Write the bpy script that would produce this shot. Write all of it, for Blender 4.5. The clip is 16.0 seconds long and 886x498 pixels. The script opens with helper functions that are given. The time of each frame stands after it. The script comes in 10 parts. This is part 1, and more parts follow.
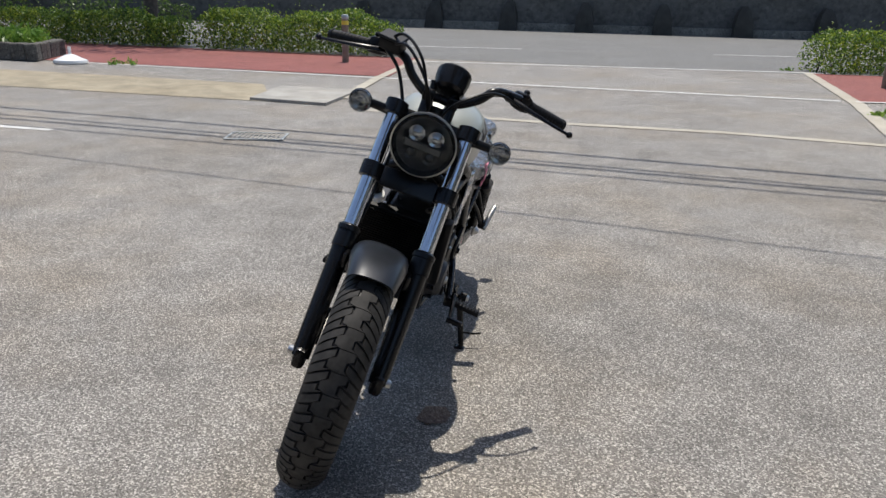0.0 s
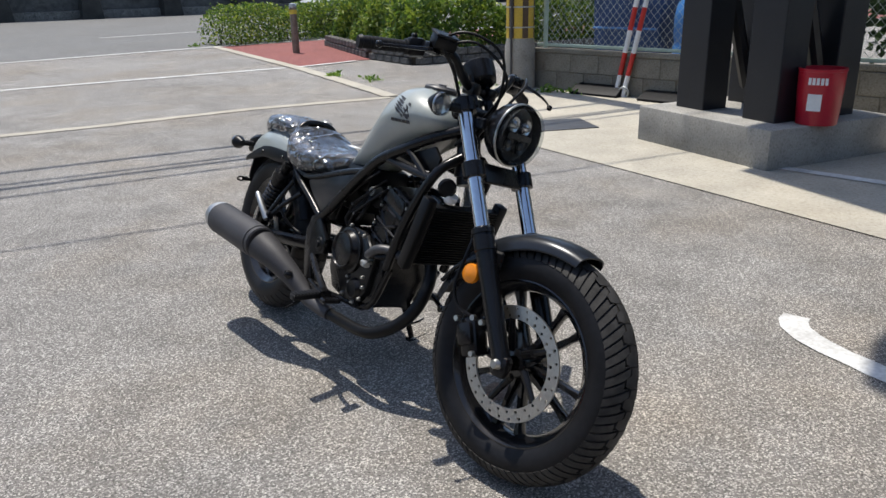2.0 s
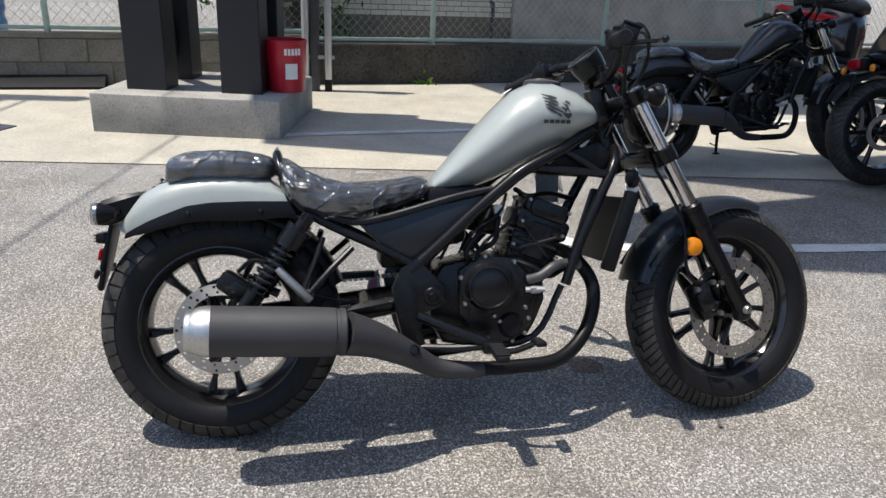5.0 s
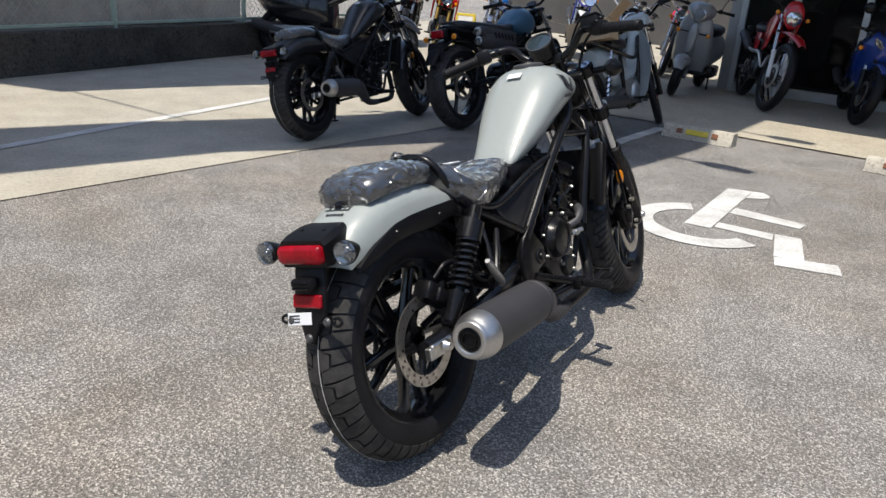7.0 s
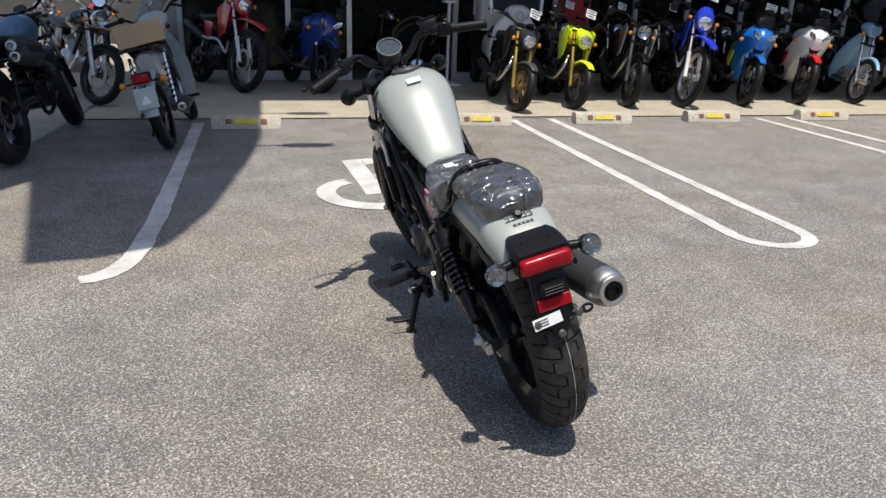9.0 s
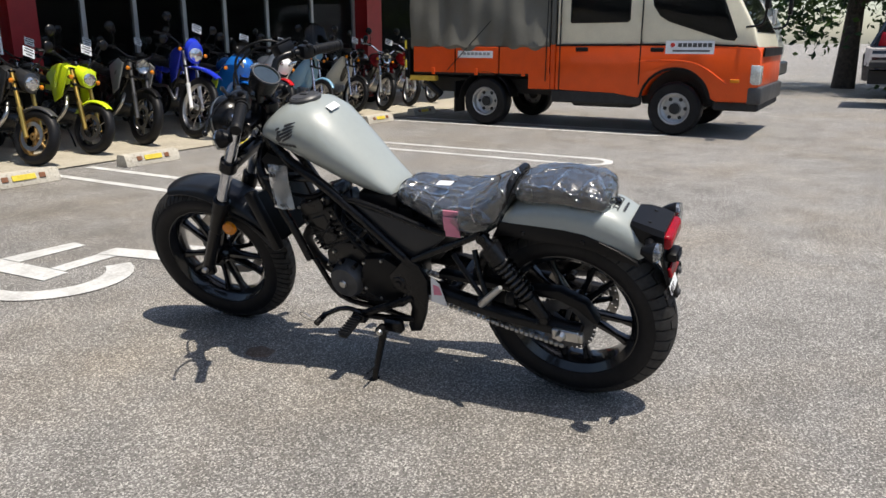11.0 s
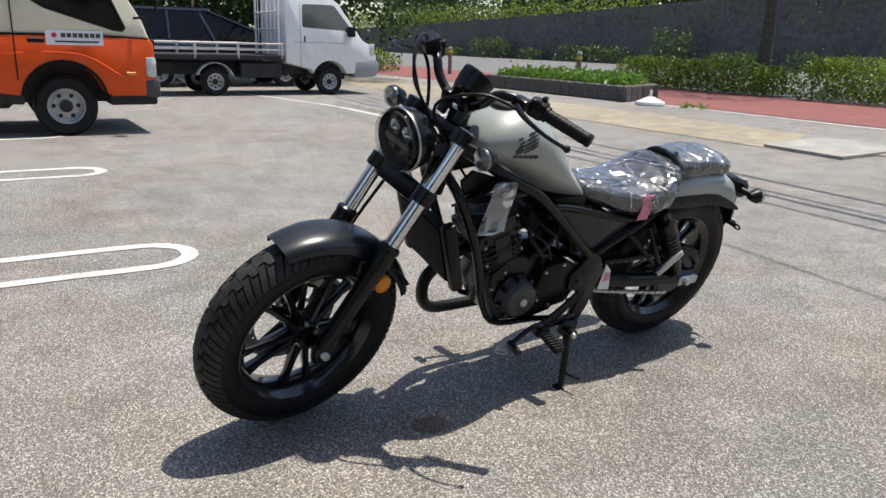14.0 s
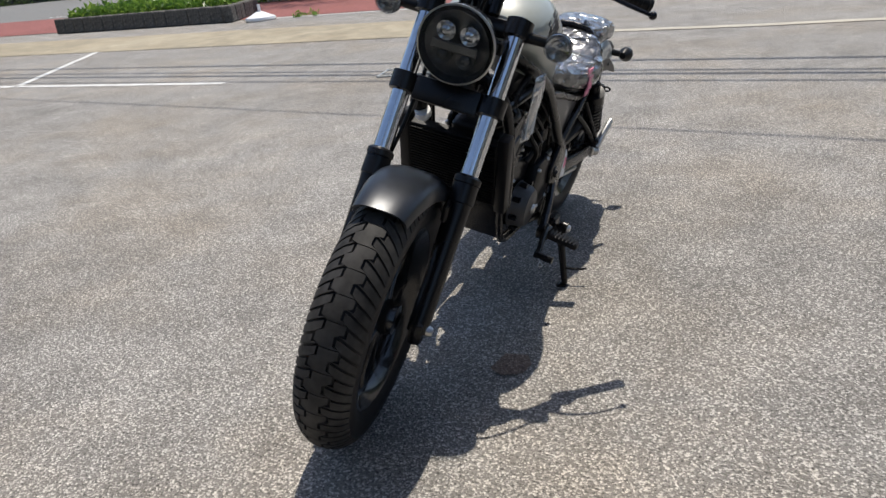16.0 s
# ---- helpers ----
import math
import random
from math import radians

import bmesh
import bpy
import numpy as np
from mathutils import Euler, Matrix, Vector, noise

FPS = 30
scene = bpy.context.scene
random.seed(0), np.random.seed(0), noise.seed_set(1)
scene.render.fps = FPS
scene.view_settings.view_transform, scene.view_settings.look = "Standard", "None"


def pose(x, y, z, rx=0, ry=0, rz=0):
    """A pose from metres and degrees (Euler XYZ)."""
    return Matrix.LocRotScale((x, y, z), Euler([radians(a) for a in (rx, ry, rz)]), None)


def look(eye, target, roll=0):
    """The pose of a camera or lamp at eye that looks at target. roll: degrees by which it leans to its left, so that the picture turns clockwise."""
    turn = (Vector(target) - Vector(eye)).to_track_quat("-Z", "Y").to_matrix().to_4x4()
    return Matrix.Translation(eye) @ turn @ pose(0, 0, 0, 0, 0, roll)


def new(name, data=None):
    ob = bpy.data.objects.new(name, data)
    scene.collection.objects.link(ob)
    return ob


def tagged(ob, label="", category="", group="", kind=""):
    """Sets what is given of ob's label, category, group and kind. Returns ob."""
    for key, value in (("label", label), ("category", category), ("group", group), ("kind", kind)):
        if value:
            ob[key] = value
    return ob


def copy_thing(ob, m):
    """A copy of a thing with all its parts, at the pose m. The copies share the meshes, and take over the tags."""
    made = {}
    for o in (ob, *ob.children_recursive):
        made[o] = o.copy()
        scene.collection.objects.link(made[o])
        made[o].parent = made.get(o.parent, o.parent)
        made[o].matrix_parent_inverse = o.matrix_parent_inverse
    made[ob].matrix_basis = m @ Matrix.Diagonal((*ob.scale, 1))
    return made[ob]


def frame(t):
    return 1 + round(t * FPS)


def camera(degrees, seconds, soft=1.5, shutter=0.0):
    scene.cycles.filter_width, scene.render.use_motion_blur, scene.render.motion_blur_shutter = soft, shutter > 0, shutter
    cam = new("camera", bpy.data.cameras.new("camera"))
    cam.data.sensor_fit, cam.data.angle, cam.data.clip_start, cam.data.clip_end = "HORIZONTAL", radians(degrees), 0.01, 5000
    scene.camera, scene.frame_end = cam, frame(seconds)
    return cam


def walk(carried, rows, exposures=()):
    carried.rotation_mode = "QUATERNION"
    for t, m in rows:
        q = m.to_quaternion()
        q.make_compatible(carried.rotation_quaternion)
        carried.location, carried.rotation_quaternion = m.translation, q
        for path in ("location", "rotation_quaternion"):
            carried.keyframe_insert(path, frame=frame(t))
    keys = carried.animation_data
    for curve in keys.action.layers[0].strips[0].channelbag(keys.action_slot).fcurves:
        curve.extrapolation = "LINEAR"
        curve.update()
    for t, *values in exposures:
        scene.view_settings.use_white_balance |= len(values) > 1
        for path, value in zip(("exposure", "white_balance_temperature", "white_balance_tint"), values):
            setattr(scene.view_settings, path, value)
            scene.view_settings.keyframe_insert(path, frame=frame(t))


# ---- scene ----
cam = camera(60.8, 16.0)
PATH = [
    (0, (0.669, -2.349, 1.171), (0.260, -0.490, 0.558), 1.6),
    (0.5, (0.261, -2.445, 1.171), (0.246, -0.548, 0.537), 1.1),
    (1, (-0.204, -2.438, 1.179), (0.169, -0.582, 0.533), 0.3),
    (1.5, (-0.667, -2.309, 1.194), (0.067, -0.567, 0.542), -0.7),
    (2, (-1.086, -2.045, 1.215), (-0.032, -0.478, 0.556), -1.3),
    (2.5, (-1.454, -1.751, 1.243), (-0.131, -0.406, 0.58), -1.8),
    (3, (-1.727, -1.375, 1.265), (-0.182, -0.293, 0.599), -1.8),
    (3.5, (-1.939, -0.979, 1.279), (-0.229, -0.188, 0.609), -1.3),
    (4, (-1.982, -0.507, 1.277), (-0.159, -0.048, 0.595), -0.5),
    (4.2, (-1.995, -0.306, 1.251), (-0.144, 0.013, 0.564), 0.1),
    (6.3, (-1.463, 1.523, 1.229), (-0.005, 0.363, 0.499), 4.9),
    (6.5, (-1.398, 1.717, 1.226), (-0.033, 0.446, 0.504), 4.8),
    (7, (-1.084, 2.101, 1.206), (-0.012, 0.561, 0.513), 4.1),
    (7.5, (-0.685, 2.394, 1.208), (0.045, 0.664, 0.52), 3.9),
    (8, (-0.254, 2.592, 1.218), (0.092, 0.744, 0.535), 3.6),
    (8.5, (0.227, 2.624, 1.215), (0.171, 0.74, 0.546), 2.9),
    (9, (0.711, 2.588, 1.194), (0.256, 0.75, 0.549), 1.9),
    (9.5, (1.145, 2.402, 1.165), (0.312, 0.69, 0.552), 0.9),
    (10, (1.571, 2.173, 1.134), (0.387, 0.667, 0.559), 0.5),
    (10.2, (1.703, 2.048, 1.107), (0.397, 0.642, 0.545), 0.4),
    (12.3, (2.395, 0.22, 1.085), (0.465, 0.103, 0.57), 0.8),
    (12.5, (2.37, 0.008, 1.072), (0.436, 0.028, 0.56), 1.1),
    (13, (2.329, -0.503, 1.079), (0.427, -0.145, 0.571), 1.4),
    (13.5, (2.179, -0.972, 1.068), (0.374, -0.281, 0.557), 1.7),
    (14, (1.944, -1.403, 1.075), (0.289, -0.412, 0.549), 1.5),
    (14.5, (1.726, -1.769, 1.087), (0.258, -0.525, 0.543), 0.5),
    (15, (1.393, -1.990, 1.091), (0.130, -0.556, 0.500), -1.2),
    (15.5, (1.115, -2.100, 1.083), (0.060, -0.531, 0.432), -3.4),
    (16, (0.926, -1.953, 1.036), (0.026, -0.333, 0.284), -6.5),
]
walk(cam, [(t, look(eye, target, roll)) for t, eye, target, roll in PATH], exposures=[(0.0, 0.01, 6500, 10), (1.0, 0.03, 6440, 10), (2.0, 0.13, 6370, 10), (3.0, 0.29, 6350, 10), (4.0, 0.43, 6350, 10), (5.0, 0.35, 6420, 10), (6.5, 0.20, 6520, 10), (8.5, 0.07, 6600, 10), (10.0, 0.13, 6650, 10), (12.5, 0.22, 6620, 10), (14.0, 0.28, 6600, 10), (15.0, 0.19, 6600, 10), (16.0, 0.11, 6560, 10)])

# ---- light ----
world = bpy.data.worlds.new("sky")
scene.world = world
world.use_nodes = True
_wn = world.node_tree.nodes
_sky = _wn.new("ShaderNodeTexSky")
_sky.sky_type, _sky.sun_disc = "NISHITA", False
_sky.sun_elevation, _sky.sun_rotation = radians(73), radians(0)
_sky.air_density, _sky.dust_density, _sky.ozone_density = 1.0, 1.2, 1.0
world.node_tree.links.new(_sky.outputs[0], _wn["Background"].inputs[0])
_wn["Background"].inputs[1].default_value = 0.15
sun = new("sun", bpy.data.lights.new("sun", "SUN"))
sun.data.energy, sun.data.angle, sun.data.color = 4.7, radians(0.53), (1.0, 0.94, 0.84)
sun.matrix_world = look((0.3, 6.1, 20.0), (0, 0, 0))


# ---- helpers of this scene ----
def link_bm(name, bm, mats, parent=None, label="", sharp=35):
    me = bpy.data.meshes.new(name)
    bmesh.ops.recalc_face_normals(bm, faces=bm.faces)
    bm.to_mesh(me)
    bm.free()
    for m in mats if isinstance(mats, (list, tuple)) else [mats]:
        me.materials.append(m)
    me.polygons.foreach_set("use_smooth", [True] * len(me.polygons))
    me.set_sharp_from_angle(angle=radians(sharp))
    ob = new(name, me)
    if parent is not None:
        ob.parent = parent
    if label:
        ob["label"] = label
    return ob


def part(name, bm, material, parent, label="", sharp=35):
    return link_bm(name, bm, material, parent, label, sharp)


def thing(name, m, label, category, group="", kind=""):
    ob = new(name)
    ob.empty_display_size = 0.1
    ob.matrix_world = m
    return tagged(ob, label, category, group, kind)


def solid(name, bm, material, label, category, group="", kind="", m=None, sharp=35):
    ob = link_bm(name, bm, material, None, "", sharp)
    if m is not None:
        ob.matrix_world = m
    return tagged(ob, label, category, group, kind)


def box(bm, size, at=(0, 0, 0), m=None, bevel=0.0, seg=1, taper=None):
    """A box with its centre at at; taper scales the top in x and y."""
    tmp = bmesh.new()
    bmesh.ops.create_cube(tmp, size=1)
    for v in tmp.verts:
        f = taper if taper and v.co.z > 0 else (1, 1)
        v.co = Vector((v.co.x * size[0] * f[0], v.co.y * size[1] * f[1], v.co.z * size[2]))
    if bevel:
        bmesh.ops.bevel(tmp, geom=tmp.edges, offset=bevel, segments=seg, profile=0.5, affect="EDGES")
    mm = Matrix.Translation(at) if m is None else m @ Matrix.Translation(at)
    join(bm, tmp, mm)
    return bm


def join(bm, tmp, m=None, mat=None):
    base = {}
    for v in tmp.verts:
        base[v] = bm.verts.new(m @ v.co if m is not None else v.co)
    for f in tmp.faces:
        try:
            g = bm.faces.new([base[v] for v in f.verts])
            g.material_index = f.material_index if mat is None else mat
        except ValueError:
            pass
    tmp.free()
    return bm


def smooth_path(pts, n=6):
    pts = [Vector(p) for p in pts]
    if len(pts) < 3:
        return pts
    out = []
    ext = [2 * pts[0] - pts[1]] + pts + [2 * pts[-1] - pts[-2]]
    for i in range(1, len(ext) - 2):
        p0, p1, p2, p3 = ext[i - 1:i + 3]
        for k in range(n):
            t = k / n
            out.append(0.5 * (2 * p1 + (p2 - p0) * t + (2 * p0 - 5 * p1 + 4 * p2 - p3) * t * t + (3 * p1 - p0 - 3 * p2 + p3) * t ** 3))
    return out + [pts[-1]]


def tube(bm, pts, r, seg=10, n=6, m=None, flat=1.0):
    """A round tube along a smooth path; r is one radius or one for each given point."""
    radii = r if isinstance(r, (list, tuple)) else None
    path = smooth_path(pts, n) if n > 1 else [Vector(p) for p in pts]
    rings, count = [], len(path)
    side = None
    for i, p in enumerate(path):
        d = (path[min(i + 1, count - 1)] - path[max(i - 1, 0)]).normalized()
        if side is None:
            side = d.orthogonal().normalized()
        side = (side - d * side.dot(d)).normalized()
        up = d.cross(side)
        if radii:
            f = i / (count - 1) * (len(radii) - 1)
            k = min(int(f), len(radii) - 2)
            rad = radii[k] + (radii[k + 1] - radii[k]) * (f - k)
        else:
            rad = r
        ring = []
        for s in range(seg):
            a = 2 * math.pi * s / seg
            q = p + (side * math.cos(a) + up * math.sin(a) * flat) * rad
            ring.append(bm.verts.new(m @ q if m is not None else q))
        rings.append(ring)
    for a, b in zip(rings, rings[1:]):
        for s in range(seg):
            bm.faces.new((a[s], a[(s + 1) % seg], b[(s + 1) % seg], b[s]))
    bm.faces.new(rings[0][::-1])
    bm.faces.new(rings[-1])
    return bm


def rod(bm, a, b, r, r2=None, seg=12, m=None):
    return tube(bm, [a, b], [r, r if r2 is None else r2], seg, 1, m)


def lathe(bm, profile, seg=32, m=None, closed=False, caps=True):
    """Turns (radius, height) pairs about the z axis; closed joins the last to the first."""
    rings = []
    for r, z in profile:
        ring = []
        for s in range(seg):
            a = 2 * math.pi * s / seg
            q = Vector((r * math.cos(a), r * math.sin(a), z))
            ring.append(bm.verts.new(m @ q if m is not None else q))
        rings.append(ring)
    pairs = list(zip(rings, rings[1:])) + ([(rings[-1], rings[0])] if closed else [])
    for a, b in pairs:
        for s in range(seg):
            bm.faces.new((a[s], a[(s + 1) % seg], b[(s + 1) % seg], b[s]))
    if not closed:
        if profile[0][0] > 1e-4 and caps:
            bm.faces.new(rings[0][::-1])
        if profile[-1][0] > 1e-4 and caps:
            bm.faces.new(rings[-1])
        bmesh.ops.remove_doubles(bm, verts=rings[0] + rings[-1], dist=1e-5)
    return bm


def plate(bm, outline, thick, m=None, bevel=0.0):
    """A flat piece: an outline in x and y, thick along z about 0."""
    tmp = bmesh.new()
    lo = [tmp.verts.new((x, y, -thick / 2)) for x, y in outline]
    hi = [tmp.verts.new((x, y, thick / 2)) for x, y in outline]
    n = len(outline)
    tmp.faces.new(lo[::-1])
    tmp.faces.new(hi)
    for i in range(n):
        tmp.faces.new((lo[i], lo[(i + 1) % n], hi[(i + 1) % n], hi[i]))
    bmesh.ops.recalc_face_normals(tmp, faces=tmp.faces)
    if bevel:
        e = [e for e in tmp.edges if abs(e.verts[0].co.z - e.verts[1].co.z) < 1e-6]
        bmesh.ops.bevel(tmp, geom=e, offset=bevel, segments=2, profile=0.5, affect="EDGES")
    return join(bm, tmp, m)


def loft(bm, rings, m=None, caps=True):
    """Skins rings of points, all of one count, each a closed loop."""
    vs = [[bm.verts.new(m @ Vector(p) if m is not None else Vector(p)) for p in ring] for ring in rings]
    n = len(vs[0])
    for a, b in zip(vs, vs[1:]):
        for s in range(n):
            bm.faces.new((a[s], a[(s + 1) % n], b[(s + 1) % n], b[s]))
    if caps:
        bm.faces.new(vs[0][::-1])
        bm.faces.new(vs[-1])
    return bm


def axis_to(p, d):
    """A frame at p whose z axis points along d."""
    q = Vector(d).normalized().to_track_quat("Z", "Y")
    return Matrix.Translation(p) @ q.to_matrix().to_4x4()


YZ = Matrix(((0, 0, 1, 0), (1, 0, 0, 0), (0, 1, 0, 0), (0, 0, 0, 1)))   # outline (y, z), thickness along x
XZ = Matrix(((1, 0, 0, 0), (0, 0, -1, 0), (0, 1, 0, 0), (0, 0, 0, 1)))  # outline (x, z), thickness along y


# ---- materials ----
def material(name, colour, rough=0.5, metal=0.0, vary=0.12, scale=6.0, fine=60.0, bump=0.0, coat=0.0, spread=0.08, second=None, island=0.0, spec=0.5):
    m = bpy.data.materials.new(name)
    m.use_nodes = True
    n, l = m.node_tree.nodes, m.node_tree.links
    b = n["Principled BSDF"]
    b.inputs["Metallic"].default_value = metal
    b.inputs["Coat Weight"].default_value = coat
    b.inputs["Coat Roughness"].default_value = 0.06
    b.inputs["Specular IOR Level"].default_value = spec
    co = n.new("ShaderNodeTexCoord")
    big, small = n.new("ShaderNodeTexNoise"), n.new("ShaderNodeTexNoise")
    big.inputs["Scale"].default_value, big.inputs["Detail"].default_value = scale, 4
    small.inputs["Scale"].default_value, small.inputs["Detail"].default_value = fine, 3
    for t in (big, small):
        l.new(co.outputs["Object"], t.inputs["Vector"])
    mix = n.new("ShaderNodeMix")
    mix.data_type = "RGBA"
    c2 = second if second else tuple(max(0.0, c * (1 - 2.2 * vary)) for c in colour)
    c1 = colour if second else tuple(min(1.0, c * (1 + vary)) for c in colour)
    mix.inputs["A"].default_value, mix.inputs["B"].default_value = (*c1, 1), (*c2, 1)
    ramp = n.new("ShaderNodeMapRange")
    ramp.inputs["From Min"].default_value, ramp.inputs["From Max"].default_value = 0.35, 0.75
    add = n.new("ShaderNodeMath")
    add.operation = "MULTIPLY_ADD"
    add.inputs[1].default_value = 0.45
    l.new(small.outputs["Fac"], add.inputs[0])
    sc = n.new("ShaderNodeMath")
    sc.operation = "MULTIPLY"
    sc.inputs[1].default_value = 0.6
    l.new(big.outputs["Fac"], sc.inputs[0])
    l.new(sc.outputs[0], add.inputs[2])
    l.new(add.outputs[0], ramp.inputs["Value"])
    l.new(ramp.outputs["Result"], mix.inputs["Factor"])
    out = mix.outputs["Result"]
    if island:
        info = n.new("ShaderNodeObjectInfo")
        geo = n.new("ShaderNodeNewGeometry")
        su = n.new("ShaderNodeMath")
        su.operation = "ADD"
        l.new(info.outputs["Random"], su.inputs[0])
        l.new(geo.outputs["Random Per Island"], su.inputs[1])
        mr = n.new("ShaderNodeMapRange")
        mr.inputs["From Max"].default_value = 2.0
        mr.inputs["To Min"].default_value, mr.inputs["To Max"].default_value = 1 - island, 1 + island
        l.new(su.outputs[0], mr.inputs["Value"])
        hsv = n.new("ShaderNodeHueSaturation")
        l.new(mr.outputs["Result"], hsv.inputs["Value"])
        l.new(out, hsv.inputs["Color"])
        out = hsv.outputs["Color"]
    l.new(out, b.inputs["Base Color"])
    rr = n.new("ShaderNodeMapRange")
    rr.inputs["To Min"].default_value, rr.inputs["To Max"].default_value = max(0.02, rough - spread), min(1, rough + spread)
    l.new(big.outputs["Fac"], rr.inputs["Value"])
    l.new(rr.outputs["Result"], b.inputs["Roughness"])
    if bump:
        bp = n.new("ShaderNodeBump")
        bp.inputs["Strength"].default_value, bp.inputs["Distance"].default_value = 1.0, bump
        l.new(small.outputs["Fac"], bp.inputs["Height"])
        l.new(bp.outputs["Normal"], b.inputs["Normal"])
    return m


def glass(name, colour=(0.9, 0.95, 0.95), rough=0.02, alpha=0.25):
    m = bpy.data.materials.new(name)
    m.use_nodes = True
    n, l = m.node_tree.nodes, m.node_tree.links
    b = n["Principled BSDF"]
    b.inputs["Base Color"].default_value = (0.01, 0.01, 0.01, 1)
    b.inputs["Roughness"].default_value = rough
    tr, mx = n.new("ShaderNodeBsdfTransparent"), n.new("ShaderNodeMixShader")
    tr.inputs["Color"].default_value = (*colour, 1)
    mx.inputs[0].default_value = alpha
    l.new(tr.outputs[0], mx.inputs[1])
    l.new(b.outputs[0], mx.inputs[2])
    l.new(mx.outputs[0], n["Material Output"].inputs["Surface"])
    return m


def ground_material(name, base, stone, dark, grain=140.0, joint=None, patch=0.35, bump=0.004, rough=0.9, stone_at=0.62, tint=0.25):
    """Asphalt or concrete: stones and pores at a fine scale, patches at a large one."""
    m = bpy.data.materials.new(name)
    m.use_nodes = True
    n, l = m.node_tree.nodes, m.node_tree.links
    b = n["Principled BSDF"]
    b.inputs["Roughness"].default_value = rough
    b.inputs["Specular IOR Level"].default_value = 0.35
    co = n.new("ShaderNodeTexCoord")
    vor = n.new("ShaderNodeTexVoronoi")
    vor.inputs["Scale"].default_value = grain
    fine = n.new("ShaderNodeTexNoise")
    fine.inputs["Scale"].default_value, fine.inputs["Detail"].default_value = grain * 0.55, 4
    big = n.new("ShaderNodeTexNoise")
    big.inputs["Scale"].default_value, big.inputs["Detail"].default_value, big.inputs["Roughness"].default_value = 0.45, 6, 0.6
    mid = n.new("ShaderNodeTexNoise")
    mid.inputs["Scale"].default_value, mid.inputs["Detail"].default_value = 3.5, 5
    for t in (vor, fine, big, mid):
        l.new(co.outputs["Object"], t.inputs["Vector"])
    cell = n.new("ShaderNodeSeparateColor")
    l.new(vor.outputs["Color"], cell.inputs[0])
    light = n.new("ShaderNodeMapRange")
    light.inputs["From Min"].default_value, light.inputs["From Max"].default_value = stone_at, 1.0
    l.new(cell.outputs[0], light.inputs["Value"])
    shade = n.new("ShaderNodeMapRange")
    shade.inputs["From Min"].default_value, shade.inputs["From Max"].default_value = 0.52, 0.68
    l.new(fine.outputs["Fac"], shade.inputs["Value"])
    m1, m2, m3 = (n.new("ShaderNodeMix") for _ in range(3))
    for x in (m1, m2, m3):
        x.data_type = "RGBA"
    m1.inputs["A"].default_value, m1.inputs["B"].default_value = (*base, 1), (*stone, 1)
    l.new(light.outputs["Result"], m1.inputs["Factor"])
    l.new(m1.outputs["Result"], m2.inputs["A"])
    m2.inputs["B"].default_value = (*dark, 1)
    l.new(shade.outputs["Result"], m2.inputs["Factor"])
    pr = n.new("ShaderNodeMapRange")
    pr.inputs["From Min"].default_value, pr.inputs["From Max"].default_value = 0.3, 0.7
    pr.inputs["To Min"].default_value, pr.inputs["To Max"].default_value = 1 - patch, 1 + patch * 0.6
    sm = n.new("ShaderNodeMath")
    sm.operation = "MULTIPLY_ADD"
    sm.inputs[1].default_value = 0.5
    l.new(mid.outputs["Fac"], sm.inputs[0])
    s2 = n.new("ShaderNodeMath")
    s2.operation = "MULTIPLY"
    s2.inputs[1].default_value = 0.5
    l.new(big.outputs["Fac"], s2.inputs[0])
    l.new(s2.outputs[0], sm.inputs[2])
    l.new(sm.outputs[0], pr.inputs["Value"])
    hsv = n.new("ShaderNodeHueSaturation")
    l.new(pr.outputs["Result"], hsv.inputs["Value"])
    l.new(m2.outputs["Result"], hsv.inputs["Color"])
    worn = n.new("ShaderNodeTexNoise")
    worn.inputs["Scale"].default_value, worn.inputs["Detail"].default_value, worn.inputs["Roughness"].default_value = 0.7, 5, 0.65
    off = n.new("ShaderNodeMapping")
    off.inputs["Location"].default_value = (3.1, 7.7, 0.0)
    l.new(co.outputs["Object"], off.inputs["Vector"])
    l.new(off.outputs["Vector"], worn.inputs["Vector"])
    wr = n.new("ShaderNodeMapRange")
    wr.inputs["From Min"].default_value, wr.inputs["From Max"].default_value, wr.inputs["To Max"].default_value = 0.45, 0.72, tint
    l.new(worn.outputs["Fac"], wr.inputs["Value"])
    brown = n.new("ShaderNodeMix")
    brown.data_type, brown.blend_type = "RGBA", "MULTIPLY"
    brown.inputs["B"].default_value = (1.0, 0.88, 0.72, 1)
    l.new(wr.outputs["Result"], brown.inputs["Factor"])
    l.new(hsv.outputs["Color"], brown.inputs["A"])
    l.new(brown.outputs["Result"], b.inputs["Base Color"])
    bp = n.new("ShaderNodeBump")
    bp.inputs["Strength"].default_value, bp.inputs["Distance"].default_value = 0.8, bump
    l.new(vor.outputs["Distance"], bp.inputs["Height"])
    l.new(bp.outputs["Normal"], b.inputs["Normal"])
    return m


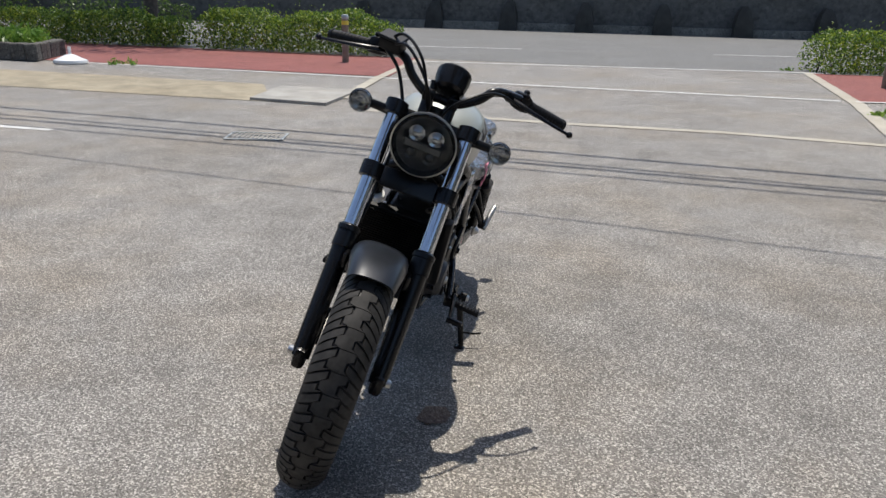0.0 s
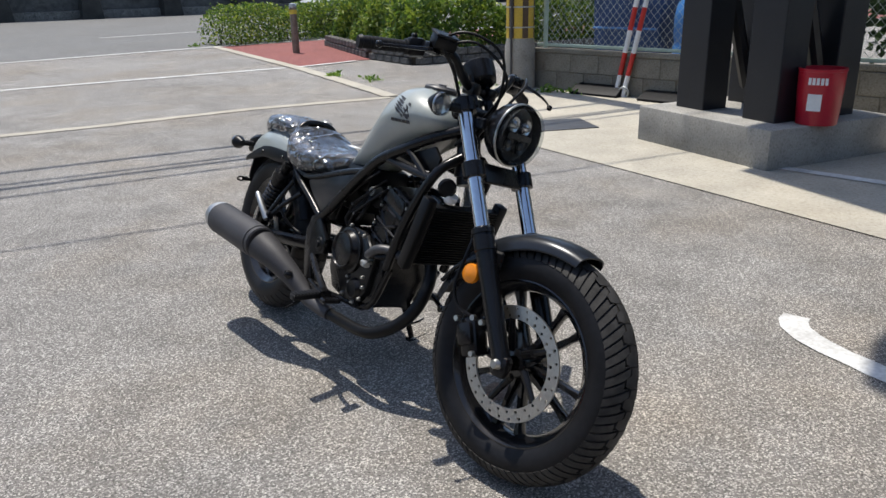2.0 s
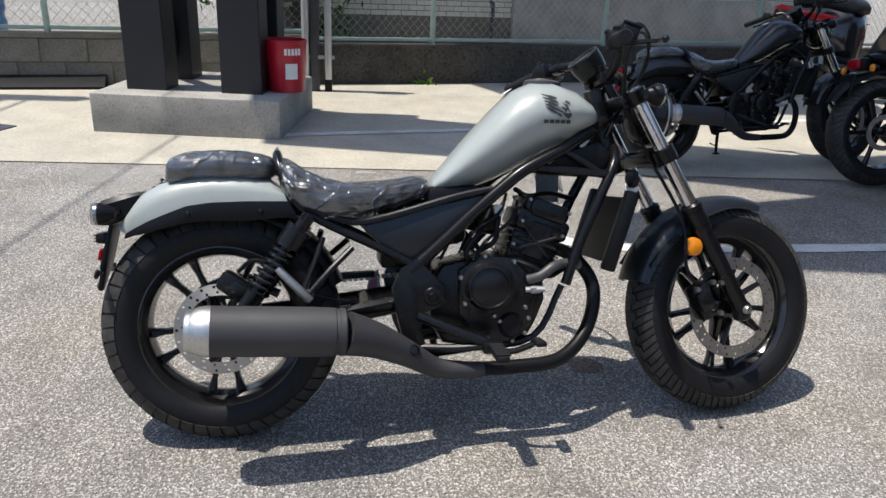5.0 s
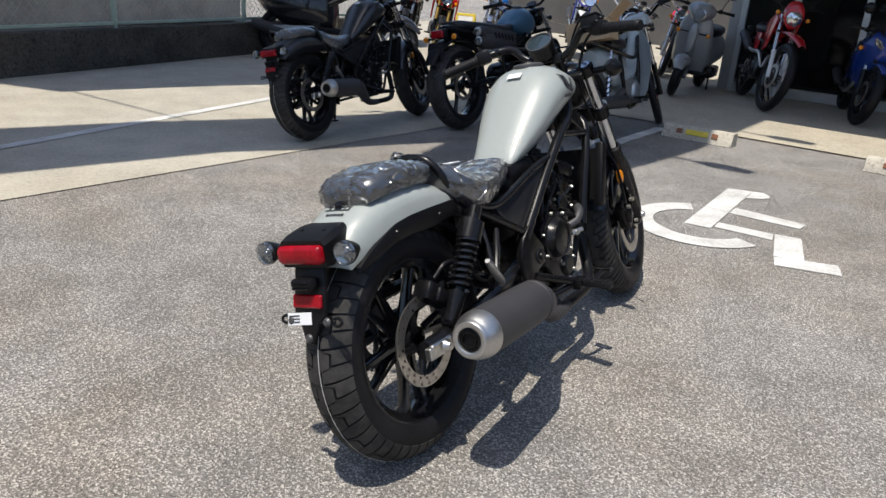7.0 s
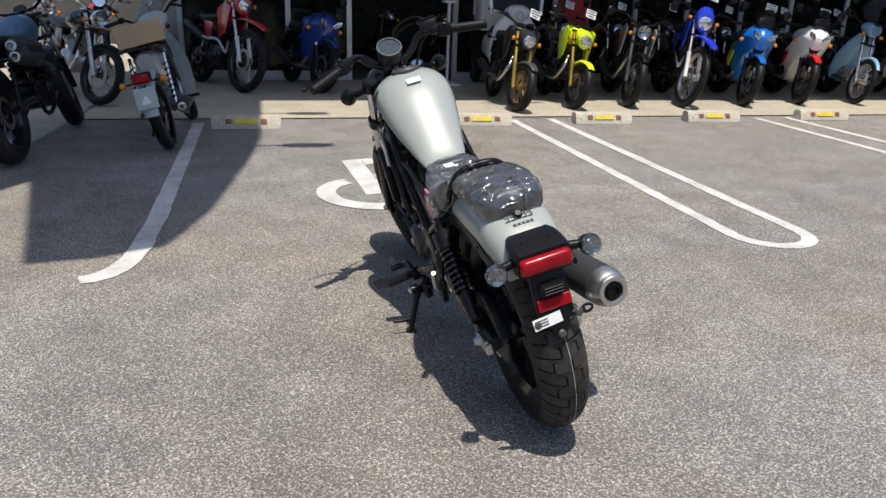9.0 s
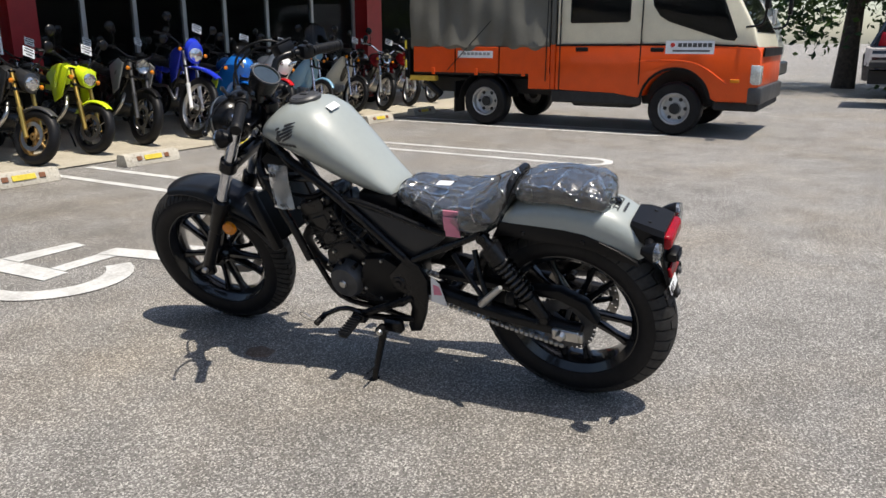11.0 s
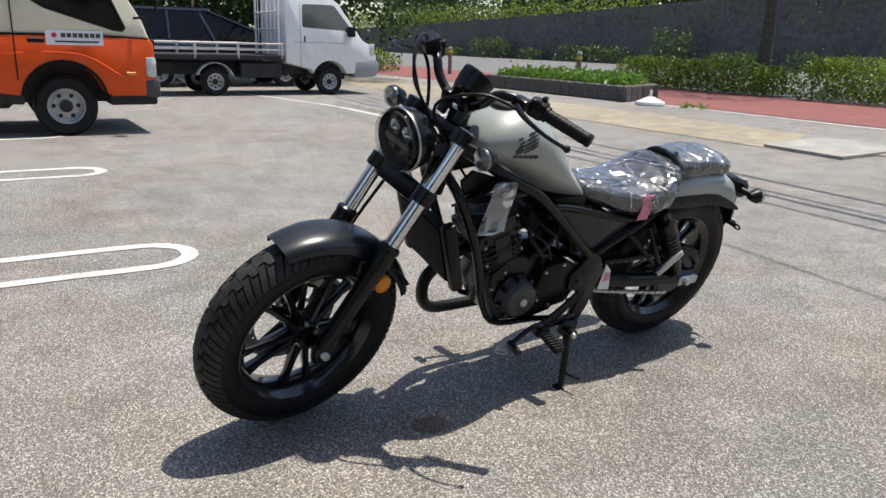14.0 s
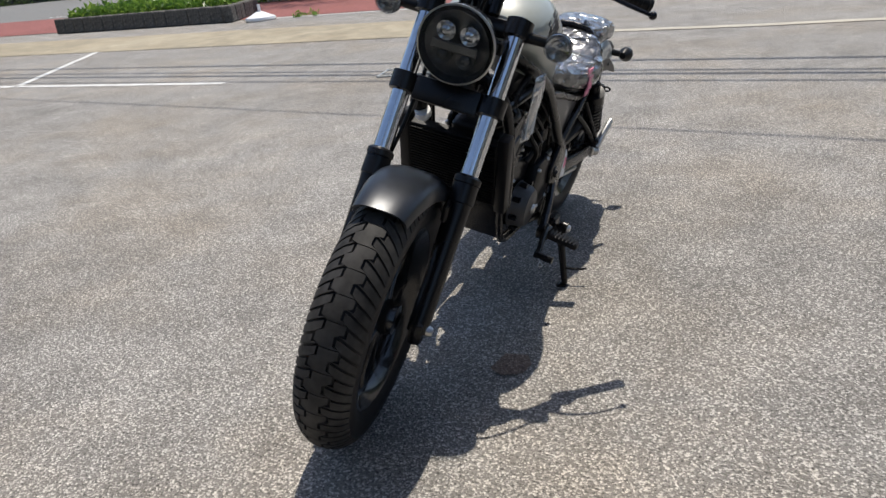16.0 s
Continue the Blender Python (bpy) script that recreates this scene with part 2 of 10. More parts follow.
ASPHALT = ground_material("asphalt", (0.205, 0.196, 0.184), (0.64, 0.612, 0.575), (0.074, 0.071, 0.067), 225, bump=0.006, patch=0.34, stone_at=0.55, tint=0.6)
ROAD = ground_material("road_asphalt", (0.15, 0.15, 0.147), (0.27, 0.27, 0.26), (0.11, 0.11, 0.11), 120, patch=0.2)
CONCRETE = ground_material("concrete_paving", (0.40, 0.372, 0.312), (0.45, 0.42, 0.355), (0.33, 0.305, 0.25), 90, patch=0.24, bump=0.001)
APRON = ground_material("apron_concrete", (0.42, 0.38, 0.30), (0.50, 0.46, 0.38), (0.30, 0.27, 0.22), 90, patch=0.2, bump=0.001)
REDPAVE = ground_material("red_paving", (0.225, 0.080, 0.072), (0.30, 0.125, 0.11), (0.14, 0.055, 0.05), 60, patch=0.25)
OCHRE = ground_material("ochre_paving", (0.315, 0.275, 0.20), (0.42, 0.37, 0.28), (0.20, 0.175, 0.125), 90, patch=0.45)
FOUNDATION = ground_material("weathered_concrete", (0.33, 0.32, 0.295), (0.38, 0.37, 0.34), (0.25, 0.24, 0.215), 110, patch=0.4, bump=0.001)
# dark colour of the strip that stands for the guard rail's shadow
DARKWALL = ground_material("kerb_shadow_concrete", (0.15, 0.145, 0.13), (0.21, 0.20, 0.18), (0.075, 0.07, 0.064), 25, patch=0.6, bump=0.002)
PAINT_WHITE = material("road_paint", (0.70, 0.70, 0.68), 0.7, vary=0.1, scale=5, fine=60, second=(0.34, 0.33, 0.31), bump=0.001)
BLACK_SATIN = material("satin_black_paint", (0.006, 0.006, 0.007), 0.27, vary=0.2, spec=0.3)
BLACK_GLOSS = material("gloss_black_paint", (0.008, 0.008, 0.009), 0.2, vary=0.2, coat=0.3)
BLACK_MATT = material("matt_black_metal", (0.0065, 0.0065, 0.007), 0.4, spec=0.2, vary=0.25, bump=0.0002)
PLASTIC = material("black_plastic", (0.006, 0.006, 0.007), 0.38, spec=0.22, vary=0.2, fine=300, bump=0.0001)
RUBBER = material("tyre_rubber", (0.010, 0.010, 0.0115), 0.5, spec=0.22, vary=0.25, scale=8, bump=0.0003)
TREAD = material("dusty_tread_rubber", (0.040, 0.038, 0.036), 0.65, spec=0.25, vary=0.3, scale=14, bump=0.0003)
GREY_PAINT = material("grey_paint", (0.312, 0.340, 0.325), 0.40, vary=0.02, coat=0.6, spread=0.03)
CHROME = material("chrome", (0.78, 0.73, 0.75), 0.1, 1.0, vary=0.05)
STEEL = material("brushed_steel", (0.56, 0.55, 0.53), 0.32, 1.0, vary=0.12)
ALU = material("cast_aluminium", (0.52, 0.52, 0.51), 0.42, 1.0, vary=0.15, fine=200, bump=0.0002)
DISC = material("brake_disc_steel", (0.55, 0.52, 0.48), 0.35, 1.0, vary=0.1, fine=200)
GREYMET = material("dark_grey_metal", (0.07, 0.07, 0.073), 0.45, 0.3, vary=0.15)
AMBER = material("amber_lens", (0.75, 0.24, 0.01), 0.25, vary=0.1)
REDLENS = material("red_lens", (0.30, 0.003, 0.010), 0.25, vary=0.2, coat=0.1, spec=0.25)
CLEARLENS = glass("clear_lens", (0.93, 0.95, 0.96), 0.02, 0.22)
VINYL = material("black_vinyl", (0.014, 0.014, 0.016), 0.45, vary=0.15, fine=180, bump=0.0004)
PINK = material("pink_paper", (0.75, 0.26, 0.36), 0.7, vary=0.06)
WHITE = material("white_paint", (0.78, 0.78, 0.77), 0.35, vary=0.05, coat=0.3)
GALV = material("galvanised_steel", (0.45, 0.47, 0.47), 0.5, 0.6, vary=0.15)

# ---- ground and setting ----
def sheet(name, outline, z, mat, label, category, thick=0.0, kind="structure"):
    bm = bmesh.new()
    if thick:
        plate(bm, outline, thick, Matrix.Translation((0, 0, z - thick / 2)))
    else:
        bm.faces.new([bm.verts.new((x, y, z)) for x, y in outline])
    return solid(name, bm, mat, label, category, kind=kind)


def strip_line(name, pts, width, z=0.004, label="worn white painted line on the asphalt", thick=0.003):
    """A painted line of one width along a smooth run of points."""
    bm = bmesh.new()
    path, rng = [], random.Random(int(abs(pts[0][0]) * 97 + len(pts)))
    for (ax, ay), (bx, by) in zip(pts, pts[1:]):
        n = max(1, min(60, int(math.hypot(bx - ax, by - ay) / 0.045)))
        path += [Vector((ax + (bx - ax) * k / n, ay + (by - ay) * k / n, 0)) for k in range(n)]
    path.append(Vector((*pts[-1], 0)))
    left, right = [], []
    for i, p in enumerate(path):
        d = (path[min(i + 1, len(path) - 1)] - path[max(i - 1, 0)]).normalized()
        s = Vector((-d.y, d.x, 0)) * width / 2
        left.append(bm.verts.new(p + s * rng.uniform(0.86, 1.05) + Vector((0, 0, z))))
        right.append(bm.verts.new(p - s * rng.uniform(0.86, 1.05) + Vector((0, 0, z))))
    for i in range(len(path) - 1):
        bm.faces.new((left[i], right[i], right[i + 1], left[i + 1]))
    return solid(name, bm, CONCRETE if "kerb" in label else PAINT_WHITE, label, "road marking", kind="structure")


sheet("ground", [(-400, -120), (400, -120), (400, 500), (-400, 500)], 0.0, ASPHALT, "grey weathered asphalt of the parking lot", "ground")
# concrete strip along the east fence, from the street to the back
sheet("pavement", [(3.35, 5.55), (2.85, 3.2), (2.72, 0.9), (2.55, -1.6), (2.35, -4.6), (2.3, -14), (10.8, -14), (7.7, -4.0), (6.3, 0.6), (5.6, 5.6)], 0.006, CONCRETE, "pale sunlit concrete strip beside the fence", "pavement")
# strip between the lot and the street's pavement
sheet("pavement", [(-3.4, 6.25), (-4.4, 8.1), (-30, 9.0), (-30, 6.6)], 0.006, OCHRE, "ochre stained paved strip beside the street", "pavement")
sheet("pavement", [(-3.1, 10.15), (-3.75, 14.9), (-60, 16.2), (-60, 10.15)], 0.010, REDPAVE, "red brick coloured sidewalk with worn paving", "pavement")
sheet("pavement", [(4.05, 9.75), (4.7, 15.4), (60, 18.2), (60, 10.4), (5.26, 10.0)], 0.010, REDPAVE, "red brick coloured sidewalk with worn paving", "pavement")
sheet("road", [(-200, 16.4), (-3.75, 14.9), (4.35, 15.2), (200, 22.0), (200, 48), (-200, 40)], 0.005, ROAD, "grey asphalt road with white lane lines", "road")
sheet("apron", [(-60, -4.85), (2.3, -4.75), (2.3, -14), (-60, -14)], 0.012, APRON, "ochre concrete apron before the shop", "pavement")

# small rusty stain beside the motorcycle
RUST = ground_material("rusty_stain", (0.18, 0.13, 0.10), (0.36, 0.28, 0.23), (0.085, 0.065, 0.053), 220, patch=0.5)
sheet("stain", [(0.19, -0.35), (0.25, -0.34), (0.275, -0.38), (0.27, -0.43), (0.22, -0.455), (0.178, -0.43)], 0.003, RUST, "small brown rusty stain on the asphalt", "stain")

# bays
strip_line("bay_line", [(1.255, -4.55), (1.270, -1.5), (1.286, -1.07), (1.306, -0.90), (1.340, -0.75), (1.385, -0.675), (1.435, -0.64), (1.48, -0.625)], 0.105)
for x0, x1, tip in ((-1.74, -2.16, -0.60), (-4.52, -4.92, -0.68), (-7.05, -7.5, -0.75)):
    r = (x0 - x1) / 2
    pts = [(x0, -4.62), (x0, tip - r)]
    pts += [((x0 + x1) / 2 + r * math.cos(a), tip - r + r * math.sin(a)) for a in (math.pi * k / 10 for k in range(1, 10))]
    pts += [(x1, tip - r), (x1, -4.66)]
    strip_line("bay_line", pts, 0.088)
strip_line("bay_line", [(-10.0, 3.62), (-7.6, 3.62), (-4.3, 3.55)], 0.10)
strip_line("bay_line", [(-7.5, 3.62), (-9.6, 6.6)], 0.10)
strip_line("bay_line", [(-16.0, 2.2), (-12.0, 3.3), (-9.9, 3.63)], 0.10)
# street edge lines
strip_line("edge_line", [(-2.1, 6.0), (0.2, 5.85), (1.8, 5.88), (3.38, 5.62)], 0.16, 0.006, "pale worn kerb line at the street edge")
strip_line("edge_line", [(-9.0, 10.05), (-3.4, 9.9), (0, 9.85), (3.86, 9.78)], 0.14, 0.008)
strip_line("edge_line", [(3.42, 5.66), (3.56, 6.54), (4.0, 9.5), (4.6, 15.4)], 0.20, 0.012, "pale concrete kerb line at the street corner")
strip_line("edge_line", [(-2.75, 6.9), (-3.2, 9.9), (-3.75, 14.7)], 0.16, 0.014, "pale concrete kerb line at the street corner")
strip_line("edge_line", [(-40, 14.0), (-3.75, 14.0), (4.2, 15.5), (40, 19.5)], 0.18, 0.009, "white painted lane line on the road")
for k in range(-7, 8):
    strip_line("lane_dash", [(k * 9.0 - 5.6, 20.0 + k * 1.9), (k * 9.0 - 2.2, 20.8 + k * 1.9)], 0.16, 0.010, "white painted lane dash on the road")
strip_line("edge_line", [(4.05, 9.70), (5.26, 9.95)], 0.12, 0.014, "white painted line beside the red sidewalk")
strip_line("bay_line", [(3.55, 0.95), (4.15, -2.4), (4.6, -4.7)], 0.10, 0.011, "faded white painted line on the concrete")

# ---- the cruiser motorcycle ----
def tyre_mesh(bm, m, R, rho, rim_r, bead, seg=72):
    """A plain tyre body about the z axis of m, a little under the tread blocks."""
    base = R - 0.006
    prof = []
    for k in range(-6, 7):
        a = radians(66) * k / 6
        prof.append((base - rho + rho * math.cos(a), rho * math.sin(a)))
    side = prof[-1]
    out = [(side[0] - (side[0] - rim_r) * f, side[1] + (bead - side[1]) * f + 0.007 * math.sin(math.pi * f)) for f in (0.3, 0.6, 0.85, 1.0)]
    full = [(r, -z) for r, z in reversed(out)] + prof + out
    full += [(rim_r - 0.004, 0.8 * bead), (rim_r - 0.004, -0.8 * bead)]
    return lathe(bm, full, seg, m, True)


def tread_mesh(bm, m, R, rho, pitches, flip=1, slant=0.8):
    """Raised tread: a snaking centre rib between two stepped grooves, and slanting shoulder blocks."""
    pitch, half = 2 * math.pi / pitches, rho * radians(68)
    gap, groove = 0.0062 / R, 0.0056
    step = ((0.0, 1.0), (0.36, 1.0), (0.50, -1.0), (0.86, -1.0), (1.0, 1.0))
    rib, amp = 0.25 * half, (0.10 if slant > 0.5 else 0.15) * half

    def at(u, v, h):
        a = v / rho
        r = R - rho + (rho + h) * math.cos(a)
        return m @ Vector((r * math.cos(u), r * math.sin(u), (rho + h) * math.sin(a)))

    def block(u0, marks, cut, slope):
        """marks: (share of the pitch, inner edge, outer edge) row by row."""
        lo, hi = [], []
        for i, (f, vin, vout) in enumerate(marks):
            f = f + cut if i == 0 else (f - cut if i == len(marks) - 1 else f)
            ra, rb = [], []
            for j in range(4):
                v = vin + (vout - vin) * j / 3
                u = u0 + f * pitch + slope * pitch * max(0.0, abs(v) - rib) / half * flip
                ra.append(bm.verts.new(at(u, v, -0.007)))
                rb.append(bm.verts.new(at(u, v, 0.0)))
            lo.append(ra)
            hi.append(rb)
        n = len(marks) - 1
        for i in range(n):
            for j in range(3):
                bm.faces.new((hi[i][j], hi[i + 1][j], hi[i + 1][j + 1], hi[i][j + 1]))
            bm.faces.new((lo[i][0], lo[i + 1][0], hi[i + 1][0], hi[i][0]))
            bm.faces.new((lo[i][3], lo[i + 1][3], hi[i + 1][3], hi[i][3]))
        for j in range(3):
            bm.faces.new((lo[0][j], lo[0][j + 1], hi[0][j + 1], hi[0][j]))
            bm.faces.new((lo[n][j], lo[n][j + 1], hi[n][j + 1], hi[n][j]))

    share = gap / pitch / 2
    for k in range(pitches):
        u0 = pitch * k
        block(u0, [(f, -rib + amp * d, rib + amp * d) for f, d in step], share * 0.3, 0.0)
        for s in (1, -1):
            for part_of in (step[0:3], step[2:5]):
                block(u0, [(f, s * (rib + groove) + amp * d, s * half) for f, d in part_of], share, slant)
    return bm


def disc_mesh(bm, m, r0, r1, cells, thick=0.0045, rows=2):
    """A brake disc with real drilled holes."""
    for row in range(rows):
        a0, a1 = r0 + (r1 - r0) * row / rows, r0 + (r1 - r0) * (row + 1) / rows
        for k in range(cells):
            t0 = 2 * math.pi * (k + 0.5 * row) / cells
            dt = 2 * math.pi / cells
            drilled = (k + row) % 2 == 0
            outer = []
            for fu, fv in ((0, 0), (0.5, 0), (1, 0), (1, 0.5), (1, 1), (0.5, 1), (0, 1), (0, 0.5)):
                a, r = t0 + dt * fu, a0 + (a1 - a0) * fv
                outer.append((r * math.cos(a), r * math.sin(a)))
            ac, rc = t0 + dt * 0.5, (a0 + a1) / 2
            hole = [(rc * math.cos(ac) + 0.0042 * math.cos(ac + b), rc * math.sin(ac) + 0.0042 * math.sin(ac + b)) for b in (-2.356, -1.571, -0.785, 0, 0.785, 1.571, 2.356, 3.1416)]
            hole = [hole[i] for i in (7, 0, 1, 2, 3, 4, 5, 6)]
            hole = sorted(hole, key=lambda p: math.atan2(p[1] - rc * math.sin(ac), p[0] - rc * math.cos(ac)))
            outer = sorted(outer, key=lambda p: math.atan2(p[1] - rc * math.sin(ac), p[0] - rc * math.cos(ac)))
            for z in (-thick / 2, thick / 2):
                vo = [bm.verts.new(m @ Vector((*p, z))) for p in outer]
                if drilled:
                    vh = [bm.verts.new(m @ Vector((*p, z))) for p in hole]
                    for i in range(8):
                        bm.faces.new((vo[i], vo[(i + 1) % 8], vh[(i + 1) % 8], vh[i]))
                else:
                    bm.faces.new(vo)
    lathe(bm, [(r1, -thick / 2), (r1, thick / 2)], 72, m)
    for f in [f for f in bm.faces if len(f.verts) > 20]:
        bm.faces.remove(f)
    lathe(bm, [(r0 + 0.0003, -thick / 2), (r0 + 0.0003, thick / 2)], 72, m)
    for f in [f for f in bm.faces if len(f.verts) > 20]:
        bm.faces.remove(f)
    return bm


def wheel_parts(root, m, R, rho, width, pitches, spokes, mats, slant=0.8, rim_r=0.212, open_r=0.182, label=""):
    """Rim with its hub, and as pieces of it the tyre, tread and spokes. z of m is the axle."""
    bm = bmesh.new()
    w = width / 2
    lathe(bm, [(rim_r, -w), (rim_r + 0.006, -w - 0.004), (rim_r - 0.004, -w - 0.006), (open_r + 0.006, -w + 0.012), (open_r, -0.012), (open_r, 0.012),
               (open_r + 0.006, w - 0.012), (rim_r - 0.004, w + 0.006), (rim_r + 0.006, w + 0.004), (rim_r, w)], 72, m, True)
    lathe(bm, [(0.02, -0.055), (0.034, -0.052), (0.04, -0.03), (0.036, 0.0), (0.04, 0.03), (0.034, 0.052), (0.02, 0.055)], 28, m, True)
    rim = part("wheel", bm, mats["rim"], root, label or "gloss black cast wheel rim")
    part("tyre", tyre_mesh(bmesh.new(), m, R, rho, rim_r, w + 0.006), RUBBER, rim)
    part("tread", tread_mesh(bmesh.new(), m, R, rho, pitches, 1, slant), TREAD, rim, sharp=25)
    if slant < 0.5:
        part("tread_line", lathe(bmesh.new(), [(R - 0.0009, -0.0090), (R + 0.0002, -0.0089), (R + 0.0002, -0.0079), (R - 0.0009, -0.0078)], 90, m, True), PAINT_WHITE, rim, "thin white factory line")
    for k in range(spokes):
        bm = bmesh.new()
        a = 2 * math.pi * k / spokes + (0.045 if k % 2 else -0.045)
        d, t = Vector((math.cos(a), math.sin(a), 0)), Vector((-math.sin(a), math.cos(a), 0))
        sw = 0.12 if k % 2 else -0.12
        rings = []
        for r, hw, hd, off in ((0.030, 0.013, 0.024, 0.0), (0.09, 0.0095, 0.017, 0.006), (0.15, 0.008, 0.014, 0.010), (open_r + 0.004, 0.013, 0.018, 0.012)):
            c = d * r + t * off * (1 if sw > 0 else -1)
            rings.append([m @ (c + t * hw * x + Vector((0, 0, hd * y))) for x, y in ((-1, -0.6), (-0.6, -1), (0.6, -1), (1, -0.6), (1, 0.6), (0.6, 1), (-0.6, 1), (-1, 0.6))])
        loft(bm, rings)
        part("spoke", bm, mats["rim"], rim)
    return rim


def fender_mesh(bm, centre, r, a0, a1, halves, drop, thick=0.004, n=20, m=None):
    """A mudguard: an arc of radius r about an axle along x, from angle a0 to a1 (0 is up, + is to the rear), with its edges rolled down by drop."""
    rows = []
    for i in range(n + 1):
        f = i / n
        a = radians(a0 + (a1 - a0) * f)
        hw = np.interp(f, np.linspace(0, 1, len(halves)), halves)
        dr = np.interp(f, np.linspace(0, 1, len(drop)), drop)
        ring = []
        cols = 12
        for side, k_list in ((0, range(cols + 1)), (1, range(cols, -1, -1))):
            for k in k_list:
                s = -1 + 2 * k / cols
                rr = r - dr * abs(s) ** 2.6 - side * thick
                x = hw * math.sin(s * math.pi / 2 * 0.98) * (1 - 0.03 * side)
                ring.append((x, centre[1] + rr * math.sin(a), centre[2] + rr * math.cos(a)))
        rows.append(ring)
    return loft(bm, rows, m)


def tank_rings(stations, n=28, power=2.4):
    """Rings from stations (y, z top, z bottom, half width, height fraction of the widest line)."""
    rings = []
    for y, zt, zb, w, fw in stations:
        zc = zb + (zt - zb) * fw
        ring = []
        for k in range(n):
            a = 2 * math.pi * k / n
            c, s = math.cos(a), math.sin(a)
            x = w * math.copysign(abs(c) ** (2 / power), c)
            if s >= 0:
                z = zc + (zt - zc) * abs(s) ** (2 / 2.1)
            else:
                z = zc - (zc - zb) * abs(s) ** (2 / 2.6)
                x *= 1 - 0.24 * abs(s)
            ring.append((x, y, z))
        rings.append(ring)
    return rings


def cushion(bm, stations, n=24, m=None):
    """A seat cushion from stations (y, z top, z bottom, half width, dip of the middle)."""
    rings = []
    for y, zt, zb, w, dip in stations:
        ring = []
        for k in range(n):
            a = 2 * math.pi * k / n
            c, s = math.cos(a), math.sin(a)
            x = w * math.copysign(abs(c) ** 0.7, c)
            z = zb + (zt - zb) * (0.45 + 0.55 * math.copysign(abs(s) ** 0.7, s)) - (dip * (1 - (x / w) ** 2) if s > 0 else 0)
            ring.append((x, y, z))
        rings.append(ring)
    return loft(bm, rings, m)


def film_over(bm, amount, seed):
    """Turns a closed skin into loose wrapping: a little swollen, pulled into folds."""
    bmesh.ops.subdivide_edges(bm, edges=bm.edges, cuts=5, use_grid_fill=True)
    bmesh.ops.recalc_face_normals(bm, faces=bm.faces)
    bm.normal_update()
    for v in bm.verts:
        p = v.co * 16 + Vector((seed, 0, 0))
        puff = noise.noise(Vector((p.x * 0.7, p.y * 1.4, p.z)))
        q = Vector((v.co.x * 26 + puff, v.co.y * 17 + v.co.x * 9 + 0.8 * puff, v.co.z * 20 + seed))
        near = noise.voronoi(q)[0]
        fold = max(0.0, 1 - (near[1] - near[0]) * 4.5)
        v.co += v.normal * (amount * (0.6 + 0.6 * puff) + 0.0036 * fold)
    return bm


FILM = bpy.data.materials.new("clear_plastic_film")
FILM.use_nodes = True
_n, _l = FILM.node_tree.nodes, FILM.node_tree.links
_g, _t, _x = _n.new("ShaderNodeBsdfGlossy"), _n.new("ShaderNodeBsdfTransparent"), _n.new("ShaderNodeMixShader")
_g.inputs["Roughness"].default_value = 0.17
_g.inputs["Color"].default_value = (0.95, 0.96, 0.98, 1)
_t.inputs["Color"].default_value = (0.93, 0.94, 0.96, 1)
_fr = _n.new("ShaderNodeFresnel")
_fr.inputs["IOR"].default_value = 1.5
_tc = _n.new("ShaderNodeTexCoord")
# wrinkles: thin ridges along the level lines of drawn-out noise, in three directions
_hs = None
for _scale, _stretch, _wide, _high, _turn in ((6.0, (1.5, 0.40, 1.0), 0.050, 1.0, 0.5), (8.0, (0.40, 1.4, 1.1), 0.050, 0.85, -0.5), (15.0, (0.45, 1.2, 1.0), 0.060, 0.35, 1.0)):
    _mp, _vo, _mr = _n.new("ShaderNodeMapping"), _n.new("ShaderNodeTexNoise"), _n.new("ShaderNodeMapRange")
    _mp.inputs["Scale"].default_value, _mp.inputs["Rotation"].default_value = _stretch, (0.3, 0.2, _turn)
    _vo.inputs["Scale"].default_value, _vo.inputs["Detail"].default_value, _vo.inputs["Distortion"].default_value = _scale, 0.0, 0.3
    _sb, _ab = _n.new("ShaderNodeMath"), _n.new("ShaderNodeMath")
    _sb.operation, _ab.operation = "SUBTRACT", "ABSOLUTE"
    _sb.inputs[1].default_value = 0.5
    _mr.interpolation_type = "SMOOTHSTEP"
    _mr.inputs["From Max"].default_value = _wide
    _mr.inputs["To Min"].default_value, _mr.inputs["To Max"].default_value = _high, 0.0
    _l.new(_tc.outputs["Object"], _mp.inputs["Vector"])
    _l.new(_mp.outputs[0], _vo.inputs["Vector"])
    _l.new(_vo.outputs["Fac"], _sb.inputs[0])
    _l.new(_sb.outputs[0], _ab.inputs[0])
    _l.new(_ab.outputs[0], _mr.inputs["Value"])
    if _hs is None:
        _hs = _mr.outputs["Result"]
    else:
        _ad = _n.new("ShaderNodeMath")
        _l.new(_hs, _ad.inputs[0])
        _l.new(_mr.outputs["Result"], _ad.inputs[1])
        _hs = _ad.outputs[0]
_bp = _n.new("ShaderNodeBump")
_bp.inputs["Strength"].default_value, _bp.inputs["Distance"].default_value = 1.0, 0.008
_l.new(_hs, _bp.inputs["Height"])
_l.new(_bp.outputs["Normal"], _g.inputs["Normal"])
_l.new(_bp.outputs["Normal"], _fr.inputs["Normal"])
_fa = _n.new("ShaderNodeMath")
_fa.operation = "MULTIPLY_ADD"
_fa.inputs[1].default_value, _fa.inputs[2].default_value = 1.7, 0.06
_l.new(_fr.outputs[0], _fa.inputs[0])
_l.new(_fa.outputs[0], _x.inputs[0])
_l.new(_t.outputs[0], _x.inputs[1])
_l.new(_g.outputs[0], _x.inputs[2])
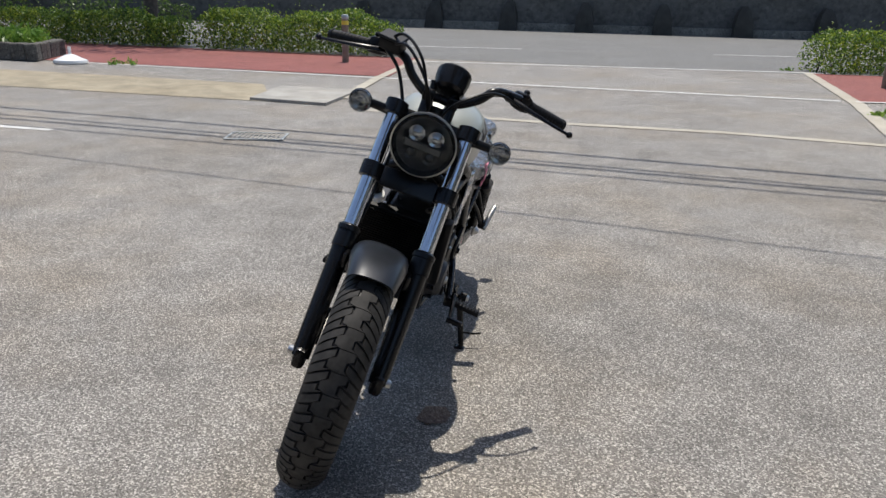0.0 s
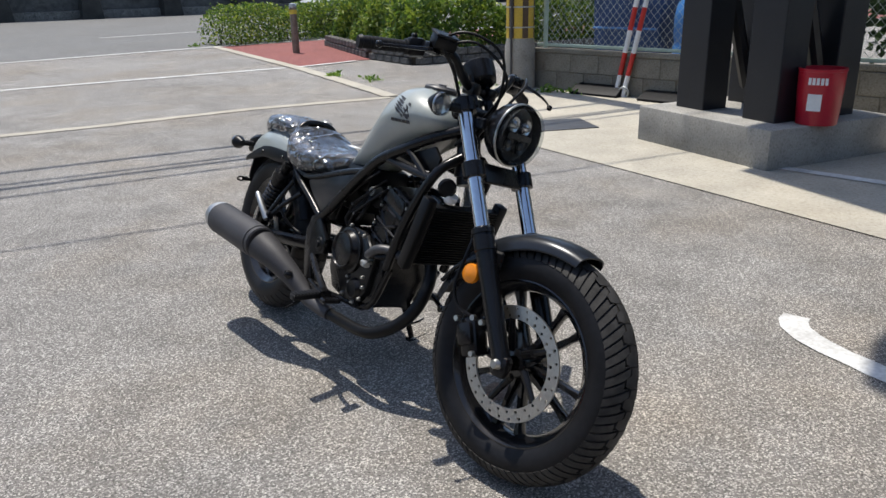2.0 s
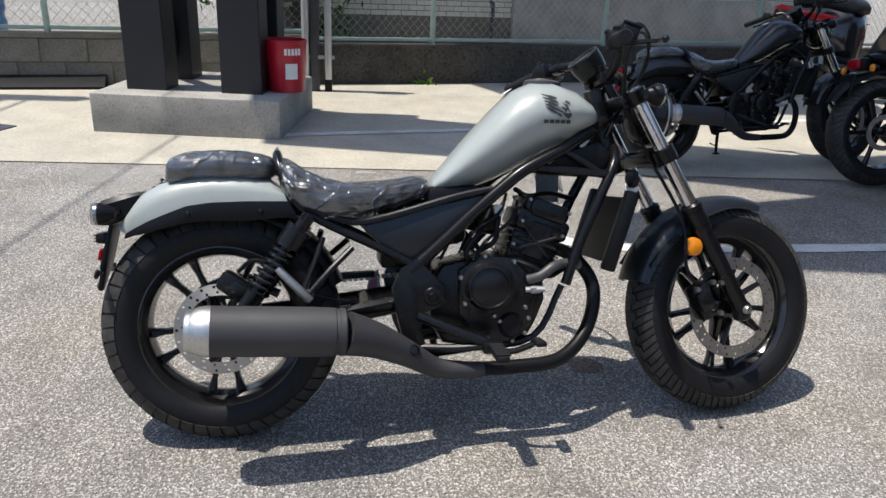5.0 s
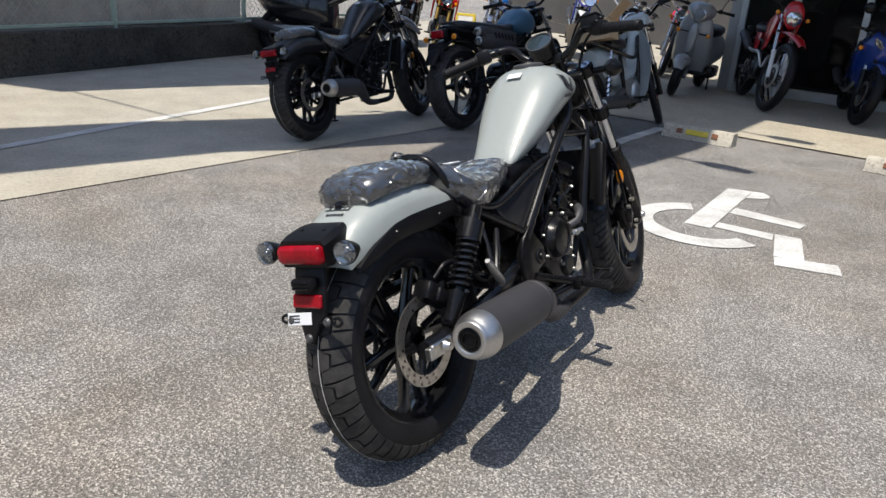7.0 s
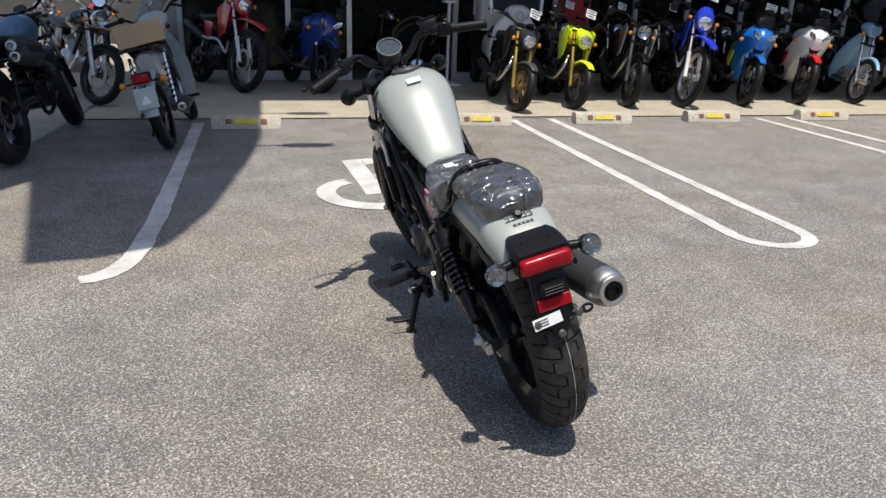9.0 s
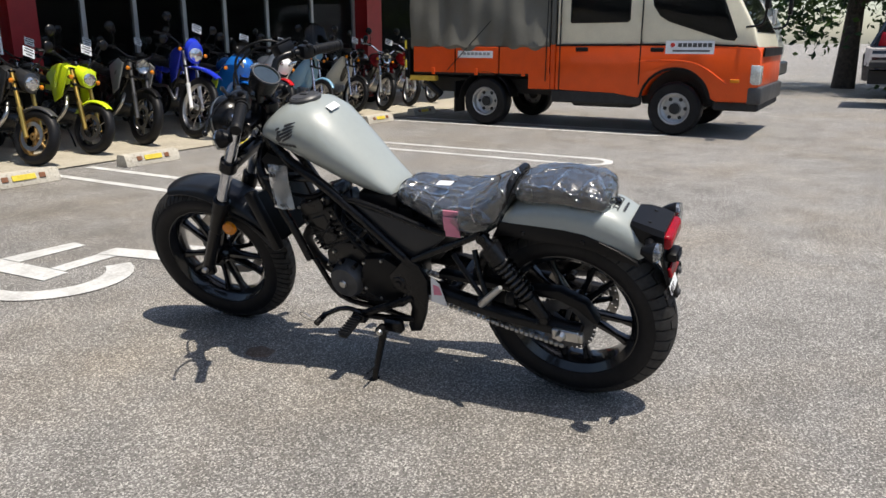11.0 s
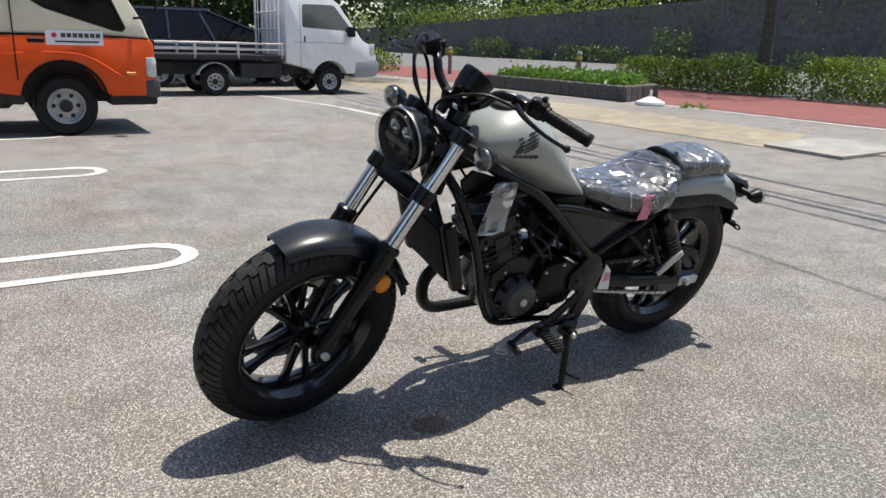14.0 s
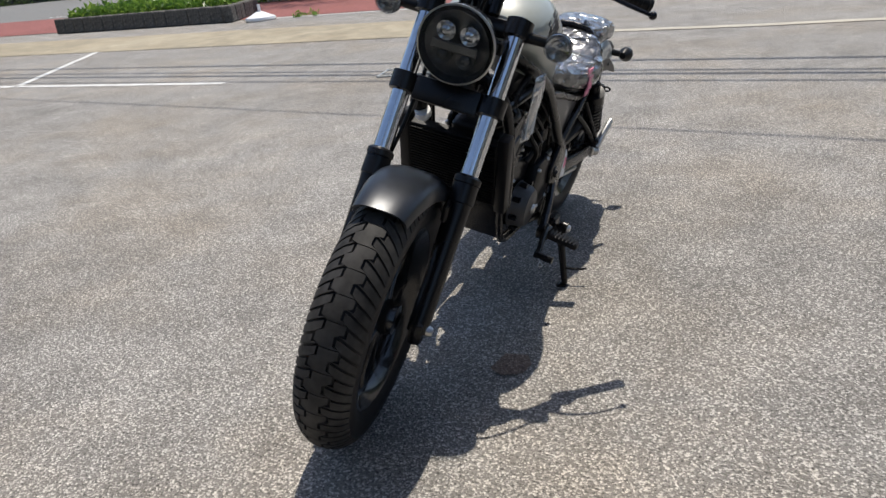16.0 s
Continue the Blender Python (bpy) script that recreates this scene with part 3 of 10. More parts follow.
_df, _x2 = _n.new("ShaderNodeBsdfDiffuse"), _n.new("ShaderNodeMixShader")
_df.inputs["Color"].default_value = (0.75, 0.77, 0.80, 1)
_x2.inputs[0].default_value = 0.035
_l.new(_x.outputs[0], _x2.inputs[1])
_l.new(_df.outputs[0], _x2.inputs[2])
_l.new(_x2.outputs[0], _n["Material Output"].inputs["Surface"])

LAMP_INNER = material("lamp_inner_shell", (0.085, 0.085, 0.085), 0.22, 0.4, vary=0.2, scale=20)
FORK_CHROME = material("fork_tube_chrome", (0.62, 0.64, 0.68), 0.14, 1.0, vary=0.06)
CASE_DARK = material("engine_black_cast", (0.008, 0.008, 0.009), 0.27, vary=0.25, fine=150, bump=0.0003, spec=0.35)
SATIN_ALU = material("satin_aluminium", (0.58, 0.57, 0.55), 0.40, 1.0, vary=0.10, fine=180, bump=0.0001)
MUFFLER = material("muffler_heat_black", (0.045, 0.044, 0.048), 0.58, 0.2, vary=0.15, fine=220, bump=0.0002)
FENDER_DARK = material("dark_metallic_fender", (0.018, 0.021, 0.027), 0.3, 0.3, vary=0.1)
REFLECTOR = material("lamp_reflector", (0.62, 0.63, 0.65), 0.18, 0.9, vary=0.2, fine=90, scale=30)
SMOKE_LENS = glass("headlamp_glass", (0.90, 0.92, 0.93), 0.03, 0.14)
SCREEN = material("meter_face", (0.03, 0.045, 0.055), 0.12, vary=0.2, coat=1.0)
TAG_WHITE = material("white_label", (0.78, 0.79, 0.80), 0.6, vary=0.04)
INK = material("dark_ink", (0.03, 0.03, 0.035), 0.5, vary=0.1)


def cruiser(name, m, paint, label, fender_rear, front_fender, steer=9.0, tagged_new=True, group=""):
    root = thing(name, m, label, "motorcycle", group)
    mats = {"rim": BLACK_GLOSS}
    # steered front end
    axis, pivot = Vector((0, 0.469, 0.883)).normalized(), Vector((0, -0.335, 0.90))
    S = Matrix.Translation(pivot) @ Matrix.Rotation(radians(steer), 4, axis) @ Matrix.Translation(-pivot)
    fa, ra = Vector((0, -0.728, 0.308)), Vector((0, 0.708, 0.310))

    def fork_y(z):
        return -0.728 + (z - 0.308) * 0.5656

    wf = wheel_parts(root, S @ axis_to(fa, (1, 0, 0)), 0.308, 0.066, 0.088, 38, 10, mats)
    wr = wheel_parts(root, axis_to(ra, (1, 0, 0)), 0.311, 0.074, 0.100, 24, 10, mats, 0.22)
    d = part("brake_disc", disc_mesh(bmesh.new(), S @ axis_to(fa + Vector((-0.066, 0, 0)), (1, 0, 0)), 0.112, 0.146, 54), DISC, wf, "drilled steel brake disc")
    part("brake_disc", disc_mesh(bmesh.new(), axis_to(ra + Vector((-0.078, 0, 0)), (1, 0, 0)), 0.088, 0.118, 44), DISC, wr, "drilled steel brake disc")
    for w, c, off, r0, mm in ((wf, fa, -0.062, 0.115, S), (wr, ra, -0.074, 0.092, Matrix())):
        bm = bmesh.new()
        for k in range(5):
            a = 2 * math.pi * k / 5 + 0.3
            p = Vector((off, r0 * math.sin(a), r0 * math.cos(a))) + c
            q = Vector((off + 0.012, 0.035 * math.sin(a + 0.35), 0.035 * math.cos(a + 0.35))) + c
            rod(bm, q, p, 0.011, 0.008, 8, mm)
            rod(bm, p + Vector((-0.006, 0, 0)), p + Vector((0.004, 0, 0)), 0.0075, seg=10, m=mm)
        part("disc_carrier", bm, BLACK_SATIN, w)
    # fork legs
    for s in (1, -1):
        x = 0.103 * s
        top, mid, low = Vector((x, fork_y(0.925), 0.925)), Vector((x, fork_y(0.585), 0.585)), Vector((x, fork_y(0.30), 0.30))
        leg = part("fork_tube", rod(bmesh.new(), mid, top, 0.0205, seg=20, m=S), FORK_CHROME, root, "chromed fork tube")
        bm = bmesh.new()
        d = (low - mid).normalized()
        tube(bm, [mid - d * 0.012, mid + d * 0.03, mid + d * 0.032, mid + d * 0.09, low], [0.029, 0.030, 0.027, 0.026, 0.024], 18, 1, S)
        lathe(bm, [(0.0235, -0.01), (0.031, -0.006), (0.031, 0.006), (0.0235, 0.012)], 20, S @ axis_to(mid - d * 0.02, -d), True)
        box(bm, (0.034, 0.05, 0.058), low + Vector((0, 0.004, 0.002)), S, 0.012, 2)
        slider = part("fork_slider", bm, BLACK_SATIN, root)
        bm = bmesh.new()
        lathe(bm, [(0.0, 0.016), (0.009, 0.016), (0.012, 0.012), (0.013, 0), (0.016, -0.004)], 16, S @ axis_to(Vector((x + 0.018 * s, fa.y, fa.z)), (s, 0, 0)))
        part("axle_bolt", bm, STEEL, slider, "bare steel axle bolt")
        bm = bmesh.new()
        rp = Vector((x + 0.008 * s, fork_y(0.5) + 0.055, 0.492))
        lathe(bm, [(0, 0.010), (0.012, 0.0095), (0.0245, 0.005), (0.026, 0), (0.026, -0.008)], 24, S @ axis_to(rp, (s, 0, 0)))
        part("side_reflector", bm, AMBER, slider, "round amber side reflector")
        bm = bmesh.new()
        box(bm, (0.012, 0.06, 0.03), (x - 0.006 * s, rp.y - 0.02, rp.z), S, 0.004)
        part("reflector_bracket", bm, BLACK_SATIN, slider)
    for z, h, w in ((0.905, 0.034, 0.155), (0.748, 0.036, 0.145)):
        bm = bmesh.new()
        mm = S @ Matrix.Translation((0, fork_y(z), z)) @ Matrix.Rotation(radians(-29.5), 4, "X")
        if z > 0.8:
            box(bm, (0.21, 0.052, h), (0, 0.026, 0.0), mm, 0.012, 2)
        else:
            box(bm, (0.21, 0.03, h), (0, 0.012, 0), mm, 0.008, 2)
            box(bm, (0.15, 0.012, 0.055), (0, -0.012, -0.005), mm, 0.005, 2)
        for s in (1, -1):
            lathe(bm, [(0.021, -h * 0.62), (0.031, -h * 0.55), (0.031, h * 0.55), (0.021, h * 0.62)], 22, mm @ Matrix.Translation((0.103 * s, 0, 0)), True)
        part("fork_clamp", bm, BLACK_SATIN, root)
    part("steering_stem", rod(bmesh.new(), (0, -0.36, 0.72), (0, -0.318, 0.935), 0.030, seg=18, m=S), BLACK_SATIN, root)
    # front fender
    bm = bmesh.new()
    fender_mesh(bm, fa, 0.330, -20, 74, [0.058, 0.070, 0.076, 0.078, 0.076, 0.07], [0.030, 0.036, 0.045, 0.050, 0.045, 0.035], n=26, m=S)
    ff = part("front_fender", bm, front_fender, root, "dark metallic front mudguard")
    for s in (1, -1):
        bm = bmesh.new()
        box(bm, (0.014, 0.075, 0.045), (0.084 * s, fork_y(0.545) - 0.005, 0.545), S, 0.005, 1)
        tube(bm, [(0.086 * s, fork_y(0.545), 0.55), (0.083 * s, -0.50, 0.50), (0.078 * s, -0.445, 0.44)], 0.006, 8, 4, S)
        part("fender_bracket", bm, BLACK_SATIN, ff)
    # front brake caliper and hose
    bm = bmesh.new()
    cm = S @ Matrix.Translation((-0.085, -0.606, 0.335)) @ Matrix.Rotation(radians(-25), 4, "X")
    box(bm, (0.052, 0.062, 0.105), (0, 0, 0), cm, 0.014, 2)
    box(bm, (0.03, 0.05, 0.06), (-0.022, 0.004, 0.008), cm, 0.010, 2)
    box(bm, (0.018, 0.09, 0.026), (0.006, -0.045, 0.03), cm, 0.006)
    cal = part("brake_caliper", bm, BLACK_SATIN, root, "black front brake caliper")
    bm = bmesh.new()
    for p in ((-0.03, -0.035, 0.045), (-0.03, -0.02, -0.045), (-0.03, 0.02, 0.05), (-0.028, -0.06, 0.03)):
        part("bolt", rod(bmesh.new(), Vector(p), Vector(p) + Vector((-0.012, 0, 0)), 0.0075, seg=8, m=cm), STEEL, cal)
    part("brake_hose", tube(bmesh.new(), [(-0.10, -0.60, 0.385), (-0.115, -0.555, 0.40), (-0.12, -0.53, 0.45), (-0.112, -0.535, 0.53), (-0.09, -0.525, 0.60), (-0.08, -0.49, 0.67), (-0.075, -0.43, 0.77), (-0.08, -0.37, 0.88), (-0.13, -0.345, 0.99), (-0.19, -0.335, 1.04)], 0.005, 8, 6, S), PLASTIC, cal)
    # headlamp
    hm = S @ axis_to((0, -0.478, 0.868), (0, -1, -0.10))
    bm = bmesh.new()
    lathe(bm, [(0.0, -0.055), (0.035, -0.052), (0.06, -0.038), (0.078, -0.012), (0.084, 0.012), (0.086, 0.022), (0.085, 0.026), (0.079, 0.027), (0.078, 0.020), (0.074, 0.0)], 44, hm, caps=False)
    for s in (1, -1):
        box(bm, (0.012, 0.05, 0.03), (0.087 * s, -0.44, 0.872), S, 0.004)
    lamp = part("headlamp", bm, BLACK_SATIN, root, "round black headlamp with four lenses")
    bm = bmesh.new()
    lathe(bm, [(0.0835, 0.026), (0.0840, 0.046), (0.081, 0.055), (0.072, 0.062), (0.05, 0.067), (0.025, 0.070), (0.0, 0.071)], 44, hm, caps=False)
    part("lamp_glass", bm, SMOKE_LENS, lamp, "clear domed lamp glass")
    part("reflector", lathe(bmesh.new(), [(0.0, 0.012), (0.05, 0.013), (0.072, 0.020), (0.0775, 0.046)], 40, hm, caps=False), LAMP_INNER, lamp)
    # upper two lenses get the bright material, lower two the dark one
    for u, v in ((0.026, 0.026), (-0.026, 0.026), (0.026, -0.026), (-0.026, -0.026)):
        bm = bmesh.new()
        lathe(bm, [(0.022, 0.018), (0.021, 0.030), (0.017, 0.028), (0.012, 0.026)], 22, hm @ Matrix.Translation((u, v, 0)), True)
        lathe(bm, [(0.013, 0.02), (0.011, 0.032), (0.006, 0.036), (0, 0.037)], 16, hm @ Matrix.Translation((u, v, 0)))
        part("lamp_lens", bm, REFLECTOR if v > 0 else LAMP_INNER, lamp, "small bright lamp lens" if v > 0 else "small dark lamp lens")
    part("lamp_visor", box(bmesh.new(), (0.10, 0.02, 0.004), (0, -0.002, 0.040), hm, 0.002), LAMP_INNER, lamp)
    part("lamp_ring", lathe(bmesh.new(), [(0.0830, 0.026), (0.0865, 0.0255), (0.0868, 0.030), (0.0830, 0.031)], 44, hm, True), STEEL, lamp)

    def signal(name, p, d, r, depth, mm, stem_from):
        sm = mm @ axis_to(p, d)
        bm = bmesh.new()
        lathe(bm, [(0.0, -depth), (r * 0.45, -depth), (r * 0.8, -depth * 0.6), (r * 1.02, -0.012), (r * 1.04, -0.008), (r * 0.96, -0.006)], 26, sm, caps=False)
        rod(bm, stem_from, Vector(p) - Vector(d).normalized() * depth * 0.45, 0.013, 0.011, 12, mm)
        sg = part(name, bm, PLASTIC, root, "black round turn signal with clear lens")
        part("lens", lathe(bmesh.new(), [(r * 1.02, -0.007), (r * 1.04, 0.004), (r * 0.97, 0.008), (r * 0.5, 0.011), (0, 0.0115)], 26, sm, caps=False), CLEARLENS, sg, "clear signal lens")
        bm = bmesh.new()
        lathe(bm, [(r * 1.0, -0.006), (r * 0.98, 0.001), (r * 0.84, -0.003), (r * 0.82, 0.002), (r * 0.52, -0.001), (r * 0.50, 0.003), (r * 0.24, 0.001), (r * 0.22, 0.005), (r * 0.10, 0.004), (0, 0.006)], 26, sm, caps=False)
        part("reflector", bm, REFLECTOR, sg)
    for s in (1, -1):
        signal("turn_signal", (0.198 * s, -0.402, 0.893), (0, -1, -0.05), 0.030, 0.042, S, (0.12 * s, -0.395, 0.896))
    # handlebar, grips, levers, switches
    bar = [(0.0, -0.335, 0.962), (0.045, -0.335, 0.964), (0.095, -0.335, 0.995), (0.125, -0.328, 1.028), (0.165, -0.30, 1.034), (0.235, -0.253, 1.019), (0.345, -0.21, 0.998)]
    bm = bmesh.new()
    tube(bm, [(-x, y, z) for x, y, z in reversed(bar)] + bar[1:], 0.0125, 12, 6, S)
    hb = part("handlebar", bm, BLACK_SATIN, root)
    bm = bmesh.new()
    for s in (1, -1):
        rod(bm, (0.035 * s, -0.36, 0.915), (0.035 * s, -0.337, 0.955), 0.014, seg=12, m=S)
        box(bm, (0.032, 0.045, 0.034), (0.035 * s, -0.335, 0.963), S, 0.006, 2)
    part("bar_clamp", bm, BLACK_SATIN, hb)
    for s in (1, -1):
        g0, g1 = Vector((0.232 * s, -0.254, 1.019)), Vector((0.356 * s, -0.206, 0.996))
        d = (g1 - g0).normalized()
        bm = bmesh.new()
        tube(bm, [g0, g0 + d * 0.006, g0 + d * 0.008, g1 - d * 0.012, g1 - d * 0.010, g1], [0.021, 0.021, 0.0165, 0.0165, 0.019, 0.016], 16, 1, S)
        ribs = []
        for k in range(9):
            c = g0 + d * (0.018 + 0.011 * k)
            ribs.append(c)
        grip = part("grip", bm, RUBBER, hb, "black rubber grip")
        for c in ribs:
            part("rib", lathe(bmesh.new(), [(0.0163, -0.003), (0.0176, -0.002), (0.0176, 0.002), (0.0163, 0.003)], 14, S @ axis_to(c, d), True), RUBBER, grip)
        bm = bmesh.new()
        swm = S @ axis_to(g0 - d * 0.024, d)
        box(bm, (0.044, 0.05, 0.05), (0, 0.002, 0), swm, 0.012, 2)
        box(bm, (0.02, 0.016, 0.014), (0.004, 0.030, 0.006), swm, 0.004)
        box(bm, (0.014, 0.014, 0.02), (-0.018, 0.022, 0.0), swm, 0.004)
        part("switch_housing", bm, PLASTIC, hb)
        bm = bmesh.new()
        c = g0 - d * 0.05
        box(bm, (0.05, 0.034, 0.03), c + Vector((0, -0.026, 0.004)), S, 0.008, 2)
        tube(bm, [c + Vector((0.0, -0.045, 0)), c + Vector((0.05 * s, -0.062, -0.008)), c + Vector((0.12 * s, -0.058, -0.022)), c + Vector((0.178 * s, -0.036, -0.034))], [0.009, 0.0070, 0.0055, 0.0050], 10, 5, S, 0.6)
        bmesh.ops.create_icosphere(bm, subdivisions=2, radius=0.0095, matrix=S @ Matrix.Translation(c + Vector((0.181 * s, -0.034, -0.034))))
        part("lever", bm, BLACK_SATIN, hb)
    bm = bmesh.new()
    rm = S @ Matrix.Translation((-0.172, -0.325, 1.052)) @ Matrix.Rotation(radians(-18), 4, "Z") @ Matrix.Rotation(radians(20), 4, "X")
    box(bm, (0.066, 0.046, 0.034), (0, 0, 0), rm, 0.006, 2)
    box(bm, (0.072, 0.052, 0.008), (0, 0, 0.02), rm, 0.003, 1)
    part("brake_reservoir", bm, PLASTIC, hb)
    for k, (pts) in enumerate((
            [(0.20, -0.315, 1.02), (0.13, -0.38, 1.035), (0.06, -0.44, 1.0), (0.02, -0.43, 0.94), (0.03, -0.36, 0.84), (0.05, -0.28, 0.74)],
            [(-0.19, -0.30, 1.03), (-0.13, -0.40, 1.07), (-0.05, -0.46, 1.01), (-0.02, -0.42, 0.93), (-0.04, -0.33, 0.80)],
            [(-0.20, -0.29, 1.03), (-0.15, -0.37, 1.09), (-0.08, -0.45, 1.06), (-0.03, -0.44, 0.96), (0.0, -0.38, 0.86), (0.02, -0.30, 0.78)])):
        part("control_cable", tube(bmesh.new(), pts, 0.0042, 8, 6, S), PLASTIC, hb)
    # meter
    gm = S @ axis_to((0.012, -0.298, 1.022), (0, 0.62, 0.78))
    bm = bmesh.new()
    lathe(bm, [(0.0, -0.052), (0.034, -0.05), (0.043, -0.042), (0.048, -0.012), (0.049, 0.010), (0.045, 0.013), (0.043, 0.008)], 36, gm)
    meter = part("meter", bm, BLACK_SATIN, root, "round black meter with dark display")
    part("bezel", lathe(bmesh.new(), [(0.0425, 0.008), (0.0465, 0.010), (0.047, 0.0145), (0.043, 0.0145)], 36, gm, True), GREYMET, meter)
    part("display", lathe(bmesh.new(), [(0.043, 0.010), (0.0, 0.011)], 36, gm), SCREEN, meter, "dark blue glass display")
    bm = bmesh.new()
    for dx in (-0.035, 0.035):
        rod(bm, (dx * 0.6, -0.345, 0.93), (dx, -0.32, 1.0), 0.008, seg=8, m=S)
    part("meter_bracket", bm, BLACK_SATIN, meter)
    # tank
    st = [(-0.308, 0.858, 0.846, 0.030, 0.5), (-0.302, 0.880, 0.834, 0.075, 0.45), (-0.283, 0.902, 0.822, 0.105, 0.47), (-0.24, 0.932, 0.798, 0.126, 0.50), (-0.18, 0.952, 0.770, 0.136, 0.52), (-0.12, 0.951, 0.738, 0.138, 0.53),
          (-0.07, 0.928, 0.712, 0.133, 0.54), (-0.02, 0.880, 0.688, 0.122, 0.53), (0.035, 0.823, 0.668, 0.106, 0.52), (0.085, 0.766, 0.655, 0.091, 0.50), (0.125, 0.720, 0.650, 0.080, 0.48), (0.150, 0.692, 0.650, 0.071, 0.5), (0.158, 0.676, 0.656, 0.052, 0.5)]
    rings = tank_rings(st, 32)
    tank = part("fuel_tank", loft(bmesh.new(), rings), paint, root, "smooth painted teardrop fuel tank", 60)
    bm = bmesh.new()
    cm = axis_to((0, -0.165, 0.951), (0, -0.06, 1))
    lathe(bm, [(0.052, -0.006), (0.052, 0.004), (0.046, 0.009), (0.040, 0.008), (0.038, 0.011), (0.018, 0.012), (0, 0.012)], 36, cm)
    box(bm, (0.012, 0.03, 0.006), (0.0, 0.0, 0.014), cm, 0.002)
    part("fuel_cap", bm, GREYMET, tank, "flat lockable fuel cap")
    bm = bmesh.new()
    box(bm, (0.05, 0.024, 0.001), (0.0, 0.0, 0), axis_to((0, -0.062, 0.9285), (0, 0.66, 1)))
    part("warning_label", bm, TAG_WHITE, tank, "small white paper label")

    def side_x(y, z):
        """Half the width of the tank at a height, for what is stuck on its side."""
        for p, q in zip(st, st[1:]):
            if p[0] <= y <= q[0]:
                break
        f = (y - p[0]) / (q[0] - p[0])
        zt, zb, w, fw = (a + (b - a) * f for a, b in zip(p[1:], q[1:]))
        zc = zb + (zt - zb) * fw
        sn = ((z - zc) / (zt - zc)) ** 1.05 if z >= zc else ((zc - z) / (zc - zb)) ** 1.3
        x = w * math.cos(math.asin(min(1.0, sn))) ** (2 / 2.4)
        return x if z >= zc else x * (1 - 0.24 * sn)

    for s in (1, -1):
        # wing mark and a bar for the maker's name
        lm = Matrix.Translation((0, -0.165, 0.862))
        bm = bmesh.new()
        for k in range(5):
            y0, z0, ln = -0.020 + 0.006 * k, 0.040 - 0.0085 * k, 0.058 - 0.008 * k
            plate(bm, [(y0 - 0.02, z0 - 0.016), (y0 + ln * 0.5, z0), (y0 + ln, z0 + 0.012), (y0 + ln * 0.5, z0 + 0.0075), (y0 - 0.018, z0 - 0.0085)], 0.0012, lm @ YZ)
        plate(bm, [(-0.045, -0.004), (-0.036, -0.014), (-0.02, -0.004), (-0.03, 0.02)], 0.0012, lm @ YZ)
        for k in range(5):
            box(bm, (0.0012, 0.0125, 0.009), (0, -0.036 + 0.0160 * k, -0.021), lm)
        for v in bm.verts:
            v.co.x += s * (side_x(v.co.y, v.co.z) + 0.0014)
        part("emblem", bm, INK, tank, "black wing shaped emblem")
    # frame
    fr = bmesh.new()
    main = [(0.030, -0.338, 0.848), (0.075, -0.27, 0.812), (0.105, -0.187, 0.766), (0.118, -0.085, 0.715), (0.12, -0.018, 0.664), (0.12, 0.06, 0.598), (0.12, 0.15, 0.516), (0.121, 0.222, 0.455)]
    for s in (1, -1):
        tube(fr, [(x * s, y, z) for x, y, z in main], 0.0165, 12, 6)
        tube(fr, [(0.035 * s, -0.365, 0.775), (0.09 * s, -0.345, 0.73), (0.108 * s, -0.30, 0.643), (0.11 * s, -0.245, 0.524), (0.108 * s, -0.205, 0.405)], 0.0145, 12, 6)
        tube(fr, [(0.112 * s, -0.118, 0.722), (0.108 * s, -0.22, 0.712), (0.10 * s, -0.335, 0.703)], 0.0115, 10, 4)
        tube(fr, [(0.105 * s, -0.20, 0.765), (0.105 * s, -0.255, 0.735), (0.104 * s, -0.305, 0.704)], 0.009, 8, 3)
        tube(fr, [(0.121 * s, 0.225, 0.475), (0.121 * s, 0.30, 0.515), (0.12 * s, 0.40, 0.563), (0.112 * s, 0.485, 0.610), (0.100 * s, 0.525, 0.665), (0.085 * s, 0.548, 0.715), (0.05 * s, 0.558, 0.750), (0, 0.560, 0.758)], 0.0115, 12, 6)
        tube(fr, [(0.118 * s, 0.0, 0.665), (0.112 * s, 0.10, 0.645), (0.116 * s, 0.33, 0.585), (0.116 * s, 0.44, 0.60)], 0.010, 10, 4)
        tube(fr, [(0.09 * s, -0.20, 0.40), (0.09 * s, -0.12, 0.26), (0.09 * s, 0.05, 0.235), (0.11 * s, 0.19, 0.225)], 0.010, 8, 4)
    rod(fr, (0, -0.372, 0.70), (0, -0.315, 0.90), 0.034, seg=18)
    part("frame", fr, BLACK_SATIN, root, "black tubular steel frame")
    for s in (1, -1):
        bm = bmesh.new()
        plate(bm, [(0.205, 0.49), (0.248, 0.462), (0.272, 0.41), (0.262, 0.345), (0.245, 0.275), (0.215, 0.205), (0.178, 0.195), (0.172, 0.225), (0.196, 0.30), (0.182, 0.345), (0.135, 0.36), (0.13, 0.41), (0.165, 0.445)], 0.022, Matrix.Translation((0.124 * s, 0, 0)) @ YZ, 0.006)
        lathe(bm, [(0, 0.012), (0.010, 0.012), (0.012, 0.006), (0.022, 0.005), (0.026, 0)], 20, axis_to((0.134 * s, 0.165, 0.386), (s, 0, 0)))
        part("pivot_plate", bm, BLACK_SATIN, root)
        bm = bmesh.new()
        plate(bm, [(0.015, 0.652), (0.10, 0.634), (0.22, 0.610), (0.345, 0.572), (0.336, 0.556), (0.236, 0.474), (0.205, 0.480)], 0.02, Matrix.Translation((0.106 * s, 0, 0)) @ YZ, 0.006)
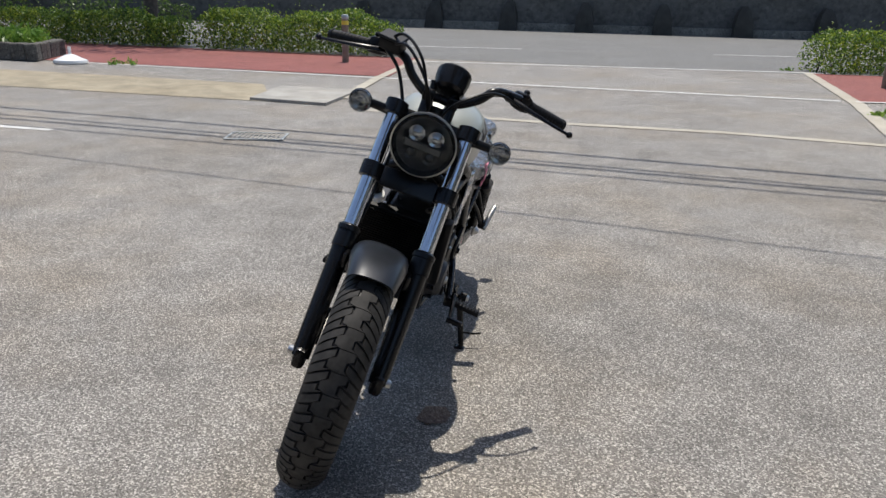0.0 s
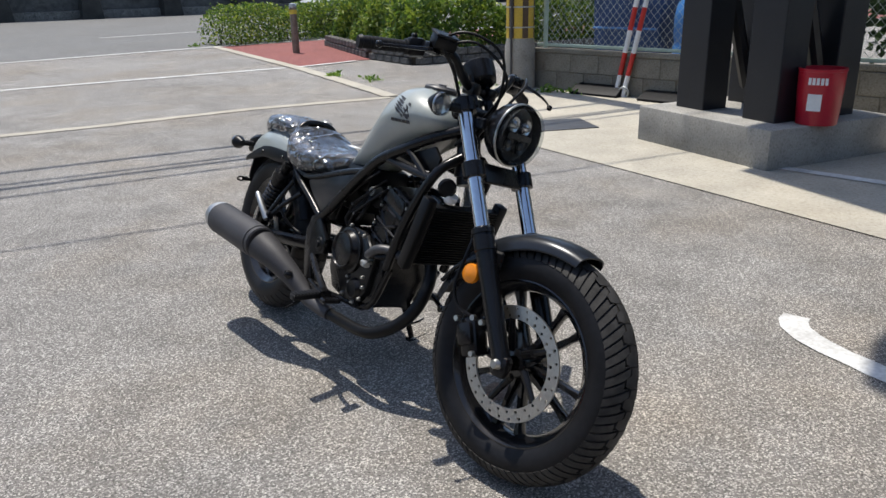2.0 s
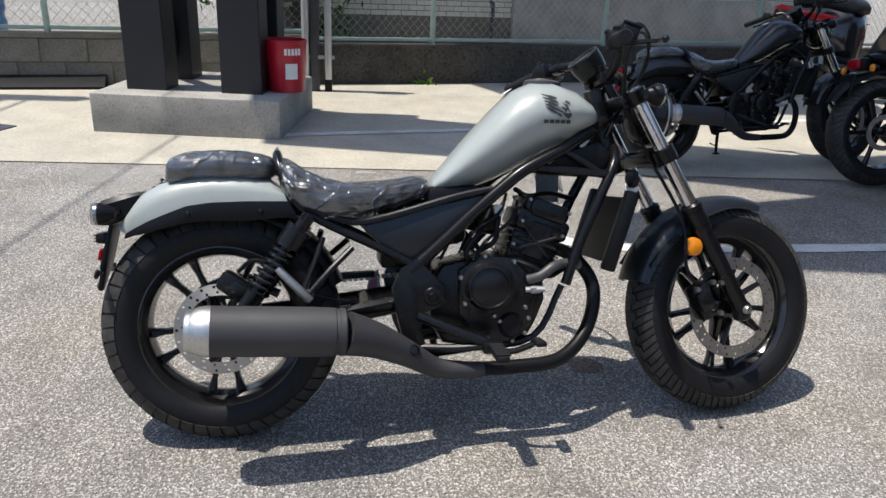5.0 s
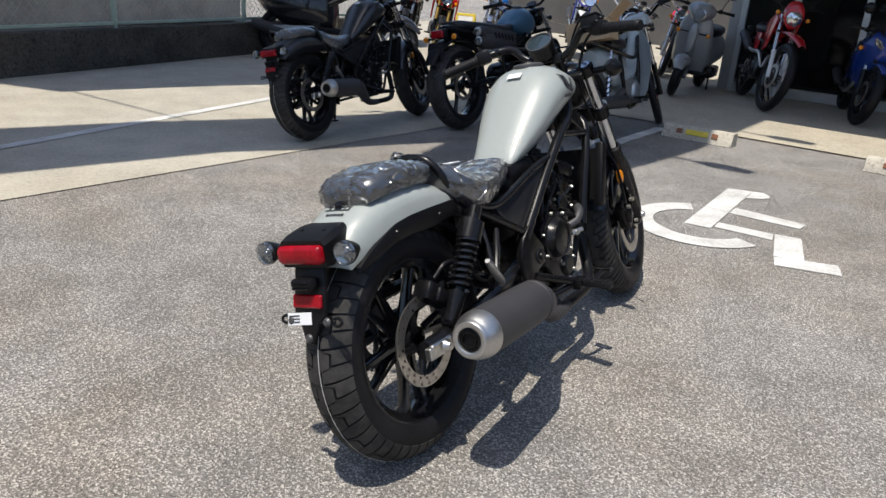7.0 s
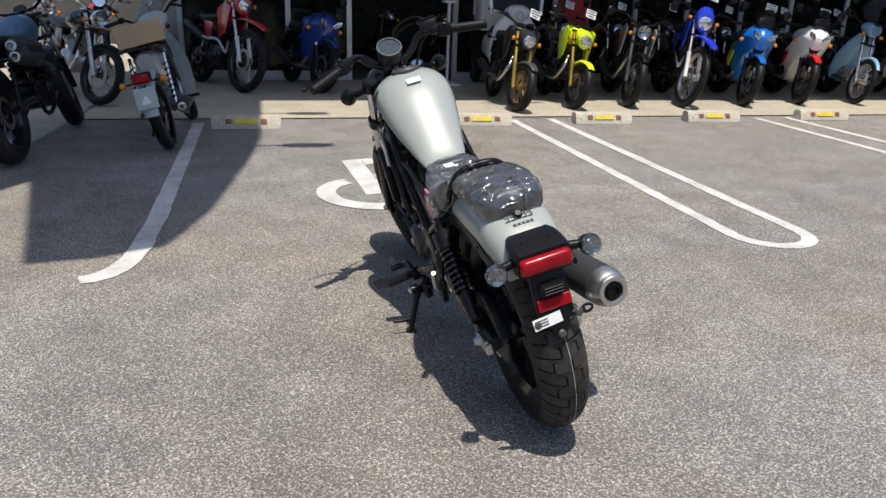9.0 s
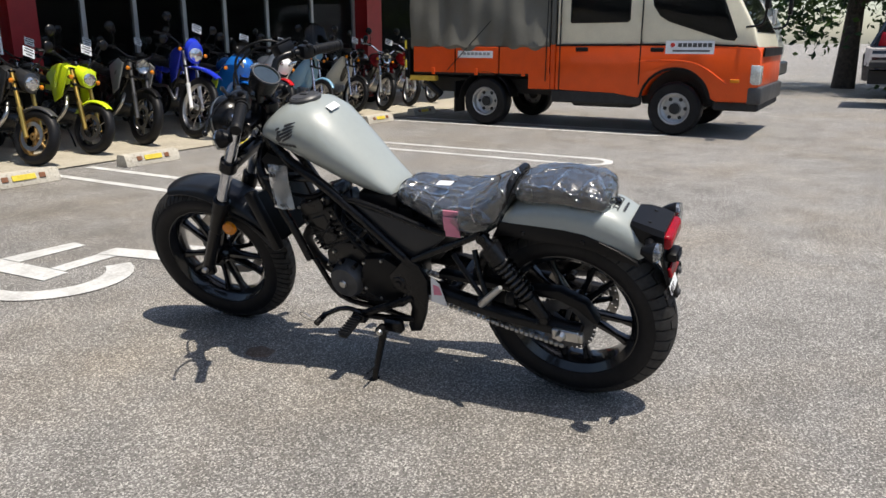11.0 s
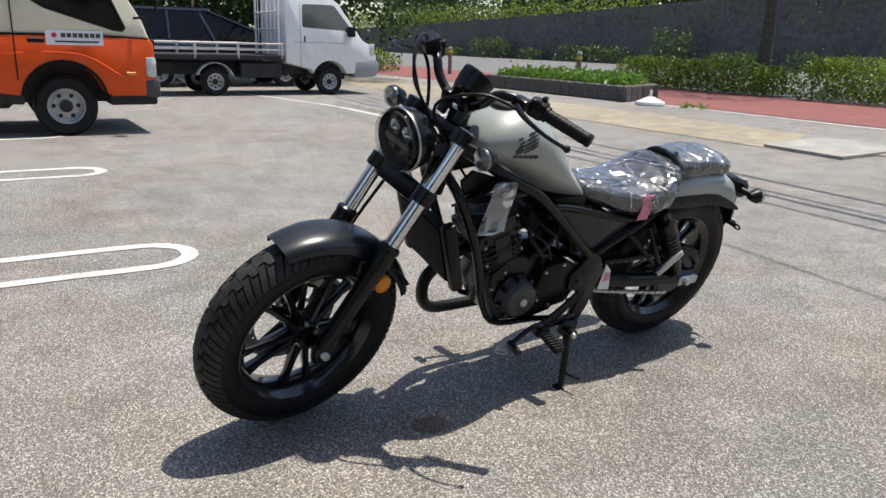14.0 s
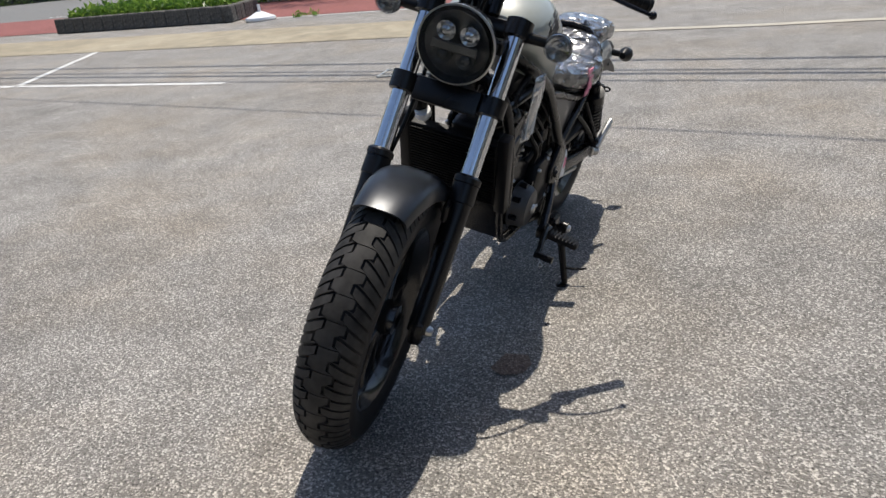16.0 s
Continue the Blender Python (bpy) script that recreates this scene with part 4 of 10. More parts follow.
        part("side_cover", bm, FENDER_DARK, root, "dark satin triangular side cover")
        bm = bmesh.new()
        plate(bm, [(-0.13, 0.735), (-0.19, 0.755), (-0.30, 0.79), (-0.335, 0.76), (-0.32, 0.715), (-0.20, 0.725)], 0.012, Matrix.Translation((0.082 * s, 0, 0)) @ YZ, 0.003)
        part("frame_gusset", bm, PLASTIC, root)
    # radiator
    bm = bmesh.new()
    rm = Matrix.Translation((0, -0.352, 0.548)) @ Matrix.Rotation(radians(18), 4, "X")
    box(bm, (0.23, 0.028, 0.185), (0, 0, 0), rm, 0.002)
    rad = part("radiator", bm, BLACK_MATT, root, "black radiator behind the fork")
    for k in range(22):
        part("radiator_fin", box(bmesh.new(), (0.226, 0.006, 0.0022), (0, -0.0165, -0.084 + 0.008 * k), rm), BLACK_MATT, rad)
    for s in (1, -1):
        bm = bmesh.new()
        box(bm, (0.032, 0.038, 0.225), (0.130 * s, 0.003, 0), rm, 0.008, 2)
        part("radiator_tank", bm, PLASTIC, rad)
    bm = bmesh.new()
    lathe(bm, [(0, 0.018), (0.019, 0.016), (0.02, 0.0), (0.012, -0.012)], 18, rm @ axis_to((-0.078, -0.01, 0.122), (0, -0.3, 1)))
    part("radiator_cap", bm, TAG_WHITE, rad, "white cap with a red warning mark")
    # horn, ignition lock
    bm = bmesh.new()
    lathe(bm, [(0, 0.012), (0.02, 0.012), (0.026, 0.004), (0.026, -0.01), (0.012, -0.02)], 20, axis_to((-0.095, -0.40, 0.69), (-0.6, -0.8, 0)))
    part("horn", bm, PLASTIC, root)
    # engine
    bm = bmesh.new()
    plate(bm, [(-0.13, 0.30), (-0.10, 0.25), (0.06, 0.235), (0.13, 0.25), (0.165, 0.31), (0.17, 0.40), (0.13, 0.46), (0.02, 0.485), (-0.09, 0.48), (-0.15, 0.43), (-0.155, 0.36)], 0.17, YZ, 0.012)
    eng = part("engine", bm, CASE_DARK, root, "black liquid cooled single cylinder engine")
    bm = bmesh.new()
    cm = Matrix.Translation((0, -0.115, 0.475)) @ Matrix.Rotation(radians(20), 4, "X")
    box(bm, (0.155, 0.14, 0.10), (0, 0, 0.02), cm, 0.012, 2)
    for k in range(5):
        part("cooling_fin", box(bmesh.new(), (0.163, 0.148, 0.006), (0, 0, -0.012 + 0.018 * k), cm, 0.002), CASE_DARK, eng)
    box(bm, (0.168, 0.152, 0.055), (0, -0.002, 0.095), cm, 0.012, 2)
    box(bm, (0.15, 0.135, 0.05), (0, -0.002, 0.138), cm, 0.018, 3)
    for s in (1, -1):
        box(bm, (0.012, 0.06, 0.10), (0.083 * s, 0.0, 0.05), cm, 0.004)
        for dy in (-0.055, 0.055):
            rod(bm, (0.084 * s, dy, 0.10), (0.093 * s, dy, 0.10), 0.006, seg=6, m=cm)
    part("cylinder", bm, CASE_DARK, eng)
    cyl_m = cm.copy()
    bm = bmesh.new()
    lathe(bm, [(0, 0.028), (0.048, 0.027), (0.058, 0.022), (0.066, 0.006), (0.074, 0.004), (0.076, -0.02)], 40, axis_to((-0.112, 0.012, 0.406), (-1, 0, 0)))
    plate(bm, [(-0.11, 0.30), (-0.06, 0.25), (0.02, 0.25), (0.09, 0.33), (0.09, 0.45), (0.03, 0.49), (-0.05, 0.48), (-0.13, 0.42)], 0.03, Matrix.Translation((-0.092, 0, 0)) @ YZ, 0.008)
    lathe(bm, [(0, 0.012), (0.026, 0.011), (0.033, 0.004), (0.036, -0.006)], 26, axis_to((-0.11, -0.052, 0.298), (-1, 0, 0)))
    cov = part("clutch_cover", bm, CASE_DARK, eng)
    for y, z in ((0.086, 0.43), (0.075, 0.36), (-0.10, 0.315), (-0.055, 0.255), (0.012, 0.265), (-0.118, 0.40), (-0.06, 0.47), (0.02, 0.486), (-0.005, 0.325), (-0.09, 0.275), (-0.02, 0.31), (-0.092, 0.345)):
        part("bolt", lathe(bmesh.new(), [(0, 0.010), (0.0045, 0.010), (0.0065, 0.006), (0.0068, 0)], 10, axis_to((-0.107, y, z), (-1, 0, 0))), STEEL, cov)
    bm = bmesh.new()
    lathe(bm, [(0, 0.034), (0.018, 0.034), (0.022, 0.031), (0.052, 0.028), (0.060, 0.018), (0.064, 0.0), (0.07, -0.02)], 40, axis_to((0.112, -0.055, 0.352), (1, 0, 0)))
    lugs = []
    for k in range(8):
        a = 2 * math.pi * k / 8 + 0.2
        lugs.append(rod(bmesh.new(), (0.10, -0.055 + 0.068 * math.cos(a), 0.352 + 0.068 * math.sin(a)), (0.122, -0.055 + 0.068 * math.cos(a), 0.352 + 0.068 * math.sin(a)), 0.008, seg=8))
    gen = part("generator_cover", bm, GREYMET, eng, "dark grey round generator cover")
    for lug in lugs:
        part("screw_lug", lug, CASE_DARK, gen)
    part("bolt", lathe(bmesh.new(), [(0, 0.006), (0.011, 0.006), (0.013, 0.003), (0.014, 0)], 16, axis_to((0.146, -0.055, 0.352), (1, 0, 0))), STEEL, gen)
    bm = bmesh.new()
    plate(bm, [(0.0, 0.32), (0.08, 0.29), (0.15, 0.30), (0.185, 0.36), (0.175, 0.43), (0.11, 0.465), (0.03, 0.45), (0.01, 0.40)], 0.045, Matrix.Translation((0.10, 0, 0)) @ YZ, 0.012)
    part("sprocket_cover", bm, PLASTIC, eng)
    bm = bmesh.new()
    rod(bm, (0, -0.04, 0.565), (0, 0.05, 0.585), 0.034, seg=18)
    box(bm, (0.10, 0.06, 0.07), (0, 0.0, 0.585), None, 0.012, 2)
    box(bm, (0.15, 0.16, 0.12), (0, 0.14, 0.575), None, 0.025, 2)
    part("throttle_body", bm, BLACK_MATT, eng)
    bm = bmesh.new()
    box(bm, (0.16, 0.15, 0.085), (0, 0.095, 0.632), None, 0.02, 2)
    box(bm, (0.15, 0.12, 0.14), (0, 0.235, 0.525), None, 0.012, 2)
    part("air_box", bm, PLASTIC, root)
    for y, z in ((0.02, 0.335), (0.075, 0.305), (0.15, 0.315), (0.172, 0.40), (0.10, 0.452), (0.03, 0.435), (-0.11, 0.44), (-0.145, 0.385)):
        part("bolt", lathe(bmesh.new(), [(0, 0.009), (0.0045, 0.009), (0.0062, 0.006), (0.0065, 0)], 8, axis_to((0.118 if y > 0 else 0.086, y, z), (1, 0, 0))), STEEL, eng)
    bm = bmesh.new()
    lathe(bm, [(0, 0.014), (0.014, 0.013), (0.016, 0.0), (0.016, -0.02)], 16, axis_to((-0.078, -0.024, 0.607), (-1, 0, 0)))
    part("valve", bm, ALU, eng, "bare metal valve with white rim")
    for pts in ([(-0.10, -0.07, 0.47), (-0.118, -0.11, 0.455), (-0.118, -0.15, 0.43), (-0.10, -0.19, 0.44), (-0.06, -0.26, 0.47)],
                [(-0.09, 0.03, 0.50), (-0.10, -0.01, 0.53), (-0.08, -0.02, 0.60)],
                [(-0.09, 0.05, 0.46), (-0.105, 0.07, 0.50), (-0.09, 0.03, 0.55), (-0.06, -0.01, 0.62)],
                [(0.09, -0.02, 0.47), (0.105, 0.02, 0.52), (0.09, 0.06, 0.56), (0.05, 0.08, 0.60)],
                [(0.09, 0.04, 0.44), (0.11, 0.0, 0.50), (0.095, -0.04, 0.55), (0.06, -0.05, 0.61)],
                [(0.05, -0.28, 0.63), (0.09, -0.22, 0.645), (0.08, -0.15, 0.64), (0.03, -0.10, 0.66)]):
        part("hose", tube(bmesh.new(), pts, 0.0075, 8, 5), PLASTIC, eng)
    part("coolant_pipe", tube(bmesh.new(), [(-0.108, -0.10, 0.42), (-0.124, -0.13, 0.432), (-0.122, -0.165, 0.455), (-0.10, -0.20, 0.46), (-0.09, -0.25, 0.455)], 0.014, 12, 5), GREYMET, eng)
    bm = bmesh.new()
    box(bm, (0.02, 0.03, 0.02), (-0.125, -0.115, 0.395), None, 0.004)
    rod(bm, (-0.12, -0.09, 0.395), (-0.135, -0.14, 0.398), 0.008, seg=8)
    part("pipe_clip", bm, ALU, eng, "bare metal hose fitting")
    for s in (1, -1):
        for dy, dz in ((-0.062, 0.085), (0.060, 0.088), (-0.060, 0.148), (0.058, 0.150), (0.0, 0.155), (-0.064, 0.02), (0.062, 0.022)):
            part("bolt", lathe(bmesh.new(), [(0, 0.007), (0.004, 0.007), (0.0055, 0.004), (0.006, 0)], 8, cyl_m @ axis_to((0.0835 * s, dy, dz), (s, 0, 0))), STEEL, eng)
        bm = bmesh.new()
        plate(bm, [(-0.05, 0.115), (0.04, 0.115), (0.052, 0.135), (0.045, 0.158), (-0.04, 0.160), (-0.055, 0.14)], 0.012, cyl_m @ Matrix.Translation((0.086 * s, 0, 0)) @ YZ, 0.003)
        part("head_cover", bm, CASE_DARK, eng)
        bm = bmesh.new()
        for a, b in (((-0.045, 0.015), (0.045, 0.075)), ((0.045, 0.015), (-0.045, 0.075)), ((-0.055, 0.045), (0.055, 0.045))):
            rod(bm, (0.087 * s, a[0], a[1]), (0.087 * s, b[0], b[1]), 0.005, seg=6, m=cyl_m)
        part("cast_rib", bm, CASE_DARK, eng)
        for k, (y0, z0, y1, z1) in enumerate(((-0.02, 0.60, 0.08, 0.50), (0.02, 0.62, 0.14, 0.48), (-0.05, 0.58, 0.05, 0.47), (0.06, 0.61, 0.19, 0.45))):
            x = (0.098 + 0.004 * k) * s
            part("wiring", tube(bmesh.new(), [(0.6 * x, y0 - 0.03, z0 + 0.05), (x, y0, z0), (x * 1.04, (y0 + y1) / 2 + 0.02, (z0 + z1) / 2), (x, y1, z1)], 0.0045, 7, 5), PLASTIC, eng)
            part("cable_clip", box(bmesh.new(), (0.010, 0.012, 0.008), (x * 1.05, (y0 + y1) / 2 + 0.02, (z0 + z1) / 2), None, 0.002), STEEL if k % 2 else GREYMET, eng)
    part("cover_ring", lathe(bmesh.new(), [(0.050, 0.026), (0.053, 0.0305), (0.057, 0.0295), (0.059, 0.022)], 40, axis_to((-0.112, 0.012, 0.406), (-1, 0, 0)), True), CASE_DARK, cov)
    # exhaust
    bm = bmesh.new()
    tube(bm, [(0.0, -0.185, 0.50), (0.002, -0.245, 0.478), (-0.012, -0.295, 0.43), (-0.03, -0.315, 0.375), (-0.05, -0.302, 0.305), (-0.078, -0.262, 0.245), (-0.105, -0.205, 0.205), (-0.12, -0.14, 0.190), (-0.125, 0.0, 0.185), (-0.13, 0.10, 0.185)], 0.0195, 14, 6)
    ex = part("exhaust_pipe", bm, BLACK_MATT, root, "matt black exhaust header pipe")
    bm = bmesh.new()
    tube(bm, [(-0.13, 0.03, 0.185), (-0.135, 0.08, 0.187), (-0.145, 0.16, 0.20), (-0.17, 0.235, 0.245), (-0.205, 0.32, 0.292), (-0.228, 0.395, 0.318)], [0.021, 0.023, 0.026, 0.034, 0.045, 0.055], 20, 6)
    part("collector", bm, MUFFLER, ex)
    mu0, mu1 = Vector((-0.230, 0.40, 0.322)), Vector((-0.2562, 0.770, 0.3435))
    mm = axis_to(mu0, mu1 - mu0)
    ml = (mu1 - mu0).length
    bm = bmesh.new()
    lathe(bm, [(0.053, -0.004), (0.0585, 0.0), (0.0585, 0.012), (0.056, 0.014), (0.056, 0.022), (0.059, 0.024), (0.0605, 0.08), (0.0605, ml - 0.058)], 40, mm, False)
    part("muffler", bm, MUFFLER, ex, "matt black muffler body")
    bm = bmesh.new()
    lathe(bm, [(0.0604, ml - 0.058), (0.0604, ml - 0.050), (0.0588, ml - 0.038), (0.0550, ml - 0.024), (0.0495, ml - 0.013), (0.0480, ml - 0.011), (0.0475, ml - 0.005), (0.0440, ml), (0.0350, ml + 0.001), (0.0310, ml - 0.001), (0.0290, ml - 0.006), (0.0285, ml - 0.012)], 48, mm)
    part("muffler_cap", bm, SATIN_ALU, ex, "brushed steel muffler end cap")
    bm = bmesh.new()
    lathe(bm, [(0.0200, ml - 0.016), (0.0200, ml + 0.001), (0.0175, ml + 0.001), (0.0165, ml - 0.03), (0.0, ml - 0.03)], 24, mm)
    lathe(bm, [(0.0310, ml - 0.006), (0.0250, ml - 0.003), (0.0245, ml - 0.012), (0.0200, ml - 0.012)], 28, mm)
    lathe(bm, [(0.0125, ml - 0.022), (0.0125, ml - 0.006), (0.0105, ml - 0.006), (0.0100, ml - 0.022)], 20, mm)
    part("muffler_outlet", bm, BLACK_MATT, ex)
    part("hanger_bolt", lathe(bmesh.new(), [(0, 0.012), (0.010, 0.011), (0.014, 0.004), (0.016, -0.01)], 14, axis_to((-0.20, 0.225, 0.262), (-1, 0.2, 0.3))), BLACK_SATIN, ex)
    # swing arm, chain, rear brake
    bm = bmesh.new()
    for s in (1, -1):
        tube(bm, [(0.075 * s, 0.18, 0.375), (0.10 * s, 0.32, 0.352), (0.112 * s, 0.50, 0.328), (0.115 * s, 0.765, 0.305)], 0.022, 10, 5, None, 1.25)
        rod(bm, (0.10 * s, 0.715, 0.31), (0.128 * s, 0.715, 0.31), 0.016, seg=12)
    rod(bm, (-0.09, 0.33, 0.352), (0.09, 0.33, 0.352), 0.022, seg=12)
    sw = part("swing_arm", bm, BLACK_SATIN, root)
    for s in (1, -1):
        bm = bmesh.new()
        box(bm, (0.016, 0.085, 0.038), (0.137 * s, 0.725, 0.302), None, 0.004)
        lathe(bm, [(0, 0.018), (0.010, 0.017), (0.016, 0.006), (0.018, 0)], 14, axis_to((0.143 * s, 0.712, 0.302), (s, 0, 0)))
        box(bm, (0.020, 0.012, 0.032), (0.135 * s, 0.772, 0.300), None, 0.003)
        part("chain_adjuster", bm, STEEL, sw, "bare steel chain adjuster block")
    bm = bmesh.new()
    for k in range(34):
        a = 2 * math.pi * k / 34
        p = Vector((0.086, 0.708 + 0.088 * math.cos(a), 0.31 + 0.088 * math.sin(a)))
        box(bm, (0.005, 0.008, 0.012), (0, 0, 0), Matrix.Translation(p) @ Matrix.Rotation(a - math.pi / 2, 4, "X"))
    lathe(bm, [(0.05, -0.003), (0.086, -0.003), (0.086, 0.003), (0.05, 0.003)], 40, axis_to((0.086, 0.708, 0.31), (1, 0, 0)), True)
    for k in range(5):
        a = 2 * math.pi * k / 5
        rod(bm, (0.086, 0.708, 0.31), (0.086, 0.708 + 0.06 * math.cos(a), 0.31 + 0.06 * math.sin(a)), 0.008, seg=6)
    part("sprocket", bm, GREYMET, wr)
    for (y0, z0), (y1, z1) in (((0.12, 0.425), (0.70, 0.397)), ((0.12, 0.345), (0.70, 0.222))):
        bm = bmesh.new()
        n = 36
        for k in range(n):
            f = (k + 0.5) / n
            y, z = y0 + (y1 - y0) * f, z0 + (z1 - z0) * f - 0.006 * math.sin(math.pi * f)
            box(bm, (0.014 if k % 2 else 0.018, 0.0135, 0.013), (0.088, y, z), Matrix.Identity(4), 0.0025)
        part("chain", bm, STEEL, sw, "oiled steel drive chain")
    bm = bmesh.new()
    plate(bm, [(0.30, 0.43), (0.42, 0.425), (0.62, 0.425), (0.70, 0.432), (0.78, 0.40), (0.815, 0.34), (0.80, 0.335), (0.755, 0.375), (0.69, 0.40), (0.45, 0.405), (0.30, 0.412)], 0.04, Matrix.Translation((0.088, 0, 0)) @ YZ, 0.006)
    part("chain_guard", bm, PLASTIC, sw)
    bm = bmesh.new()
    cm = Matrix.Translation((-0.088, 0.665, 0.418)) @ Matrix.Rotation(radians(35), 4, "X")
    box(bm, (0.055, 0.10, 0.055), (0, 0, 0), cm, 0.014, 2)
    box(bm, (0.03, 0.05, 0.04), (-0.02, -0.01, 0.0), cm, 0.008, 2)
    rod(bm, (-0.09, 0.62, 0.43), (-0.10, 0.56, 0.40), 0.012, seg=8)
    c2 = part("brake_caliper", bm, BLACK_SATIN, sw, "black rear brake caliper")
    part("brake_hose", tube(bmesh.new(), [(-0.10, 0.66, 0.46), (-0.115, 0.62, 0.49), (-0.12, 0.56, 0.47), (-0.115, 0.47, 0.40), (-0.10, 0.36, 0.37)], 0.0055, 8, 5), PLASTIC, c2)
    # shock absorbers
    for s in (1, -1):
        p, q = Vector((0.134 * s, 0.484, 0.596)), Vector((0.130 * s, 0.660, 0.345))
        d = (q - p).normalized()
        bm = bmesh.new()
        tube(bm, [p - d * 0.01, p + d * 0.03, p + d * 0.031, p + d * 0.085, p + d * 0.086, q - d * 0.08, q - d * 0.079, q], [0.018, 0.018, 0.034, 0.034, 0.017, 0.017, 0.026, 0.018], 18, 1)
        rod(bm, p + Vector((-0.02 * s, 0, 0)), p + Vector((0.016 * s, 0, 0)), 0.015, seg=14)
        rod(bm, q + Vector((-0.02 * s, 0, 0)), q + Vector((0.016 * s, 0, 0)), 0.014, seg=14)
        sh = part("shock_absorber", bm, BLACK_SATIN, root)
        bm = bmesh.new()
        fm = axis_to(p, d)
        helix = [fm @ Vector((0.028 * math.cos(a), 0.028 * math.sin(a), 0.085 + 0.138 * a / (2 * math.pi * 8))) for a in (k * math.pi / 6 for k in range(8 * 12 + 1))]
        tube(bm, helix, 0.0052, 7, 1)
        part("coil_spring", bm, BLACK_GLOSS, sh)
    # foot rests, pedals, stand
    for s in (1, -1):
        bm = bmesh.new()
        tube(bm, [(0.128 * s, 0.205, 0.335), (0.15 * s, 0.12, 0.30), (0.17 * s, 0.02, 0.262)], 0.013, 10, 4)
        tube(bm, [(0.128 * s, 0.195, 0.25), (0.15 * s, 0.11, 0.25), (0.17 * s, 0.02, 0.258)], 0.011, 10, 4)
        box(bm, (0.04, 0.05, 0.036), (0.178 * s, 0.018, 0.258), None, 0.008, 2)
        br = part("peg_bracket", bm, BLACK_SATIN, root)
        bm = bmesh.new()
        pm = Matrix.Translation((0.24 * s, 0.012, 0.252)) @ Matrix.Rotation(radians(6 * s), 4, "Y")
        box(bm, (0.095, 0.034, 0.018), (0, 0, 0), pm, 0.006, 2)
        for k in range(8):
            part("peg_rib", box(bmesh.new(), (0.006, 0.038, 0.008), (-0.04 + 0.0115 * k, 0, 0.011), pm, 0.002), RUBBER, br)
        part("foot_peg", bm, RUBBER, br, "ribbed rubber foot peg")
        bm = bmesh.new()
        tube(bm, [(0.122 * s, 0.372, 0.518), (0.15 * s, 0.43, 0.465), (0.172 * s, 0.487, 0.405)], 0.0085, 10, 4)
        tube(bm, [(0.122 * s, 0.447, 0.545), (0.15 * s, 0.47, 0.48), (0.172 * s, 0.497, 0.415)], 0.0085, 10, 4)
        box(bm, (0.03, 0.04, 0.03), (0.175 * s, 0.492, 0.408), None, 0.006)
        rb = part("rear_peg_bracket", bm, BLACK_SATIN, root)
        bm = bmesh.new()
        a, b = Vector((0.186 * s, 0.480, 0.395)), Vector((0.20 * s, 0.558, 0.478))
        dd = (b - a).normalized()
        tube(bm, [a, a + dd * 0.01, b - dd * 0.01, b], [0.010, 0.012, 0.010, 0.007], 10, 1)
        part("rear_foot_peg", bm, ALU, rb, "folded bare aluminium passenger peg")
    bm = bmesh.new()
    tube(bm, [(-0.175, 0.03, 0.25), (-0.20, -0.03, 0.247), (-0.215, -0.085, 0.268)], 0.008, 8, 4)
    box(bm, (0.06, 0.03, 0.014), (-0.215, -0.098, 0.272), None, 0.004)
    part("brake_pedal", bm, BLACK_SATIN, root)
    bm = bmesh.new()
    tube(bm, [(0.175, 0.03, 0.255), (0.19, 0.0, 0.288), (0.195, -0.05, 0.285), (0.205, -0.118, 0.252)], 0.0085, 8, 5)
    rod(bm, (0.195, -0.118, 0.25), (0.25, -0.12, 0.247), 0.011, seg=10)
    part("shift_pedal", bm, BLACK_SATIN, root)
    bm = bmesh.new()
    tube(bm, [(0.19, 0.118, 0.245), (0.215, 0.112, 0.20), (0.262, 0.088, 0.075)], [0.015, 0.012, 0.010], 10, 4)
    box(bm, (0.055, 0.028, 0.012), (0.268, 0.082, 0.067), Matrix.Identity(4), 0.004)
    rod(bm, (0.20, 0.118, 0.245), (0.225, 0.118, 0.245), 0.018, seg=12)
    tube(bm, [(0.245, 0.098, 0.12), (0.29, 0.10, 0.13), (0.315, 0.105, 0.14)], 0.004, 6, 3)
    box(bm, (0.03, 0.07, 0.05), (0.17, 0.14, 0.24), Matrix.Identity(4), 0.008)
    stand = part("side_stand", bm, BLACK_SATIN, root)
    part("bolt", lathe(bmesh.new(), [(0, 0.008), (0.009, 0.008), (0.012, 0.0)], 12, axis_to((0.226, 0.118, 0.245), (1, 0, 0))), STEEL, stand)
    # rear fender, lamps, number plate holder
    top = [(0.535, 0.628), (0.548, 0.670), (0.58, 0.694), (0.64, 0.706), (0.72, 0.710), (0.79, 0.702), (0.85, 0.684), (0.90, 0.656), (0.935, 0.615), (0.955, 0.575)]
    low = [(0.520, 0.615), (0.53, 0.632), (0.56, 0.632), (0.64, 0.633), (0.72, 0.631), (0.78, 0.622), (0.83, 0.603), (0.873, 0.585), (0.905, 0.568), (0.925, 0.556)]
    half = [0.092, 0.098, 0.102, 0.104, 0.104, 0.102, 0.098, 0.092, 0.085, 0.078]

